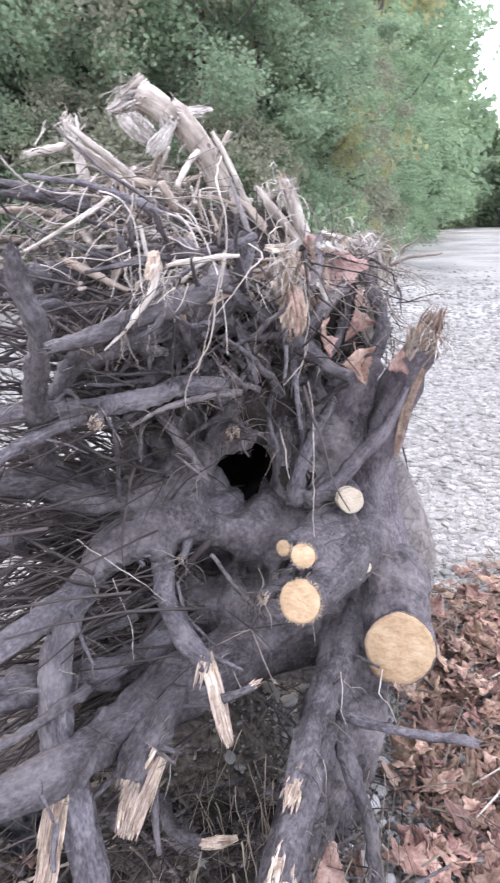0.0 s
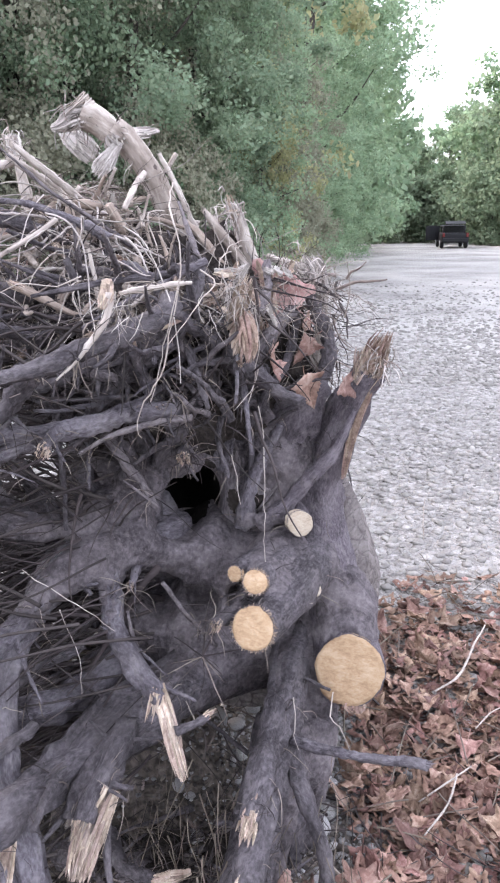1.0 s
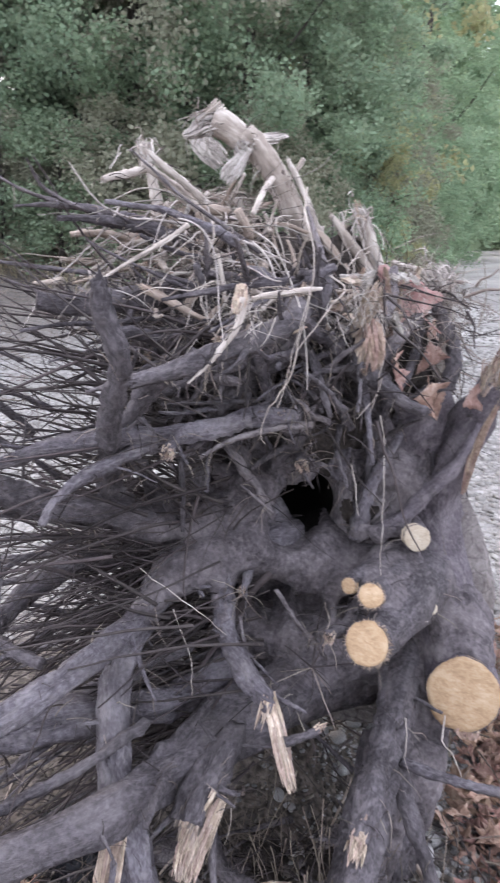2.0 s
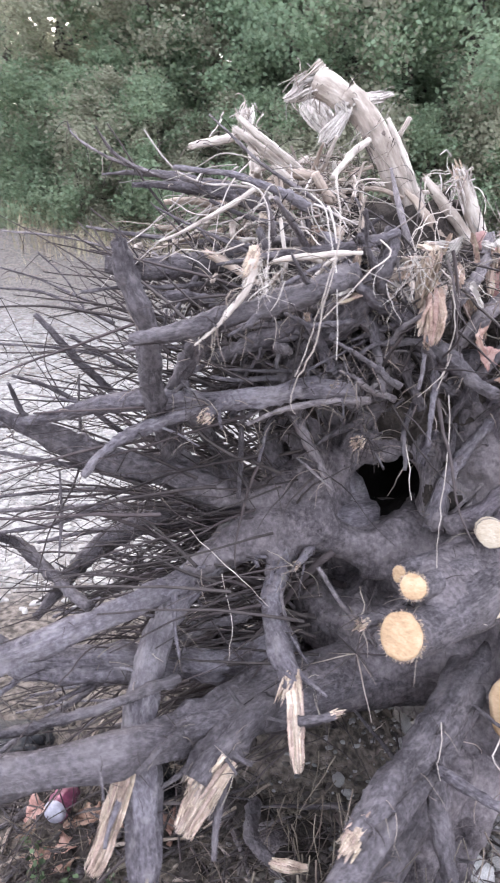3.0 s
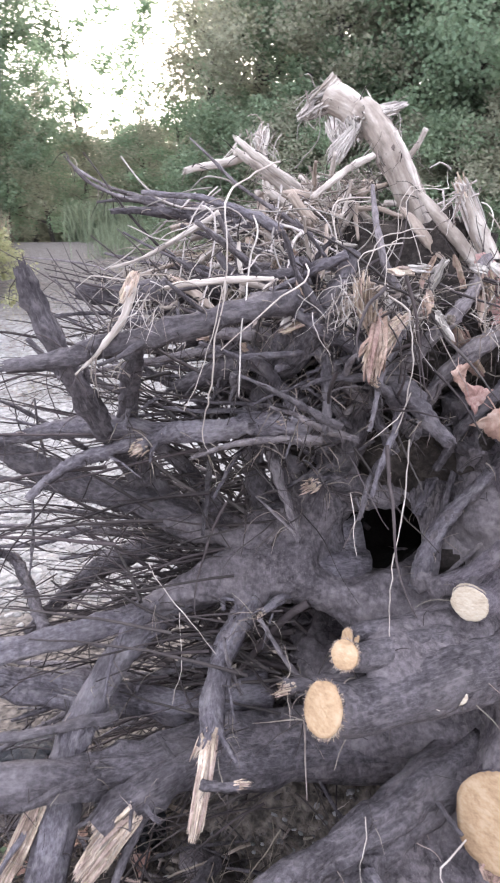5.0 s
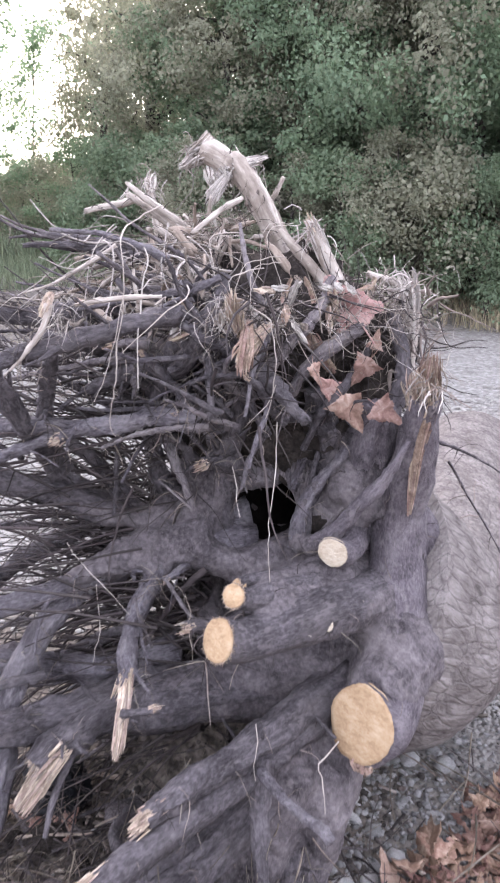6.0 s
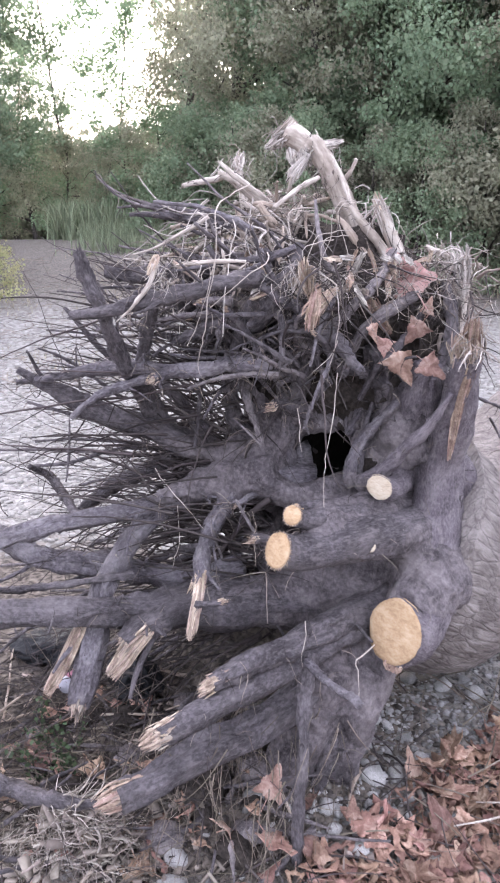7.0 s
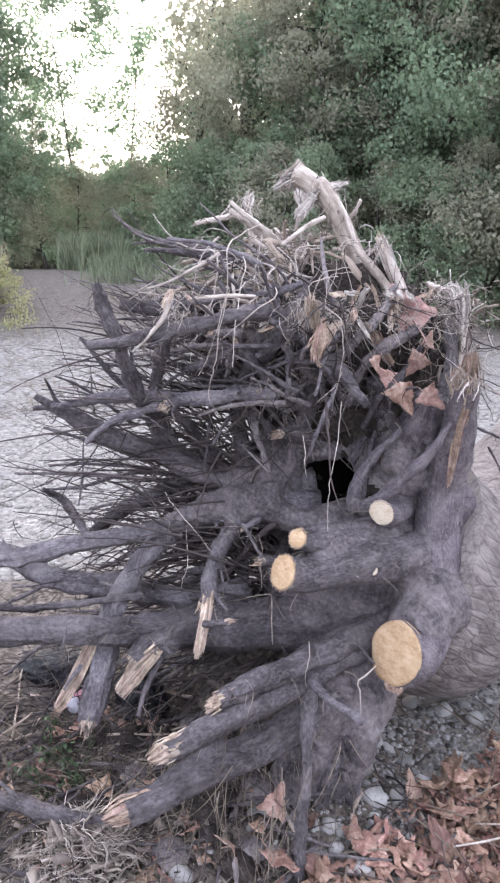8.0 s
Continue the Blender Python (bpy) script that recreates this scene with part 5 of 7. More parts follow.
torn_wood([(-0.480, 2.010, 1.938, 0.016), (-0.470, 1.998, 1.915, 0.018), (-0.462, 1.988, 1.880, 0.012)], ROOTLET_PALE, 24, wild=2.5)
torn_wood([(0.100, 1.910, 1.770, 0.014), (0.120, 1.920, 1.720, 0.018), (0.155, 1.940, 1.620, 0.018), (0.180, 1.950, 1.550, 0.018)], ROOTLET_PALE, 50, wild=2.0)
torn_wood([(0.310, 2.010, 1.625, 0.030), (0.340, 1.990, 1.580, 0.032), (0.355, 1.970, 1.500, 0.026), (0.355, 1.950, 1.420, 0.020)], ROOTLET_PALE, 50, wild=2.2)
torn_wood([(0.150, 1.760, 1.500, 0.010), (0.165, 1.780, 1.460, 0.016), (0.185, 1.810, 1.410, 0.014), (0.200, 1.840, 1.370, 0.010)], TORN_BARK, 36, wild=3.0)
torn_wood([(0.205, 1.800, 1.590, 0.010), (0.200, 1.830, 1.550, 0.016), (0.190, 1.870, 1.500, 0.014)], RAW_WOOD, 36, wild=2.5)
torn_wood([(0.460, 1.740, 1.400, 0.035), (0.455, 1.755, 1.360, 0.045), (0.440, 1.770, 1.300, 0.040)], RAW_WOOD, 60, wild=2.2)
torn_wood([(-0.147, 1.175, 1.573, 0.008), (-0.139, 1.188, 1.603, 0.013), (-0.142, 1.205, 1.624, 0.008)], RAW_WOOD, 50, wild=1.0)
torn_wood([(-0.035, 1.205, 0.302, 0.010), (-0.070, 1.200, 0.297, 0.014), (-0.100, 1.197, 0.294, 0.013), (-0.135, 1.205, 0.284, 0.011)], RAW_WOOD, 60, wild=1.0)
root([(0.545, 2.360, 0.960, 0.0015), (0.533, 2.300, 1.012, 0.002), (0.501, 2.150, 1.091, 0.003), (0.455, 2.050, 1.145, 0.004), (0.405, 1.985, 1.182, 0.005)], DARK_BARK, forks=False)
root([(0.548, 2.350, 0.690, 0.0015), (0.541, 2.300, 0.758, 0.002), (0.510, 2.220, 0.870, 0.0025), (0.472, 2.150, 0.978, 0.003), (0.440, 2.060, 1.100, 0.004)], DARK_BARK, forks=False)
tendril([(-0.030, 1.450, 1.790, 0.0020), (-0.030, 1.311, 1.739, 0.0020), (-0.012, 1.275, 1.660, 0.0020), (-0.018, 1.278, 1.596, 0.0020), (-0.043, 1.263, 1.491, 0.0020), (-0.077, 1.226, 1.396, 0.0020)])
tendril([(-0.020, 1.280, 1.600, 0.0017), (-0.050, 1.270, 1.450, 0.0017), (-0.100, 1.300, 1.360, 0.0017), (-0.115, 1.310, 1.320, 0.0017), (-0.105, 1.315, 1.300, 0.0017)])
tendril([(0.020, 1.450, 1.620, 0.0022), (0.050, 1.400, 1.595, 0.0022), (0.000, 1.340, 1.545, 0.0022), (-0.045, 1.290, 1.490, 0.0022)])
tendril([(0.120, 1.560, 1.560, 0.0024), (0.145, 1.600, 1.520, 0.0024), (0.150, 1.600, 1.430, 0.0024), (0.145, 1.600, 1.360, 0.0024), (0.125, 1.590, 1.300, 0.0024)])
tendril([(0.150, 1.600, 1.380, 0.0016), (0.130, 1.580, 1.330, 0.0016), (0.090, 1.560, 1.290, 0.0016)])
tendril([(0.150, 1.600, 1.290, 0.0016), (0.154, 1.577, 1.250, 0.0016), (0.152, 1.555, 1.160, 0.0016), (0.156, 1.520, 1.060, 0.0016), (0.158, 1.512, 0.970, 0.0016), (0.165, 1.510, 0.890, 0.0016), (0.190, 1.500, 0.845, 0.0016), (0.235, 1.490, 0.820, 0.0016), (0.276, 1.493, 0.810, 0.0016)])
tendril([(-0.400, 1.420, 0.965, 0.0016), (-0.344, 1.405, 0.930, 0.0016), (-0.260, 1.410, 0.860, 0.0016), (-0.177, 1.413, 0.780, 0.0016)])
tendril([(-0.330, 1.440, 0.850, 0.0015), (-0.310, 1.420, 0.810, 0.0015), (-0.282, 1.383, 0.750, 0.0015), (-0.272, 1.345, 0.700, 0.0015), (-0.278, 1.340, 0.675, 0.0015)])
tendril([(0.335, 1.500, 0.545, 0.0022), (0.320, 1.430, 0.530, 0.0022), (0.340, 1.400, 0.515, 0.0022), (0.360, 1.360, 0.460, 0.0022)])
tendril([(0.210, 1.330, 0.660, 0.0017), (0.215, 1.320, 0.600, 0.0017), (0.210, 1.310, 0.570, 0.0017), (0.220, 1.300, 0.540, 0.0017)])
tendril([(0.330, 2.000, 1.560, 0.0019), (0.400, 1.950, 1.600, 0.0019), (0.470, 1.900, 1.615, 0.0019)])
tendril([(0.200, 1.930, 1.660, 0.0015), (0.260, 1.900, 1.690, 0.0015), (0.300, 1.880, 1.700, 0.0015)])
tendril([(0.400, 1.860, 1.360, 0.0019), (0.450, 1.800, 1.400, 0.0019), (0.500, 1.760, 1.420, 0.0019)])
tendril([(0.080, 1.500, 1.200, 0.0016), (0.090, 1.490, 1.130, 0.0016), (0.100, 1.490, 1.080, 0.0016)])
tendril([(-0.291, 1.709, 1.678, 0.0012), (-0.291, 1.609, 1.668, 0.0012), (-0.282, 1.579, 1.602, 0.0012), (-0.258, 1.579, 1.526, 0.0012), (-0.269, 1.589, 1.461, 0.0012)])
tendril([(-0.248, 1.695, 1.622, 0.0015), (-0.280, 1.595, 1.612, 0.0015), (-0.256, 1.565, 1.554, 0.0015), (-0.239, 1.565, 1.486, 0.0015), (-0.219, 1.575, 1.427, 0.0015)])
tendril([(-0.039, 1.821, 1.736, 0.0012), (-0.077, 1.721, 1.726, 0.0012), (-0.065, 1.691, 1.653, 0.0012), (-0.046, 1.691, 1.569, 0.0012), (-0.046, 1.701, 1.498, 0.0012)])
tendril([(-0.222, 1.621, 1.586, 0.0019), (-0.257, 1.521, 1.576, 0.0019), (-0.242, 1.491, 1.517, 0.0019), (-0.205, 1.491, 1.449, 0.0019), (-0.218, 1.501, 1.390, 0.0019)])
tendril([(-0.200, 1.792, 1.724, 0.0012), (-0.207, 1.692, 1.714, 0.0012), (-0.179, 1.662, 1.630, 0.0012), (-0.157, 1.662, 1.535, 0.0012), (-0.139, 1.672, 1.454, 0.0012)])
tendril([(0.119, 1.709, 1.659, 0.0015), (0.101, 1.609, 1.649, 0.0015), (0.102, 1.579, 1.600, 0.0015), (0.106, 1.579, 1.541, 0.0015), (0.103, 1.589, 1.490, 0.0015)])
tendril([(-0.071, 1.850, 1.743, 0.0020), (-0.105, 1.750, 1.733, 0.0020), (-0.079, 1.720, 1.649, 0.0020), (-0.060, 1.720, 1.555, 0.0020), (-0.040, 1.730, 1.474, 0.0020)])
tendril([(0.086, 1.894, 1.754, 0.0013), (0.045, 1.794, 1.744, 0.0013), (0.060, 1.764, 1.680, 0.0013), (0.082, 1.764, 1.606, 0.0013), (0.083, 1.774, 1.543, 0.0013)])
tendril([(-0.246, 1.629, 1.591, 0.0018), (-0.266, 1.529, 1.581, 0.0018), (-0.296, 1.499, 1.494, 0.0018), (-0.347, 1.499, 1.397, 0.0018), (-0.340, 1.509, 1.313, 0.0018)])
tendril([(-0.225, 1.834, 1.718, 0.0012), (-0.261, 1.734, 1.708, 0.0012), (-0.253, 1.704, 1.674, 0.0012), (-0.250, 1.704, 1.629, 0.0012), (-0.241, 1.714, 1.591, 0.0012)])
tendril([(0.086, 1.851, 1.757, 0.0012), (0.056, 1.751, 1.747, 0.0012), (0.042, 1.721, 1.659, 0.0012), (0.006, 1.721, 1.561, 0.0012), (0.021, 1.731, 1.477, 0.0012)])
tendril([(-0.298, 1.699, 1.653, 0.0019), (-0.313, 1.599, 1.643, 0.0019), (-0.346, 1.569, 1.603, 0.0019), (-0.369, 1.569, 1.552, 0.0019), (-0.396, 1.579, 1.508, 0.0019)])
tendril([(0.092, 1.672, 1.648, 0.0016), (0.064, 1.572, 1.638, 0.0016), (0.075, 1.542, 1.577, 0.0016), (0.092, 1.542, 1.506, 0.0016), (0.090, 1.552, 1.445, 0.0016)])
tendril([(0.137, 1.706, 1.671, 0.0014), (0.088, 1.606, 1.661, 0.0014), (0.069, 1.576, 1.589, 0.0014), (0.046, 1.576, 1.507, 0.0014), (0.041, 1.586, 1.436, 0.0014)])
tendril([(-0.200, 1.300, 1.620, 0.0017), (-0.240, 1.270, 1.600, 0.0017), (-0.300, 1.250, 1.610, 0.0017), (-0.350, 1.250, 1.590, 0.0017)])


build_heart()


def build_upper_tangle():
    """Middling roots that stick out of the upper mass every way, and torn chunks of pale wood among them."""
    rng = np.random.default_rng(41)
    for k in range(80):
        # dark roots that climb out of the plate below the pale crown
        s = np.array((rng.uniform(-.36, .12), rng.uniform(1.6, 1.78), rng.uniform(1.22, 1.54)))
        h = (rng.normal(-.4, .5), rng.normal(-.6, .3), rng.normal(.25, .6))
        r = rng.uniform(.003, .012) if k % 3 else rng.uniform(.013, .026)
        root([tuple(q) for q in wander(rng, s, h, rng.uniform(.12, .32), r, r * .4, .6, .1, 8)][::-1], (DARK_BARK, DARK_BARK, DUSTY_ROOT, GREY_BARK)[k % 4], "splinter" if k % 9 == 0 else "broken" if k % 3 == 0 else "", forks=False)
    for k in range(34):
        # long dark roots low on the side that faces the bank
        s = np.array((rng.uniform(-.42, -.2), rng.uniform(1.55, 1.85), rng.uniform(.35, .9)))
        h = (-1, rng.normal(-.25, .35), rng.normal((s[2] - .85) * .9, .25))
        r = rng.uniform(.006, .017)
        root([tuple(q) for q in wander(rng, s, h, rng.uniform(.45, .95), r, r * .35, .22, .15, 9)][::-1], (DARK_BARK, GREY_BARK, DARK_BARK, DUSTY_ROOT)[k % 4], "broken" if k % 3 == 0 else "", forks=k % 2 == 0)
    for k in range(44):
        s = np.array((rng.normal(-.22, .12), rng.normal(1.75, .1), rng.uniform(1.25, 1.68)))
        h = (rng.normal(-.75, .5), rng.normal(-.35, .5), rng.normal(.15, .35))
        r = rng.uniform(.005, .0125)
        root([tuple(q) for q in wander(rng, s, h, rng.uniform(.22, .5), r, r * .4, .25, .1, 6)][::-1], (DARK_BARK, DARK_BARK, GREY_BARK, DUSTY_ROOT)[k % 4], "broken" if k % 3 == 0 else "", forks=False)
    for k in range(110):
        z = rng.uniform(1.54, 1.84)
        x = rng.normal(-.16, .2)
        s = np.array((x, 1.5 + (z - 1.55) * 1.7 + abs(rng.normal(0, .1)), min(z, 1.8 - .5 * abs(x + .25))))
        r = rng.uniform(.004, .009) if k % 3 else rng.uniform(.009, .015)
        if s[0] > .12 or s[2] > 1.6 and s[0] > -.12:
            continue
        root([tuple(q) for q in wander(rng, s, rng.normal(0, 1, 3) * (1, .6, .7), rng.uniform(.06, .18), r, r * .6, .35, .1, 6)], (PALE_WOOD, TAN_BARK, LOG_BARK, TAN_BARK)[k % 4], "splinter" if k % 5 == 0 else "broken", forks=False)


build_upper_tangle()


def crown_chips():
    """Short torn strips of bark and wood lodged every way in the crown."""
    rng = np.random.default_rng(63)
    for k in range(46):
        x, z = rng.uniform(-.46, .26), rng.uniform(1.58, 1.8)
        z = min(z, 1.8 - .55 * max(0, abs(x + .2) - .06))
        if z > 1.6 and x > -.13 - .35 * (z - 1.6):
            z = rng.uniform(1.5, 1.6)
        at = np.array((x, 1.47 + (z - 1.5) * 1.6 + .9 * max(0, x) + abs(rng.normal(0, .05)), z))
        d = rng.normal(0, 1, 3) * (1, .5, 1)
        d *= rng.uniform(.02, .045) / np.linalg.norm(d)
        w = rng.uniform(.006, .014)
        torn_wood([(*(at + d), w * .6), (*at, w), (*(at - d), w * .8)], (SPLIT_WOOD, TORN_BARK, ROOTLET_PALE, RAW_WOOD, ROOTLET_TAN)[k % 5], 9, flat=.35, wild=1.8)


crown_chips()


def build_rootlets():
    """Fine roots: pale ones matted over the top, dark ones through the tangle at the side, hairs on the roots."""
    rng = np.random.default_rng(21)
    pale, tans, dark, hair = [], [], [], []

    def bare(p):
        """Where the leaning log stands clear of the mat."""
        return p[2] > 1.585 and p[0] > -.13 - .35 * (p[2] - 1.6)

    for k in range(50):
        # bleached roots that arch out of the top and hang down over the front
        s = (rng.normal(-.2, .13), rng.uniform(1.62, 1.95), rng.uniform(1.6, 1.8))
        s = (s[0] - .07, s[1], min(s[2], 1.84 - .6 * max(0, abs(s[0] + .22) - .08)))
        if bare(s):
            continue
        h = (rng.normal(.15, .6), rng.normal(-.7, .4), rng.normal(-.2, .35))
        r = rng.uniform(.0014, .0042)
        pale.append(wander(rng, s, h, rng.uniform(.12, .36), r, r * .4, .8, rng.uniform(.1, .9), 16))
    for k in range(16):
        # long bleached threads that hang and cross in front of the crown
        s = (rng.uniform(-.4, -.12), rng.uniform(1.5, 1.72), rng.uniform(1.66, 1.8))
        r = rng.uniform(.0014, .0026)
        pale.append(wander(rng, s, (rng.normal(0, .8), rng.normal(-.5, .3), rng.normal(-.2, .5)), rng.uniform(.2, .42), r, r * .5, .95, rng.uniform(.6, 1.8), 20))
    for k in range(300):
        tan = k % 5 > 1
        z = rng.uniform(1.6, 1.82) if tan else rng.uniform(1.58, 1.84)
        x = rng.normal(-.24 if tan else -.17, .19 if tan else .15)
        z = min(z, 1.82 - .6 * max(0, abs(x + .26) - .08))
        y = 1.44 + (z - 1.55) * 1.7 + abs(rng.normal(0, .2))
        if bare((x, y, z)):
            continue
        h = (rng.normal(-.1, .9), rng.normal(-.1, .6), rng.normal(-.25, .5))
        fat = rng.random() < .07
        r = rng.uniform(.0025, .0046) if fat else rng.uniform(.0009, .0023)
        (tans if tan else pale).append(wander(rng, (x, y, z), h, rng.uniform(.08, .2) if fat else rng.uniform(.07, .22), r, r * (.5 if fat else .35), .3 if fat else .45, .15, 13))
    for k in range(460):
        # fine brown fibre that fills the gaps of the upper mass
        x, z = rng.uniform(-.42, .24), rng.uniform(1.47, 1.76)
        z = min(z, 1.78 - .55 * abs(x + .2))
        y = 1.62 + max(0, z - 1.45) * 1.2 + .25 * max(0, x) + abs(rng.normal(0, .12))
        if bare((x, y, z)):
            continue
        r = rng.uniform(.0007, .0017)
        (dark if k % 3 else tans).append(wander(rng, (x, y, z), (rng.normal(), rng.normal(-.4, .6), rng.normal(-.2, .7)), rng.uniform(.06, .22), r, r * .4, .8, .4, 9))
    for k in range(170):
        # short broken fibre, tan and dark, over the soil under the pale crown
        x, z = rng.uniform(-.4, .16), rng.uniform(1.34, 1.6)
        y = 1.57 + .55 * abs(x + .05) ** 1.3 + abs(rng.normal(0, .05)) + .3 * max(0, z - 1.5)
        r = rng.uniform(.0008, .0022) if k % 9 else rng.uniform(.003, .006)
        (tans if k % 5 == 0 else dark).append(wander(rng, (x, y, z), (rng.normal(), rng.normal(-.1, .6), rng.normal(-.3, .9)), rng.uniform(.03, .16), r, r * .4, .8, .4, 8))
    for k in range(330):
        # brown fibre and thin dark roots round the caught leaves
        x, z = rng.uniform(.1, .42), rng.uniform(1.24, 1.58)
        r = rng.uniform(.0008, .0026) if k % 7 else rng.uniform(.003, .007)
        (tans if k % 2 else dark).append(wander(rng, (x, rng.uniform(1.92, 2.06), z), (rng.normal(), rng.normal(-.1, .6), rng.normal(-.2, .8)), rng.uniform(.05, .18), r, r * .4, .8, .4, 9))
    for k in range(240):
        s = (rng.normal(.19, .12), rng.normal(2.03, .06), rng.uniform(1.36, 1.62))
        h = (rng.normal(.1, .8), rng.normal(-.3, .6), rng.normal(.1, .7))
        r = rng.uniform(.0008, .0026)
        pale.append(wander(rng, s, h, rng.uniform(.04, .11), r, r * .4, 1.0, 1.0, 9))
    for k in range(150):
        # a few brown threads in front of the caught leaves
        r = rng.uniform(.0006, .0018)
        (tans if k % 3 else dark).append(wander(rng, (rng.uniform(.12, .4), rng.uniform(1.8, 1.95), rng.uniform(1.28, 1.6)), (rng.normal(), rng.normal(-.2, .5), rng.normal(-.3, .8)), rng.uniform(.04, .12), r, r * .4, .9, .5, 8))
    for k in range(420):
        # frayed bark fibres round the pale log and the torn rag of root
        c = ((-.31, 2.04, 1.99), (.1, 1.92, 1.73), (.09, 1.47, 1.57), (.35, 1.98, 1.57), (-.16, 2.08, 1.93), (-.47, 2.0, 1.92), (-.13, 1.2, 1.58), (-.05, 2.07, 1.72), (.48, 1.74, 1.38), (.28, 2.0, 1.6))[k % 10]
        s = np.array(c) + rng.normal(0, .022, 3)
        r = rng.uniform(.0008, .0024)
        if k % 10 in (2, 6):
            r *= .5
        (pale if k % 3 else tans).append(wander(rng, s, (rng.normal(-.2, .8), rng.normal(-.3, .6), rng.normal(-.5, .7)), rng.uniform(.03, .09), r, r * .4, .9, 1.2, 8))
    for k in range(2600):
        # fine fuzz of torn root fibre through the crown
        x, z = rng.normal(-.12, .22), rng.uniform(1.5, 1.84)
        z = min(z, 1.84 - .55 * max(0, abs(x + .2) - .06))
        y = 1.5 + (z - 1.5) * 1.5 + abs(rng.normal(0, .12)) + .25 * max(0, x)
        if bare((x, y, z)):
            continue
        r = rng.uniform(.0004, .0009)
        (tans if k % 3 else pale).append(wander(rng, (x, y, z), (rng.normal(), rng.normal(-.3, .7), rng.normal(-.3, .8)), rng.uniform(.03, .12), r, r * .6, 1.1, .6, 7))
    for k in range(230):
        s = (rng.uniform(-.5, -.2), rng.normal(1.66, .12), rng.uniform(.78, 1.5))
        h = (-1, rng.normal(-.3, .6), rng.normal((s[2] - 1.0) * .8, .35))
        r = rng.uniform(.0015, .0055)
        dark.append(wander(rng, s, h, rng.uniform(.2, .6), r, r * .3, .3, .1, 11))
        if k % 2:
            q = dark[-1][rng.integers(3, 8)]
            dark.append(wander(rng, q[:3], (-1, rng.normal(-.2, .8), rng.normal(.1, .8)), rng.uniform(.1, .3), q[3] * .7, q[3] * .2, .35, .1, 8))
    for k in range(12):
        # a spray of thin broken twigs below the sawn roots
        r = rng.uniform(.0009, .0026)
        (dark if k % 3 else tans).append(wander(rng, (.0, 1.45, .70), (rng.normal(), rng.normal(-.5, .5), rng.normal(0, .9)), rng.uniform(.05, .17), r, r * .4, .3, .3, 7))
    for k in range(250):
        # the dark inner tangle behind the web of large roots
        s = (rng.uniform(-.5, -.1), rng.uniform(1.62, 2.0), rng.uniform(.2, .95))
        r = rng.uniform(.003, .011)
        dark.append(wander(rng, s, (-1, rng.normal(.1, .4), rng.normal((s[2] - .85) * .8, .5)), rng.uniform(.25, .6), r, r * .4, .5, .2, 12))
    for k in range(100):
        # kinked fine twigs at the outer side
        s = (rng.uniform(-.85, -.35), rng.normal(1.55, .2), rng.uniform(.5, 1.3))
        r = rng.uniform(.0008, .0028)
        dark.append(wander(rng, s, (rng.normal(-.8, .5), rng.normal(-.3, .6), rng.normal(.05, .5)), rng.uniform(.15, .5), r, r * .4, .85, .1, 14))
    for k in range(170):
        s = (rng.uniform(-.55, -.1), rng.normal(1.6, .14), rng.uniform(.3, .85))
        h = (-1, rng.normal(-.35, .6), rng.normal((s[2] - .8) * .9, .35))
        r = rng.uniform(.0015, .006)
        dark.append(wander(rng, s, h, rng.uniform(.2, .65), r, r * .35, .35, .2, 11))
    for k in range(230):
        s = (min(.14, rng.normal(-.1, .24)), rng.normal(1.68, .1), rng.uniform(.95, 1.6))
        if abs(s[0] - .03) < .2 and s[2] < 1.25:
            continue
        h = (rng.normal(-.1, .8), rng.normal(-.4, .5), rng.normal(-.1, .7))
        r = rng.uniform(.0015, .005)
        dark.append(wander(rng, s, h, rng.uniform(.1, .32), r, r * .3, .5, .4, 10))
    for k in range(3800):
        c, r, t, m = root_lines[rng.integers(len(root_lines))]
        i = rng.integers(len(c))
        d = rng.normal(0, 1, 3)
        d -= t[i] * (d @ t[i])
        d /= np.linalg.norm(d)
        line = wander(rng, c[i] + d * r[i] * .9, d + t[i] * rng.normal(0, .7), rng.uniform(.015, .09), rng.uniform(.0007, .0017), .0005, .55, 1.1, 6)
        (hair if rng.random() < .4 else dark).append(line)

    def grow(name, lines, mat, singles):
        lines.sort(key=lambda s: -s[0, 3])
        for s in lines[:singles]:
            V, Q = twig_cloud([s], 6)
            on_stump(big_mesh("rootlet", V, Q, mat, None, "", True))
        V, Q = twig_cloud(lines[singles:], 4)
        tagged(on_stump(big_mesh(name, V, Q, mat, None, "", True)), kind="stuff")

    grow("pale_root_mat", pale, ROOTLET_PALE, 120)
    grow("tan_root_mat", tans, ROOTLET_TAN, 100)
    grow("dark_root_mat", dark, ROOTLET_DARK, 120)
    grow("root_hair", hair, ROOTLET_TAN, 0)


build_rootlets()


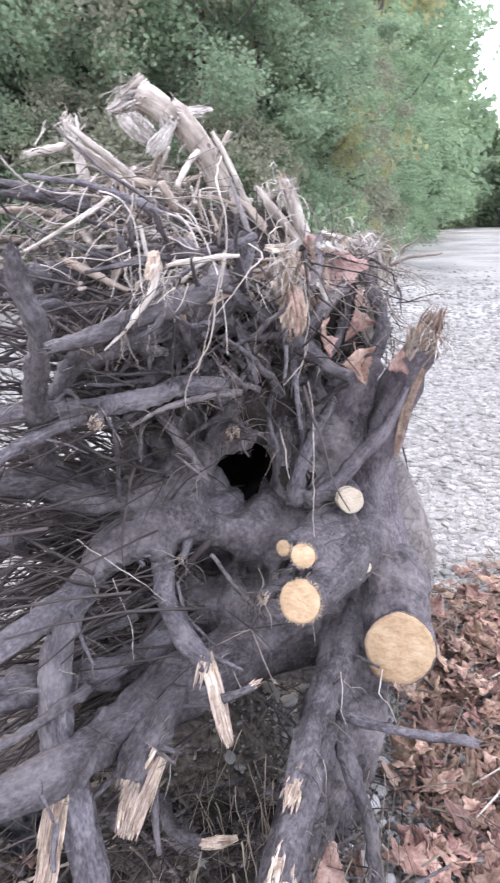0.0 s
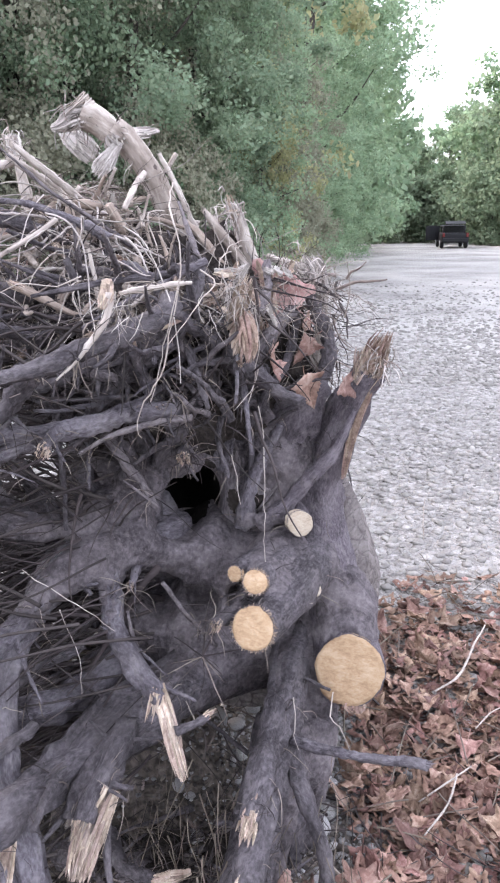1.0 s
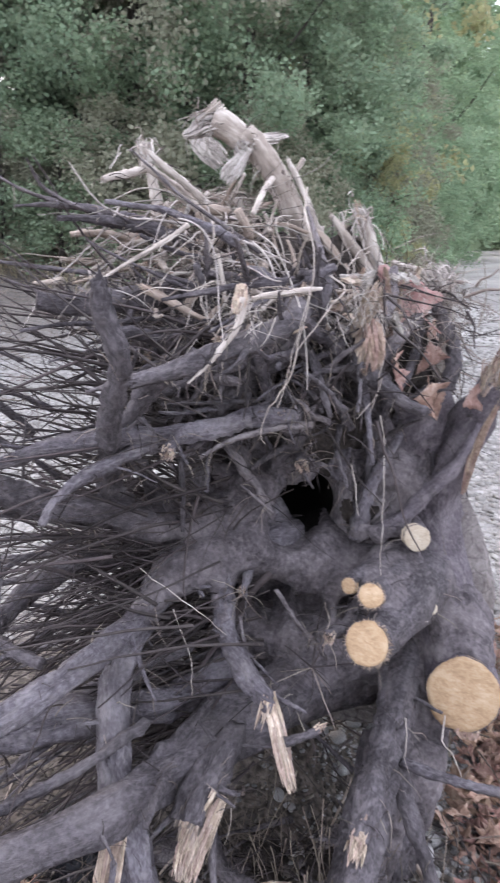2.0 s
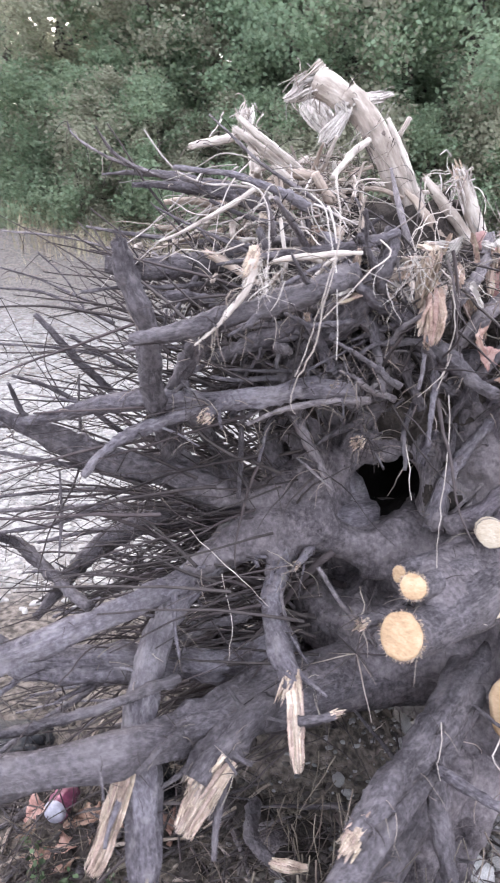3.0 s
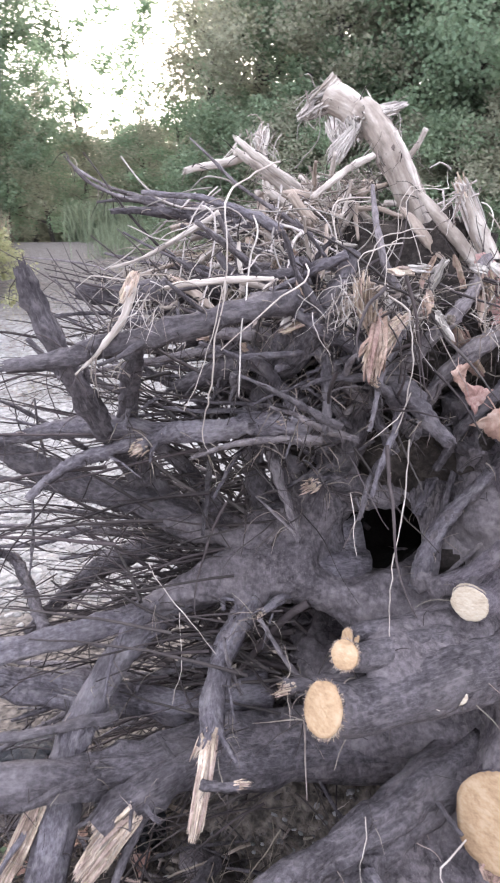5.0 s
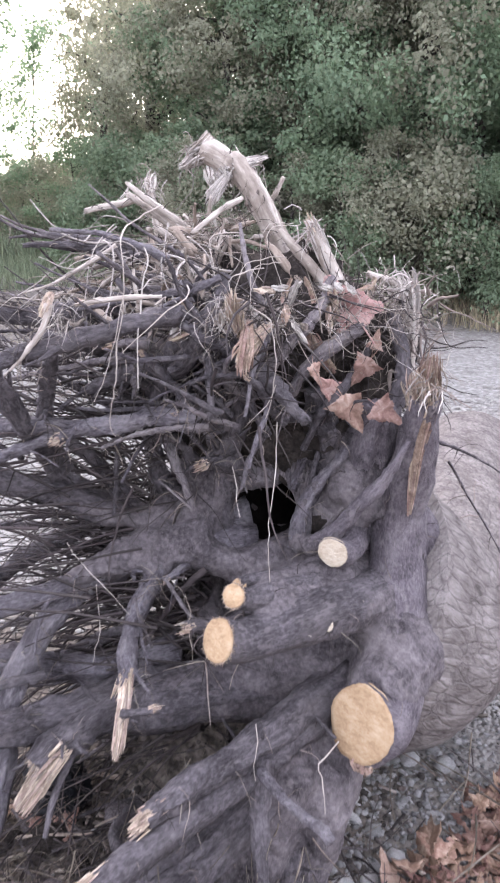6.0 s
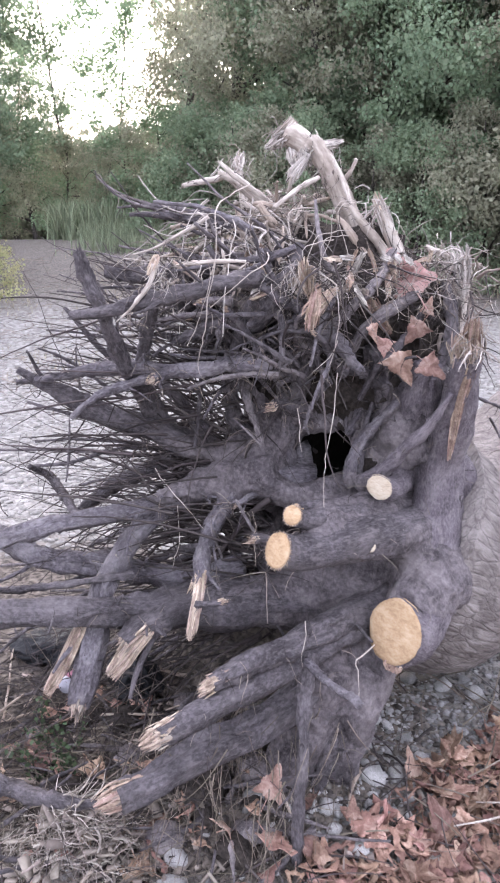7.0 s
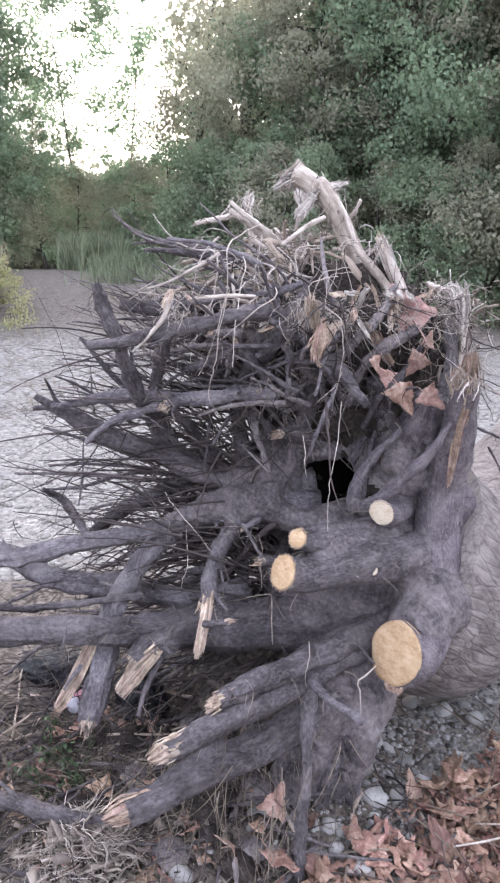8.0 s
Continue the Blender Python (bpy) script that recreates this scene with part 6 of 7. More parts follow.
# ---- dry leaves ----
def leaf_mesh(seed, size, delta=False, mat=None):
    """A curled, lobed plane-tree leaf, or a three-cornered poplar leaf, with a stalk; a thin solid."""
    rng = np.random.default_rng(seed)
    lobes = [(0, 1.0), (58, .9), (-58, .9), (118, .68), (-118, .68)]
    if delta:
        lobes = [(0, 1.15), (122, .85), (-122, .85)]
    n = 44
    rim = []
    for i in range(n):
        a = 360 * i / n - 180
        r = .56 if delta else .64
        for c, s in lobes:
            d = (a - c + 180) % 360 - 180
            r = max(r, s * math.exp(-(d / 33.0) ** 2) * (1 + .07 * math.cos(d * .55)))
        r *= 1 + .06 * math.sin(i * 2.9 + seed)
        rim.append((r * math.sin(math.radians(a)), r * math.cos(math.radians(a))))
    curl, twist, fold = rng.uniform(.08, .35) if delta else rng.uniform(.2, .9), rng.normal(0, .25), rng.uniform(.05, .4)

    def lift(x, y):
        rr = x * x + y * y
        return (curl * rr * .55 + fold * abs(x) * .6 + twist * x * y + .06 * math.sin(5 * x + seed) * math.cos(4 * y) + .2 * noise.noise(Vector((x * 2.2, y * 2.2, seed)))) - .05
    verts, faces = [], []
    for side in (0, 1):
        verts.append((0, 0, lift(0, 0) - .012 * side))
        for s in (.5, 1.0):
            for x, y in rim:
                verts.append((x * s, y * s, lift(x * s, y * s) - .012 * side))
    m = 1 + 2 * n
    for side in (0, 1):
        o = side * m
        for i in range(n):
            j = (i + 1) % n
            tri = (o, o + 1 + i, o + 1 + j)
            quad = (o + 1 + i, o + 1 + n + i, o + 1 + n + j, o + 1 + j)
            faces += [tri, quad] if side == 0 else [tri[::-1], quad[::-1]]
    for i in range(n):
        j = (i + 1) % n
        faces.append((1 + n + i, m + 1 + n + i, m + 1 + n + j, 1 + n + j))
    st = [(0, -.3 - .28 * k, lift(0, -.3) + .02 * k * k, .022) for k in range(4)]
    sv, sf, *_ = tube(st, 5, .2, .0, 1)
    o = len(verts)
    verts += [tuple(q) for q in sv]
    faces += [tuple(i + o for i in f) for f in sf]
    me = bpy.data.meshes.new("dry_leaf")
    me.from_pydata([tuple(c * size for c in v) for v in verts], [], faces)
    me.materials.append(mat or DRY_LEAF)
    me.polygons.foreach_set("use_smooth", [True] * len(me.polygons))
    return me


LEAVES = [leaf_mesh(s, .085) for s in range(7)]
POPLAR_LEAVES = [leaf_mesh(20 + s, .075, True) for s in range(4)]
PINK_LEAVES = [leaf_mesh(30 + s, .078, True, PINK_LEAF) for s in range(4)]


def leaf_density(x, y):
    """Where leaves drifted: a heap in front of and beside the trunk."""
    edge = np.interp(y, [.6, 1.2, 1.66, 2.1, 3.0], [.3, .34, .4, .5, .85])
    wob = .18 * np.sin(x * 5.1 + 1) + .14 * np.cos(x * 2.3 - y * 4)
    a = smooth_step(-.04, .16, x - edge) * smooth_step(3.1, 2.0, y - .25 * (x - .7) + wob) * smooth_step(2.3, 1.2, x + wob) * smooth_step(.3, .9, y + .5 * wob)
    b = .1 * smooth_step(-.9, -.3, x) * smooth_step(1.25, .95, y)
    return np.clip(a + b, 0, 1)


def drop_leaves():
    rng = np.random.default_rng(33)
    n = 0
    while n < 296:
        x, y = rng.uniform(-.7, 1.8), rng.uniform(.7, 3.0)
        if rng.random() > leaf_density(x, y):
            continue
        i = int(rng.integers(11))
        ob = new("dry_leaf", LEAVES[i] if i < 3 else POPLAR_LEAVES[i % 4])
        s = rng.uniform(.42, .92)
        z = float(ground_height(np.array(x), np.array(y))) + .02 + rng.uniform(0, .045)
        ob.matrix_world = pose(x, y, z, rng.normal(0, 32), rng.normal(0, 32), rng.uniform(0, 360)) @ Matrix.Scale(s, 4)
        tagged(ob, "curled dry red-brown leaf on gravel", "leaf", "fallen leaves")
        n += 1
    # the deeper layer of the heap
    V, Fc, base = [], [], 0
    src = [np.array([v.co for v in me.vertices]) for me in LEAVES[:3] + POPLAR_LEAVES]
    tops = [np.array([p.vertices[:] for p in me.polygons if len(p.vertices) == 4]) for me in LEAVES[:3] + POPLAR_LEAVES]
    k = 0
    while k < 1900:
        x, y = rng.uniform(-.1, 2.3), rng.uniform(.6, 3.2)
        if rng.random() > leaf_density(x, y):
            continue
        i = rng.integers(7)
        m = pose(x, y, float(ground_height(np.array(x), np.array(y))) + .012 + rng.uniform(0, .03), rng.normal(0, 18), rng.normal(0, 18), rng.uniform(0, 360)) @ Matrix.Scale(rng.uniform(.35, .85), 4)
        mm = np.array(m)
        V.append(src[i] @ mm[:3, :3].T + mm[:3, 3])
        Fc.append(tops[i] + base)
        base += len(src[i])
        k += 1
    tagged(big_mesh("leaf_litter", np.vstack(V), np.vstack(Fc), LITTER), "matted red-brown fallen leaves lying on the gravel", "leaves", kind="stuff")


drop_leaves()


# ---- trees ----
def leaf_cloud(rng, centers, radii, per, size, flat=.8):
    """Small folded leaves in clumps, as arrays of two-triangle blades."""
    n = len(centers) * per
    c = np.repeat(centers, per, 0)
    r = np.repeat(radii, per)[:, None]
    d = rng.normal(0, 1, (n, 3))
    d /= np.linalg.norm(d, axis=1)[:, None]
    d *= rng.uniform(0, 1, (n, 1)) ** .5
    d[:, 2] *= flat
    p = c + d * r
    a = rng.normal(0, 1, (n, 3))
    a[:, 2] -= .5
    a /= np.linalg.norm(a, axis=1)[:, None]
    b = np.cross(a, rng.normal(0, 1, (n, 3)))
    b /= np.linalg.norm(b, axis=1)[:, None] + 1e-9
    s = (size * rng.uniform(.6, 1.3, n))[:, None]
    nn = np.cross(a, b)
    V = np.stack([p, p + a * s * .5 + b * s * .36 + nn * s * .1, p + a * s, p + a * s * .5 - b * s * .36 + nn * s * .1], 1).reshape(-1, 3)
    Q = (np.arange(n)[:, None] * 4 + np.arange(4)[None]).astype(np.int64)
    return V, Q


def make_tree(seed, height, spread, low, mat, clumps=150, per=80, leaf=.11, clump=.55, trunk_r=.14):
    """A broad-leaved tree: tapered trunk, limbs, and a crown of many leaves in uneven clumps. low: where the crown starts."""
    rng = np.random.default_rng(seed)
    tree = empty("tree")
    lean = rng.normal(0, .06, 2) * height
    pts = [(0, 0, -.3, trunk_r * 1.3), (lean[0] * .1, lean[1] * .1, height * .2, trunk_r), (lean[0] * .5, lean[1] * .5, height * .55, trunk_r * .6), (lean[0], lean[1], height * .93, trunk_r * .12)]
    v, f, *_ = tube(pts, 8, .4, .1, seed)
    mesh_object("trunk", v, f, TREE_BARK, tree)
    tips = []
    for k in range(9):
        h = height * rng.uniform(max(.12, low * .8), .8)
        a = rng.uniform(0, 6.28)
        q = np.interp(h / height, [0, .2, .55, .93], [0, .1, .5, 1])
        b = np.array((lean[0] * q, lean[1] * q, h))
        ln = spread * rng.uniform(.6, 1.0) * (1.15 - .6 * h / height)
        e = b + np.array((math.cos(a) * ln, math.sin(a) * ln, ln * rng.uniform(.3, .9)))
        mid = (b + e) / 2 + rng.normal(0, .12, 3) * ln
        r = trunk_r * (.5 - .3 * h / height)
        v, f, *_ = tube([(*b, r), (*mid, r * .6), (*e, r * .15)], 6, .35, .1, seed + k)
        mesh_object("limb", v, f, TREE_BARK, tree)
        tips += [mid, e, (mid + e) / 2]
    cs = []
    while len(cs) < clumps:
        z = rng.uniform(low, 1.0)
        prof = math.sin(math.pi * min(1, max(0.04, (z - low + .12) / (1.12 - low)) ** .75)) ** .6
        a = rng.uniform(0, 6.28)
        rr = spread * prof * (1 + .28 * math.sin(2 * a + seed) + .2 * math.sin(5 * a + z * 9)) * rng.uniform(.25, 1) ** .45
        p = np.array((math.cos(a) * rr + lean[0] * z, math.sin(a) * rr + lean[1] * z, z * height))
        if noise.noise(Vector(p * .62) + Vector((seed * 3.1, 0, 0))) < -.08:
            continue
        cs.append(p)
    cs = np.array(cs + tips)
    V, Q = leaf_cloud(rng, cs, clump * rng.uniform(.5, 1.25, len(cs)), per, leaf)
    big_mesh("crown", V, Q, mat, tree)
    return tree


def at_ground(x, y, s=1.0, turn=0.0, sz=None):
    return pose(x, y, float(ground_height(np.array(x), np.array(y))), 0, 0, turn) @ Matrix.Diagonal((s, s, sz or s, 1))


def place_trees():
    kinds = [
        (make_tree(1, 9.5, 2.6, .08, FOLIAGE[0], 190, 230, .085, .5), "dense dark green broad-leaved tree at the clearing's edge"),
        (make_tree(2, 8.0, 2.4, .06, FOLIAGE[1], 180, 220, .08, .48), "dense olive green tree reaching down to the bank"),
        (make_tree(3, 11.0, 2.5, .15, FOLIAGE[2], 180, 220, .085, .5), "tall grey-green cottonwood with loose crown"),
        (make_tree(4, 4.2, 1.7, .02, FOLIAGE[1], 110, 120, .08, .5, .07), "rounded olive shrub growing on the bank"),
        (make_tree(5, 3.4, 1.5, .02, FOLIAGE[2], 90, 120, .08, .46, .06), "grey-green willow shrub on the bank"),
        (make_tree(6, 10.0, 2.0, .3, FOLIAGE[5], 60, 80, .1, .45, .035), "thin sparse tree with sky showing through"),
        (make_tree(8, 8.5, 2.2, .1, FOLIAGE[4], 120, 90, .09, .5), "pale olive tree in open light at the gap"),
        (make_tree(7, 9.0, 2.3, .12, FOLIAGE[3], 130, 85, .13, .55), "yellowing green tree behind the others"),
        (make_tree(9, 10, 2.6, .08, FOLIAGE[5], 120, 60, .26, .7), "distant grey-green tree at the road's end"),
        (make_tree(10, 9, 2.6, .06, FOLIAGE[2], 120, 60, .26, .7), "distant olive tree at the road's end"),
        (make_tree(11, 4, 1.9, .02, FOLIAGE[2], 70, 60, .2, .6, .07), "distant olive shrub at the road's end"),
        (make_tree(12, 1.0, .75, .02, FOLIAGE[3], 70, 40, .05, .16, .015), "small yellow-green bush at the edge of the gravel"),
        (make_tree(13, 4.0, 1.8, .02, FOLIAGE[5], 110, 120, .075, .5, .06), "grey-green shrub at the sky gap, haze put into its leaf colour"),
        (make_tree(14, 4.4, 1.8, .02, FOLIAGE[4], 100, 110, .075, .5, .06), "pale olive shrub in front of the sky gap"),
        (make_tree(15, 10.0, 2.5, .08, FOLIAGE[5], 190, 150, .085, .42), "grey-green tree along the dusty road, haze put into its leaf colour"),
    ]
    rng = np.random.default_rng(77)
    used = [False] * len(kinds)

    def put(k, x, y, s=1.0):
        src, label = kinds[k]
        m = at_ground(x, y, s * rng.uniform(.92, 1.08), rng.uniform(0, 360), s * rng.uniform(.9, 1.1))
        if used[k]:
            ob = copy_thing(src, m)
            ob.matrix_basis = m
        else:
            ob = src
            ob.matrix_basis = m
            used[k] = True
        tagged(ob, label, "shrub" if k in (3, 4, 10, 11, 12, 13) else "tree", "shrubs on the bank" if k in (3, 4, 10, 11, 12, 13) else "trees round the clearing")

    # yaw from straight ahead (left positive), distance, kind, size
    for yaw, d, k, s in TREES:
        a = radians(yaw)
        put(k, -math.sin(a) * d, math.cos(a) * d, s)


TREES = [
    # edge of the wood behind the stump, with a gap of sky
    (53.5, 20, 5, .9), (47.5, 22, 5, 1.1), (44, 24, 5, 1.0), (56, 17.5, 12, .8), (53, 18, 13, .7), (50, 18.5, 12, .75), (47.5, 19, 13, .62), (45, 19, 12, .72), (42.5, 19, 13, .7), (40, 19.5, 12, .8), (47, 28, 6, .55), (43, 27, 6, .5), (52, 27, 2, .6), (56.5, 19, 2, .95), (59, 18, 0, 1.0), (63, 17, 0, 1.0),
    (38.5, 19, 6, .9), (35, 18, 6, 1.0), (31.5, 17.5, 2, .9), (28, 16, 1, .95), (24.5, 16.5, 2, 1.0), (21, 16, 1, 1.0), (17.5, 15.5, 0, 1.0), (13.5, 15.5, 0, 1.0), (9.5, 15.2, 1, 1.05), (5.5, 15, 0, 1.0), (1.5, 15.5, 2, .9), (-2, 16.5, 14, .85),
    (37, 16, 4, .8), (33, 14.5, 4, .75), (30, 14.4, 3, .7), (27, 14, 4, .75), (23, 14.2, 3, .65), (19, 13.6, 4, .8), (14, 13.6, 3, .75), (8, 13.4, 4, .8), (3, 13.8, 3, .8), (-1, 15, 4, .8),
    (30, 22, 6, 1.25), (21, 21, 2, 1.35), (12, 20.5, 6, 1.4), (4, 20.5, 2, 1.3), (-1, 22, 7, 1.4), (-4.3, 17.5, 7, .52),
    (53.5, 12.2, 11, 1.0), (56, 12.6, 11, .8),
    # along the road
    (-4.5, 20, 1, .85), (-6, 24, 14, .95), (-7.2, 30, 14, 1.15), (-8.3, 33, 14, 1.05), (-9.3, 38, 14, 1.0), (-8.6, 37, 8, 1.4), (-10, 44, 8, 1.45), (-11.6, 52, 8, 1.2), (-5.5, 19, 3, .8), (-7, 25, 12, .9), (-8.2, 31, 12, 1.0), (-9.5, 40, 10, 1.3), (-6.5, 30, 14, 1.5),
    # far end of the road
    (-12.5, 68, 9, 1.1), (-14, 74, 8, 1.15), (-16, 76, 9, 1.1), (-18, 74, 8, 1.1), (-20, 70, 9, 1.3), (-22, 66, 8, 1.5), (-24, 62, 9, 1.5), (-26, 58, 7, 1.5), (-28.5, 54, 8, 1.4),
    (-11.5, 60, 10, 1.4), (-13.5, 64, 10, 1.5), (-15.5, 66, 10, 1.4), (-17.5, 66, 10, 1.5), (-19.5, 64, 10, 1.4), (-21.5, 60, 10, 1.5), (-23.5, 57, 10, 1.4), (-26, 54, 10, 1.5),
]
place_trees()


def far_woods():
    """The closed wood behind the first trees, far too many trunks to count."""
    rng = np.random.default_rng(91)
    n = 1500
    yaw = np.radians(rng.uniform(-34, 66, n))
    right = np.degrees(yaw) < -9
    gap = (np.degrees(yaw) > 39) & (np.degrees(yaw) < 55)
    d = np.where(right, rng.uniform(78, 92, n), np.where(gap, rng.uniform(30, 36, n), rng.uniform(25, 31, n) + np.clip(-np.degrees(yaw), 0, 9) * 4.5))
    x, y = -np.sin(yaw) * d, np.cos(yaw) * d
    z = ground_height(x, y) + rng.uniform(0, 1, n) ** 1.2 * np.where(right, 9, np.where(gap, 3.6, 9.5))
    V, Q = leaf_cloud(rng, np.stack([x, y, z], -1), rng.uniform(.8, 1.5, n) * d / 26, 80, .3)
    tagged(big_mesh("far_woods", V, Q, FOLIAGE[1]), "hazy olive wood behind the clearing", "woods", kind="stuff")


far_woods()


# ---- litter, stones and weeds round the stump ----
def caught_leaves():
    """Large dry leaves caught among the upper roots."""
    for k, (x, y, z, rx, ry, rz, s) in enumerate((
            (.238, 1.86, 1.530, 66, -40, 14, 1.3), (.165, 1.85, 1.42, 80, 40, -15, .5), (.296, 1.80, 1.398, 72, 215, 24, .64),
            (.285, 1.715, 1.312, 66, 158, 10, .82), (.382, 1.69, 1.315, 74, 128, 36, .66), (.195, 1.72, 1.40, 85, 160, 62, .42), (.215, 1.76, 1.35, 84, -50, 52, .5), (.30, 1.86, 1.45, 82, 20, 40, .4))):
        ob = new("caught_leaf", PINK_LEAVES[k % 4])
        ob.matrix_world = pose(x, y, z, rx, ry, rz) @ Matrix.Scale(s, 4)
        tagged(ob, "large dry pinkish-brown leaf caught among the roots", "leaf", "leaves caught in roots")


caught_leaves()


def single_leaves():
    """Pinkish leaves that stand against the lowest root and the trunk."""
    for k, (x, y, z, rx, ry, rz, s) in enumerate(((.179, 1.203, .2, 58, 12, 8, .75), (.124, 1.083, .12, 50, 200, -10, .9), (.62, 1.9, .1, 60, 190, 20, .8), (.40, 1.66, .05, 40, 20, 60, .7))):
        ob = new("dry_leaf", PINK_LEAVES[k])
        ob.matrix_world = pose(x, y, z, rx, ry, rz) @ Matrix.Scale(s, 4)
        tagged(ob, "pinkish dry leaf leaning against the roots", "leaf", "fallen leaves")


single_leaves()


def stones():
    """Grey stones that lie singly under the trunk and by the leaves."""
    rng = np.random.default_rng(5)
    shapes = []
    for k in range(6):
        v, f = ico(2)
        ax = (1, rng.uniform(.65, .95), rng.uniform(.45, .7))
        me = bpy.data.meshes.new("stone")
        me.from_pydata([tuple((1 + .24 * noise.noise(Vector(q) * 1.3 + Vector((k * 5, 0, 0)))) * q[i] * ax[i] for i in range(3)) for q in v], [], [tuple(q) for q in f])
        me.polygons.foreach_set("use_smooth", [True] * len(me.polygons))
        me.materials.append(STONE)
        shapes.append(me)
    for k in range(120):
        x, y = rng.normal(.3, .3), rng.normal(1.65, .42)
        r = math.exp(rng.uniform(math.log(.012), math.log(.048)))
        ob = new("stone", shapes[k % 6])
        ob.matrix_world = pose(x, y, float(ground_height(np.array(x), np.array(y))) + r * .12, rng.normal(0, 14), rng.normal(0, 14), rng.uniform(0, 360)) @ Matrix.Scale(r, 4)
        tagged(ob, "smooth grey river stone on dark soil", "stone", "stones by the trunk")


stones()


def forest_debris():
    """Crumbs of soil, dark grit, straw and broken twigs under the roots."""
    rng = np.random.default_rng(15)
    n = 4200
    x, y = rng.normal(-.1, .55, n), rng.normal(1.15, .5, n)
    V, Fc = scatter_pebbles(rng, x, y, np.exp(rng.uniform(np.log(.004), np.log(.017), n)), 1, .3)
    tagged(big_mesh("soil_grit", V, Fc, GRIT, None, "", True), "dark crumbs of soil and grit under the roots", "soil", kind="stuff")
    n = 3400
    x, y = rng.normal(.38, .3, n), rng.normal(1.85, .42, n)
    V, Fc = scatter_pebbles(rng, x, y, np.exp(rng.uniform(np.log(.003), np.log(.014), n)), 1, .3)
    tagged(big_mesh("dark_gravel", V, Fc, DARK_GRAVEL, None, "", True), "dark damp small gravel beside the trunk", "gravel", kind="stuff")
    chips = []
    for k in range(280):
        x, y = rng.normal(-.2, .5), rng.normal(1.1, .4)
        m = np.array(pose(x, y, float(ground_height(np.array(x), np.array(y))) + rng.uniform(.005, .03), rng.normal(0, 25), rng.normal(0, 25), rng.uniform(0, 360)))
        a, b2, t = rng.uniform(.008, .035), rng.uniform(.003, .01), rng.uniform(.0015, .004)
        q = np.array([(-a, -b2, -t), (a * .8, -b2 * .7, -t), (a, b2, -t), (-a * .9, b2 * .8, -t), (-a, -b2, t), (a * .8, -b2 * .7, t), (a, b2, t), (-a * .9, b2 * .8, t)])
        chips.append(q @ m[:3, :3].T + m[:3, 3])
    for k in range(90):
        # bark and wood flakes on the heap under the lowest root
        x, y = rng.normal(-.24, .16), rng.normal(.86, .1)
        lift = .17 * math.exp(-((x + .24) / .15) ** 2 - ((y - .85) / .1) ** 2)
        m = np.array(pose(x, y, float(ground_height(np.array(x), np.array(y))) + lift * rng.uniform(.5, 1) + .01, rng.normal(0, 28), rng.normal(0, 28), rng.uniform(0, 360)))
        a, b2, t = rng.uniform(.012, .05), rng.uniform(.004, .017), rng.uniform(.001, .004)
        q = np.array([(-a, -b2, -t), (a * .8, -b2 * .7, -t), (a, b2, -t), (-a * .9, b2 * .8, -t), (-a, -b2, t), (a * .8, -b2 * .7, t), (a, b2, t), (-a * .9, b2 * .8, t)])
        chips.append(q @ m[:3, :3].T + m[:3, 3])
    hexa = np.array([(3, 2, 1, 0), (4, 5, 6, 7), (0, 1, 5, 4), (1, 2, 6, 5), (2, 3, 7, 6), (3, 0, 4, 7)])
    tagged(big_mesh("bark_chips", np.vstack(chips), np.vstack([hexa + 8 * i for i in range(len(chips))]), ROOTLET_TAN), "broken bark chips on the dark soil", "bark", kind="stuff")
    straw, sticks = [], []
    for k in range(300):
        x, y = rng.normal(-.15, .5), rng.normal(1.05, .4)
        z = float(ground_height(np.array(x), np.array(y))) + rng.uniform(.0, .05)
        straw.append(wander(rng, (x, y, z), (rng.normal(), rng.normal(), rng.normal(.15, .25)), rng.uniform(.04, .22), .0015, .0007, .35, .5, 7))
    for k in range(420):
        x, y = rng.normal(-.1, .55), rng.normal(1.2, .45)
        z = float(ground_height(np.array(x), np.array(y))) + rng.uniform(.0, .06)
        sticks.append(wander(rng, (x, y, z), (rng.normal(), rng.normal(), rng.normal(.1, .3)), rng.uniform(.05, .3), rng.uniform(.0015, .005), .001, .25, .3, 7))
    for k in range(90):
        x, y = rng.uniform(.35, 1.6), rng.uniform(1.0, 3.0)
        straw.append(wander(rng, (x, y, float(ground_height(np.array(x), np.array(y))) + .07), (rng.normal(), rng.normal(), rng.normal(0, .12)), rng.uniform(.1, .4), .003, .0015, .22, .3, 9))
    for k in range(700):
        x, y = rng.uniform(-1.1, .1), rng.uniform(.75, 1.5)
        z = float(ground_height(np.array(x), np.array(y))) + rng.uniform(.0, .08)
        (straw if k % 3 and y < 1.15 else sticks).append(wander(rng, (x, y, z), (rng.normal(), rng.normal(), rng.normal(.2, .5)), rng.uniform(.04, .2), rng.uniform(.0008, .0026), .0007, .5, .5, 8))
    for k in range(260):
        x, y = rng.uniform(-1.35, -.5), rng.uniform(1.15, 1.8)
        z = float(ground_height(np.array(x), np.array(y))) + rng.uniform(.0, .07)
        sticks.append(wander(rng, (x, y, z), (rng.normal(), rng.normal(), rng.normal(.15, .35)), rng.uniform(.08, .32), rng.uniform(.001, .0045), .001, .45, .4, 9))
    # dead stems that stand up between the torn roots
    for k in range(260):
        x, y = rng.uniform(-1.0, -.15), rng.uniform(.9, 1.55)
        z = float(ground_height(np.array(x), np.array(y)))
        r = rng.uniform(.0007, .002)
        (straw if k % 2 else sticks).append(wander(rng, (x, y, z), (rng.normal(0, .6), rng.normal(-.1, .6), 1), rng.uniform(.08, .3), r, r * .5, .55, 1.2, 10))
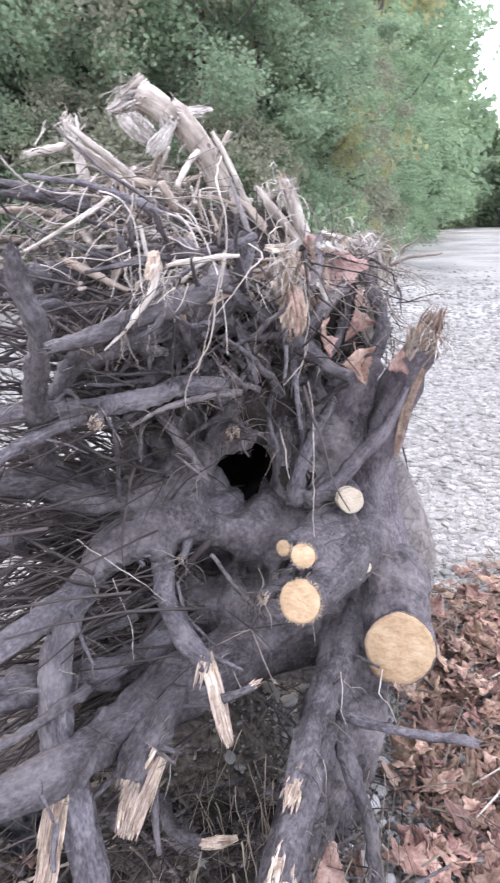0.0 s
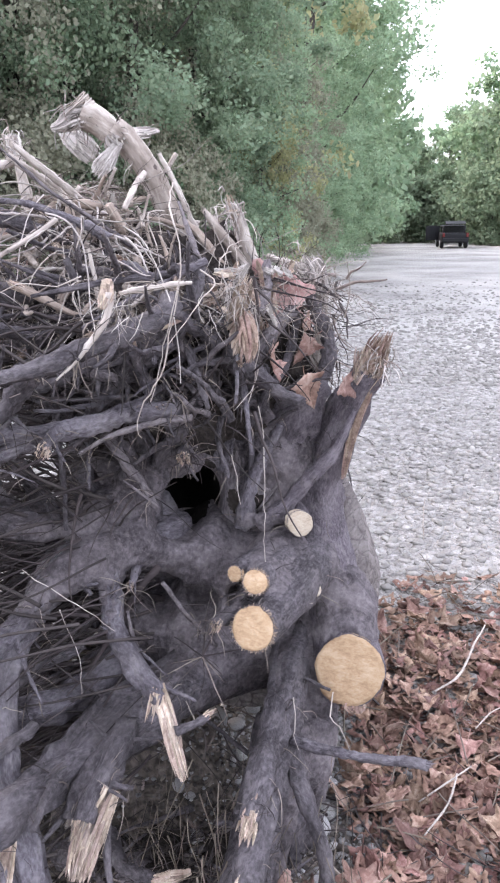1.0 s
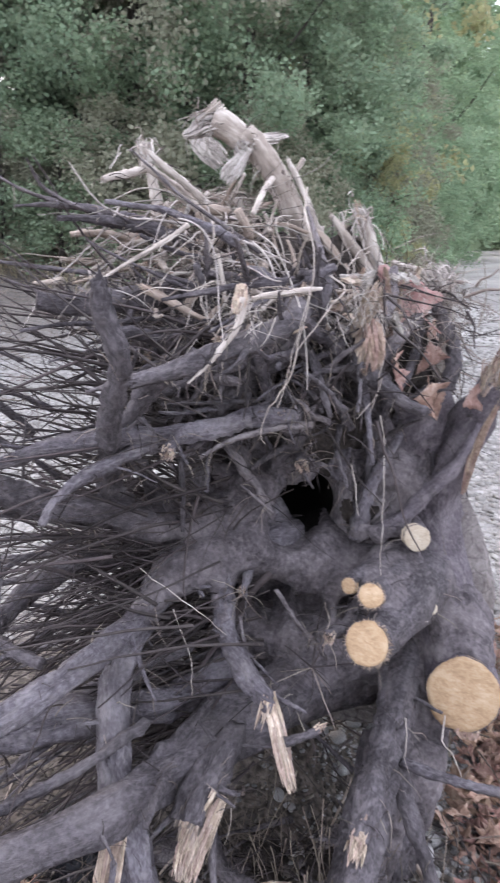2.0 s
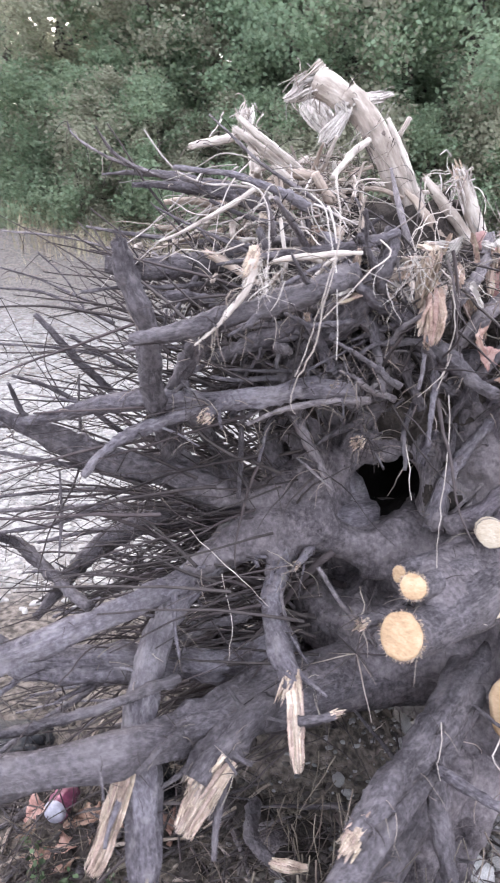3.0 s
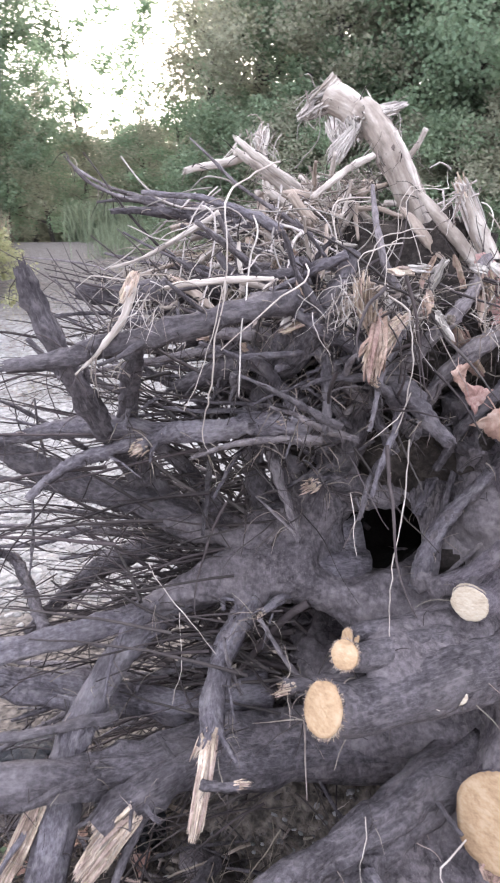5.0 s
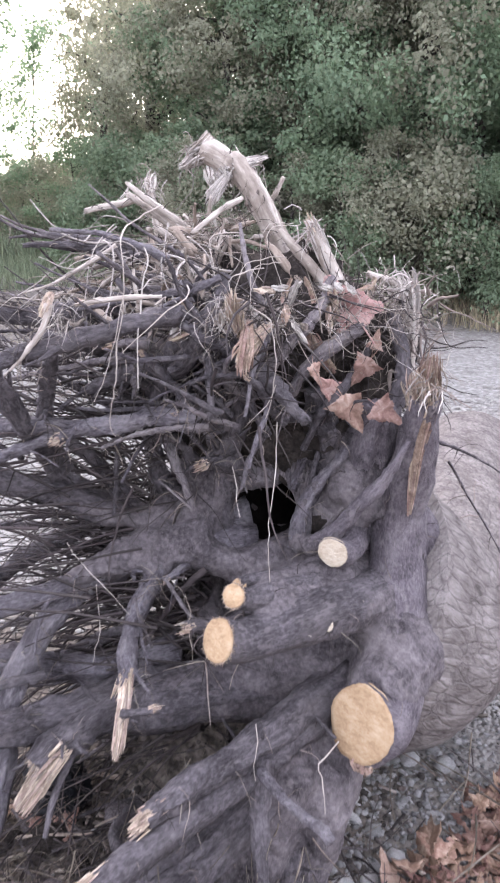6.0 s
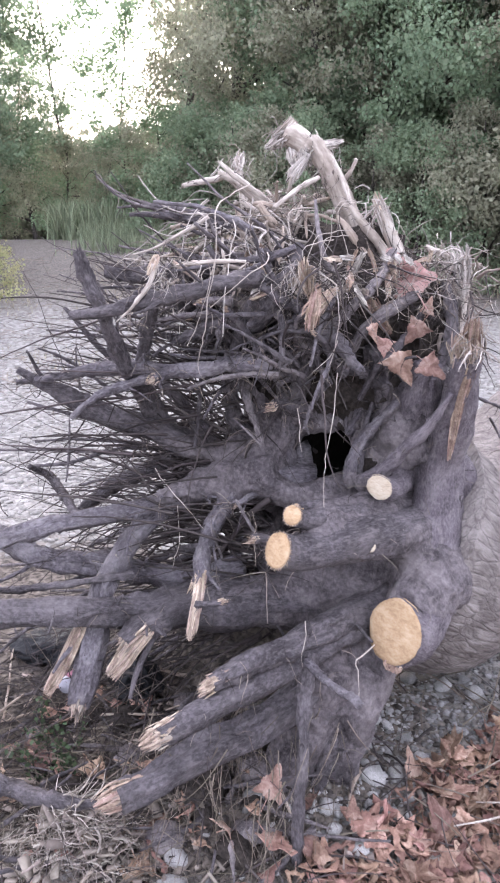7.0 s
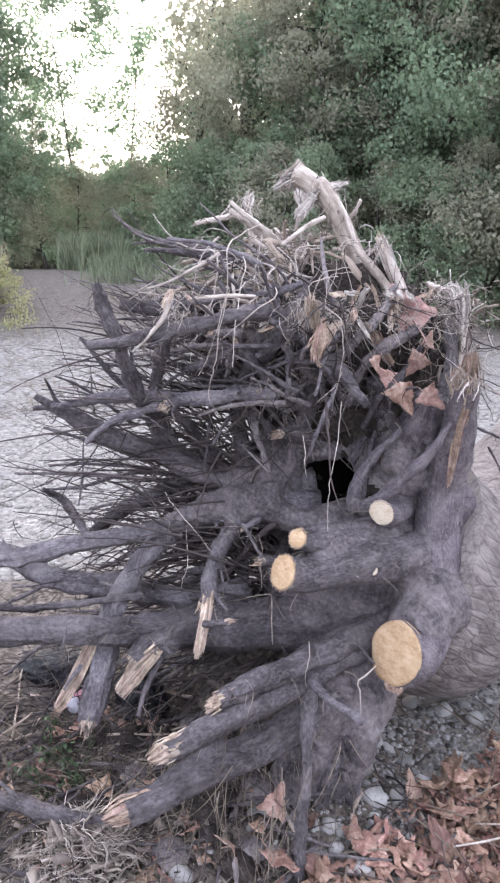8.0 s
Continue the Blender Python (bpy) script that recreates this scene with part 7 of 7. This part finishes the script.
    # a fringe of thin roots that hangs from the lowest roots to the ground
    for k in range(120):
        x, y = rng.uniform(-.15, .35), rng.uniform(.95, 1.45)
        straw.append(wander(rng, (x, y, rng.uniform(.18, .45)), (rng.normal(0, .3), rng.normal(-.2, .3), -1), rng.uniform(.08, .3), rng.uniform(.0008, .0024), .0006, .45, .3, 10))
    for name, lines, mat, lab in (("straw", straw, STRAW, "dry straw and bleached root threads on the soil"), ("twig_litter", sticks, ROOTLET_DARK, "broken dark twigs strewn under the roots")):
        V, Q = twig_cloud(lines, 4)
        tagged(big_mesh(name, V, Q, mat, None, "", True), lab, "litter", kind="stuff")


forest_debris()


def bank_litter():
    """Broken twigs and dead stems strewn on the soil bank and the far edge of the gravel."""
    rng = np.random.default_rng(83)
    lines = []
    for k in range(1900):
        a, d = math.radians(rng.uniform(22, 64)), rng.uniform(7.6, 14)
        x, y = -math.sin(a) * d, math.cos(a) * d
        z = float(ground_height(np.array(x), np.array(y))) + rng.uniform(.0, .04)
        r = rng.uniform(.002, .007)
        lines.append(wander(rng, (x, y, z), (rng.normal(), rng.normal(), rng.normal(.05, .15)), rng.uniform(.08, .6), r, r * .5, .35, .2, 7))
    V, Q = twig_cloud(lines, 4)
    tagged(big_mesh("bank_litter", V, Q, ROOTLET_TAN, None, "", True), "broken twigs and dead stems on the soil bank", "litter", kind="stuff")


bank_litter()


def fibre_heap():
    """A matted heap of dead root fibre and torn bark below the lowest root."""
    rng = np.random.default_rng(71)
    for name, mat, n in (("fibre_heap", ROOTLET_TAN, 700), ("bleached_heap", FIBRE, 900)):
        lines = []
        for k in range(n):
            x, y = rng.normal(-.25, .15), rng.normal(.86, .09)
            z = float(ground_height(np.array(x), np.array(y))) + .2 * math.exp(-((x + .24) / .15) ** 2 - ((y - .85) / .1) ** 2) * rng.uniform(.2, 1)
            r = rng.uniform(.0006, .0018) if k % 14 else rng.uniform(.003, .006)
            lines.append(wander(rng, (x, y, z), (rng.normal(.5, .8), rng.normal(.3, .7), rng.normal(0, .3)), rng.uniform(.03, .12), r, r * .5, .6, .4, 7))
        V, Q = twig_cloud(lines, 4)
        tagged(big_mesh(name, V, Q, mat, None, "", True), "matted heap of dead root fibre and torn bark", "litter", kind="stuff")


fibre_heap()


def plastic_bags():
    """Crumpled black plastic half hidden under the torn roots."""
    for k, (x, y, z, sx, sy, sz, turn) in enumerate(((-1.12, 1.5, .03, .15, .1, .07, 20), (-.64, 1.5, .05, .12, .09, .11, -30))):
        v, f = ico(5)
        out = []
        for q in v:
            p = Vector(q)
            m = 1 + .3 * noise.noise(p * 1.5 + Vector((k * 7, 0, 0)))
            m -= .3 * abs(noise.noise(p * 2.6 + Vector((0, k * 5, 0)))) + .18 * abs(noise.noise(p * 6)) + .08 * abs(noise.noise(p * 13))
            out.append((p.x * sx * m * 1.2, p.y * sy * m * 1.2, p.z * sz * m * 1.2))
        ob = mesh_object("plastic_bag", out, f, BLACK_PLASTIC)
        ob.location = (x, y, z)
        ob.rotation_euler = (0, 0, radians(turn))
        tagged(ob, "crumpled black plastic bag under the torn roots", "bag", "bags under roots")


plastic_bags()


def ground_clods():
    """Lumps of soil, thick dead root ends and single leaves under the torn lower roots."""
    rng = np.random.default_rng(62)
    for k in range(46):
        x, y = rng.uniform(-.85, .25), rng.uniform(.75, 1.6)
        r = rng.uniform(.015, .055)
        v, f = ico(3)
        out = [tuple(r * q[i] * s * (1 + .35 * noise.noise(Vector(q) * 1.6 + Vector((k, 0, 0))) + .15 * noise.noise(Vector(q) * 5 + Vector((0, k, 0)))) for i, s in enumerate((1.2, 1, .7))) for q in v]
        ob = mesh_object("soil_lump", out, f, SOIL if k % 3 else DUSTY_ROOT)
        ob.location = (x, y, float(ground_height(np.array(x), np.array(y))) + r * .3)
        tagged(ob, "crumbly dark lump of soil under the roots", "soil", "soil lumps")
    for k in range(84):
        x, y = rng.uniform(-1.1, .3), rng.uniform(.75, 1.6)
        z = float(ground_height(np.array(x), np.array(y))) + .02
        line = wander(rng, (x, y, z), (rng.normal(), rng.normal(), rng.normal(.12, .25)), rng.uniform(.1, .42), rng.uniform(.004, .011), .003, .2, .15, 7)
        line[:, 2] = np.maximum(line[:, 2], z - .015)
        v, f, *_ = tube([tuple(q) for q in line], 7, None, .3, k, .3, .6)
        ob = mesh_object("dead_stick", v, f, (DARK_BARK, TAN_BARK, DUSTY_ROOT, DARK_BARK)[k % 4], grain=tube.grain)
        tagged(ob, "broken dead stick lying on dark soil", "stick", "sticks on the soil")
    for k in range(44):
        x, y = rng.uniform(-.9, .3), rng.uniform(.75, 1.4)
        ob = new("dry_leaf", POPLAR_LEAVES[k % 4])
        ob.matrix_world = pose(x, y, float(ground_height(np.array(x), np.array(y))) + .035, rng.normal(0, 25), rng.normal(0, 25), rng.uniform(0, 360)) @ Matrix.Scale(rng.uniform(.4, .8), 4)
        tagged(ob, "curled dry brown leaf on dark soil", "leaf", "fallen leaves")


ground_clods()


def bleached_sticks():
    """Single pale sticks lying on the leaves."""
    for k, pts in enumerate(([(.83, 2.12, .07, .006), (.95, 2.2, .08, .008), (1.07, 2.38, .09, .007), (1.16, 2.5, .1, .005)],
                             [(.62, 1.60, .08, .004), (.72, 1.66, .085, .005), (.82, 1.72, .09, .004)],
                             [(.6, 1.48, .08, .004), (.7, 1.58, .09, .006), (.76, 1.68, .1, .005)],
                             [(1.2, 3.5, .03, .006), (1.19, 3.5, .16, .005), (1.2, 3.52, .28, .003)],
                             [(.9, 1.9, .08, .004), (1.0, 1.98, .09, .004), (1.12, 2.02, .08, .003)])):
        v, f, *_ = tube([(*q[:3], q[3] * .6) for q in pts], 7, .03, .25, k, .2, 1.2)
        tagged(mesh_object("fallen_stick", v, f, PALE_WOOD), "bleached thin stick lying on dry leaves", "stick", "sticks on the leaves")


bleached_sticks()


def weeds():
    """Small leafy weeds and grass at the torn lower roots."""
    rng = np.random.default_rng(51)
    for k, (bx, by) in enumerate(((-.6, 1.0), (-.72, 1.12), (-.5, 1.06))):
        z = float(ground_height(np.array(bx), np.array(by)))
        lines, cs = [], []
        for i in range(6):
            ln = wander(rng, (bx, by, z), (rng.normal(0, .5), rng.normal(0, .5), 1), rng.uniform(.06, .17), .002, .001, .25, .5, 7)
            lines.append(ln)
            cs += [q[:3] for q in ln[3:]]
        w = empty("weed", (bx, by, z))
        tagged(w, "low leafy green weed among dead roots", "weed", "weeds by the stump")
        off = np.array((bx, by, z))
        V, Q = twig_cloud(lines, 4)
        tagged(big_mesh("stems", V - off, Q, WEED, w, "", True), kind="stuff")
        V, Q = leaf_cloud(rng, np.array(cs) - off, np.full(len(cs), .03), 4, .019)
        tagged(big_mesh("foliage", V, Q, WEED, w), kind="stuff")


weeds()


def grass_patch(name, yaw0, yaw1, d0, d1, n, h0, h1, mat, label):
    """Upright blades of grass or reed on the bank."""
    rng = np.random.default_rng(int(abs(yaw0) * 10 + d0))
    tuft = rng.uniform(0, 1, (max(8, n // 22), 2))
    pick = tuft[rng.integers(len(tuft), size=n)] + rng.normal(0, .035, (n, 2))
    yaw = np.radians(yaw0 + (yaw1 - yaw0) * pick[:, 0])
    d = d0 + (d1 - d0) * pick[:, 1]
    x, y = -np.sin(yaw) * d, np.cos(yaw) * d
    z = ground_height(x, y)
    h = rng.uniform(h0, h1, n)
    lean = rng.normal(0, .25, (n, 2)) * h[:, None]
    a = rng.uniform(0, 6.28, n)
    w = np.stack([np.cos(a), np.sin(a), 0 * a], -1) * (.004 + .009 * smooth_step(.15, .8, h))[:, None]
    b = np.stack([x, y, z - .03], -1)
    m = b + np.stack([lean[:, 0] * .35, lean[:, 1] * .35, h * .6], -1)
    t = b + np.stack([lean[:, 0], lean[:, 1], h], -1)
    V = np.stack([b - w, b + w, m + w * .8, m - w * .8, t + w * .1, t - w * .1], 1).reshape(-1, 3)
    o = np.arange(n)[:, None] * 6
    Q = np.concatenate([o + np.array([[0, 1, 2, 3]]), o + np.array([[3, 2, 4, 5]])])
    tagged(big_mesh(name, V, Q, mat), label, "grass", kind="stuff")


grass_patch("tall_grass", 43.5, 48.5, 16.0, 18, 1500, .25, 1.0, GRASS, "tall green grass on the bank below the trees")
grass_patch("meadow", 27, 46, 14.2, 16.4, 5200, .12, .5, GRASS, "low green and yellowing grass in front of the trees")
grass_patch("bank_grass", 2, 38, 12.8, 15.5, 4200, .15, .5, REED, "short dry grass along the foot of the trees")
grass_patch("verge_grass", 36, 60, 8.6, 14.5, 900, .05, .16, REED, "sparse dry grass on the trodden edge of the gravel")
grass_patch("reed_clump", 53, 63, 13, 15.5, 1100, .3, 1.0, REED, "bleached dry reeds at the edge of the gravel")
grass_patch("road_verge", -9.5, -3.5, 17, 40, 4000, .2, .7, REED, "dry brown grass along the dusty road")


# ---- parked car ----
def build_car():
    """A black estate car, seen from behind, tailgate up and a door open."""
    car = empty("car", (16.9, 50.0, 0))
    tagged(car, "black estate car parked on gravel with tailgate raised", "car")

    def box(name, at, size, mat, bevel=.06, parent=car, turn=(0, 0, 0), label=""):
        bm = bmesh.new()
        bmesh.ops.create_cube(bm, size=1)
        bmesh.ops.scale(bm, vec=size, verts=bm.verts)
        bmesh.ops.bevel(bm, geom=bm.edges[:], offset=bevel, segments=2, affect="EDGES", profile=.6)
        bmesh.ops.transform(bm, matrix=pose(*at, *turn), verts=bm.verts)
        return part(name, bm, mat, parent, label)

    box("body", (0, 0, .68), (1.75, 4.2, .62), CAR_PAINT, .14)
    cab = box("cabin", (0, .1, 1.2), (1.5, 2.7, .55), CAR_PAINT, .16)
    box("window", (-.755, .1, 1.22), (.03, 2.1, .34), CAR_GLASS, .01, cab)
    box("window", (.755, .1, 1.22), (.03, 2.1, .34), CAR_GLASS, .01, cab)
    # dark panel painted as the shaded inside; the cabin itself is solid
    box("rear_opening", (0, -1.36, 1.18), (1.2, .06, .42), RUBBER, .02, cab)
    box("tailgate", (0, -1.65, 1.62), (1.3, .75, .07), CAR_PAINT, .03, car, (14, 0, 0))
    box("bumper", (0, -2.12, .52), (1.7, .16, .24), CAR_PAINT, .05)
    box("open_door", (-1.3, -.1, .95), (.95, .08, .95), CAR_PAINT, .03, car, (0, 0, 12))
    for sx in (-1, 1):
        box("tail_light", (sx * .76, -2.1, .86), (.16, .06, .26), TAIL_RED, .02)
        for sy in (-1.3, 1.35):
            bm = bmesh.new()
            bmesh.ops.create_cone(bm, cap_ends=True, segments=24, radius1=.33, radius2=.33, depth=.22)
            bmesh.ops.bevel(bm, geom=[e for e in bm.edges if abs(e.verts[0].co.z - e.verts[1].co.z) < .01], offset=.05, segments=2, affect="EDGES")
            bmesh.ops.transform(bm, matrix=pose(sx * .78, sy, .32, 0, 90, 0), verts=bm.verts)
            wheel = part("wheel", bm, RUBBER, car)
            bm = bmesh.new()
            bmesh.ops.create_cone(bm, cap_ends=True, segments=20, radius1=.2, radius2=.17, depth=.06)
            bmesh.ops.transform(bm, matrix=pose(sx * .9, sy, .32, 0, 90 * sx, 0), verts=bm.verts)
            part("rim", bm, STEEL, wheel, "dull alloy rim")
    car.rotation_euler = (0, 0, radians(-12))


build_car()


def roadside_bag():
    """A pale lump, a bag or stone, on the verge far along the road."""
    v, f = ico(3)
    out = [tuple((1 + .25 * noise.noise(Vector(q) * 1.7)) * q[i] * s for i, s in enumerate((.42, .3, .2))) for q in v]
    ob = mesh_object("white_bag", out, f, PAPER)
    ob.location = (8.6, 41.5, .16)
    tagged(ob, "crumpled white bag lying on the road verge", "bag")


roadside_bag()


def drinks_can():
    """A crushed red can with a pale end under the lowest root."""
    can = empty("drinks_can", (-.807, 1.346, .085))
    tagged(can, "crushed faded red drinks can lying under roots", "can")
    for name, z0, z1, r0, r1, mat in (("can_body", -.055, .045, .031, .033, CAN_RED), ("can_end", .045, .056, .033, .028, CAN_END)):
        bm = bmesh.new()
        prev = None
        for i in range(8):
            f = i / 7
            ring = []
            for j in range(22):
                a = 2 * math.pi * j / 22
                r = r0 + (r1 - r0) * f
                k = 1 + (.5 * noise.noise(Vector((math.cos(a) * 1.8, math.sin(a) * 1.8, f * 4))) if name == "can_body" else 0)
                ring.append(bm.verts.new((math.cos(a) * r * k, math.sin(a) * r * k, z0 + (z1 - z0) * f)))
            if prev:
                for j in range(22):
                    bm.faces.new((prev[j], prev[(j + 1) % 22], ring[(j + 1) % 22], ring[j]))
            else:
                bm.faces.new(ring[::-1])
            prev = ring
        bm.faces.new(prev)
        for q in bm.faces:
            q.smooth = True
        part(name, bm, mat, can, "pale metal can end" if name == "can_end" else "")
    can.rotation_euler = (radians(78), radians(10), radians(8))


drinks_can()
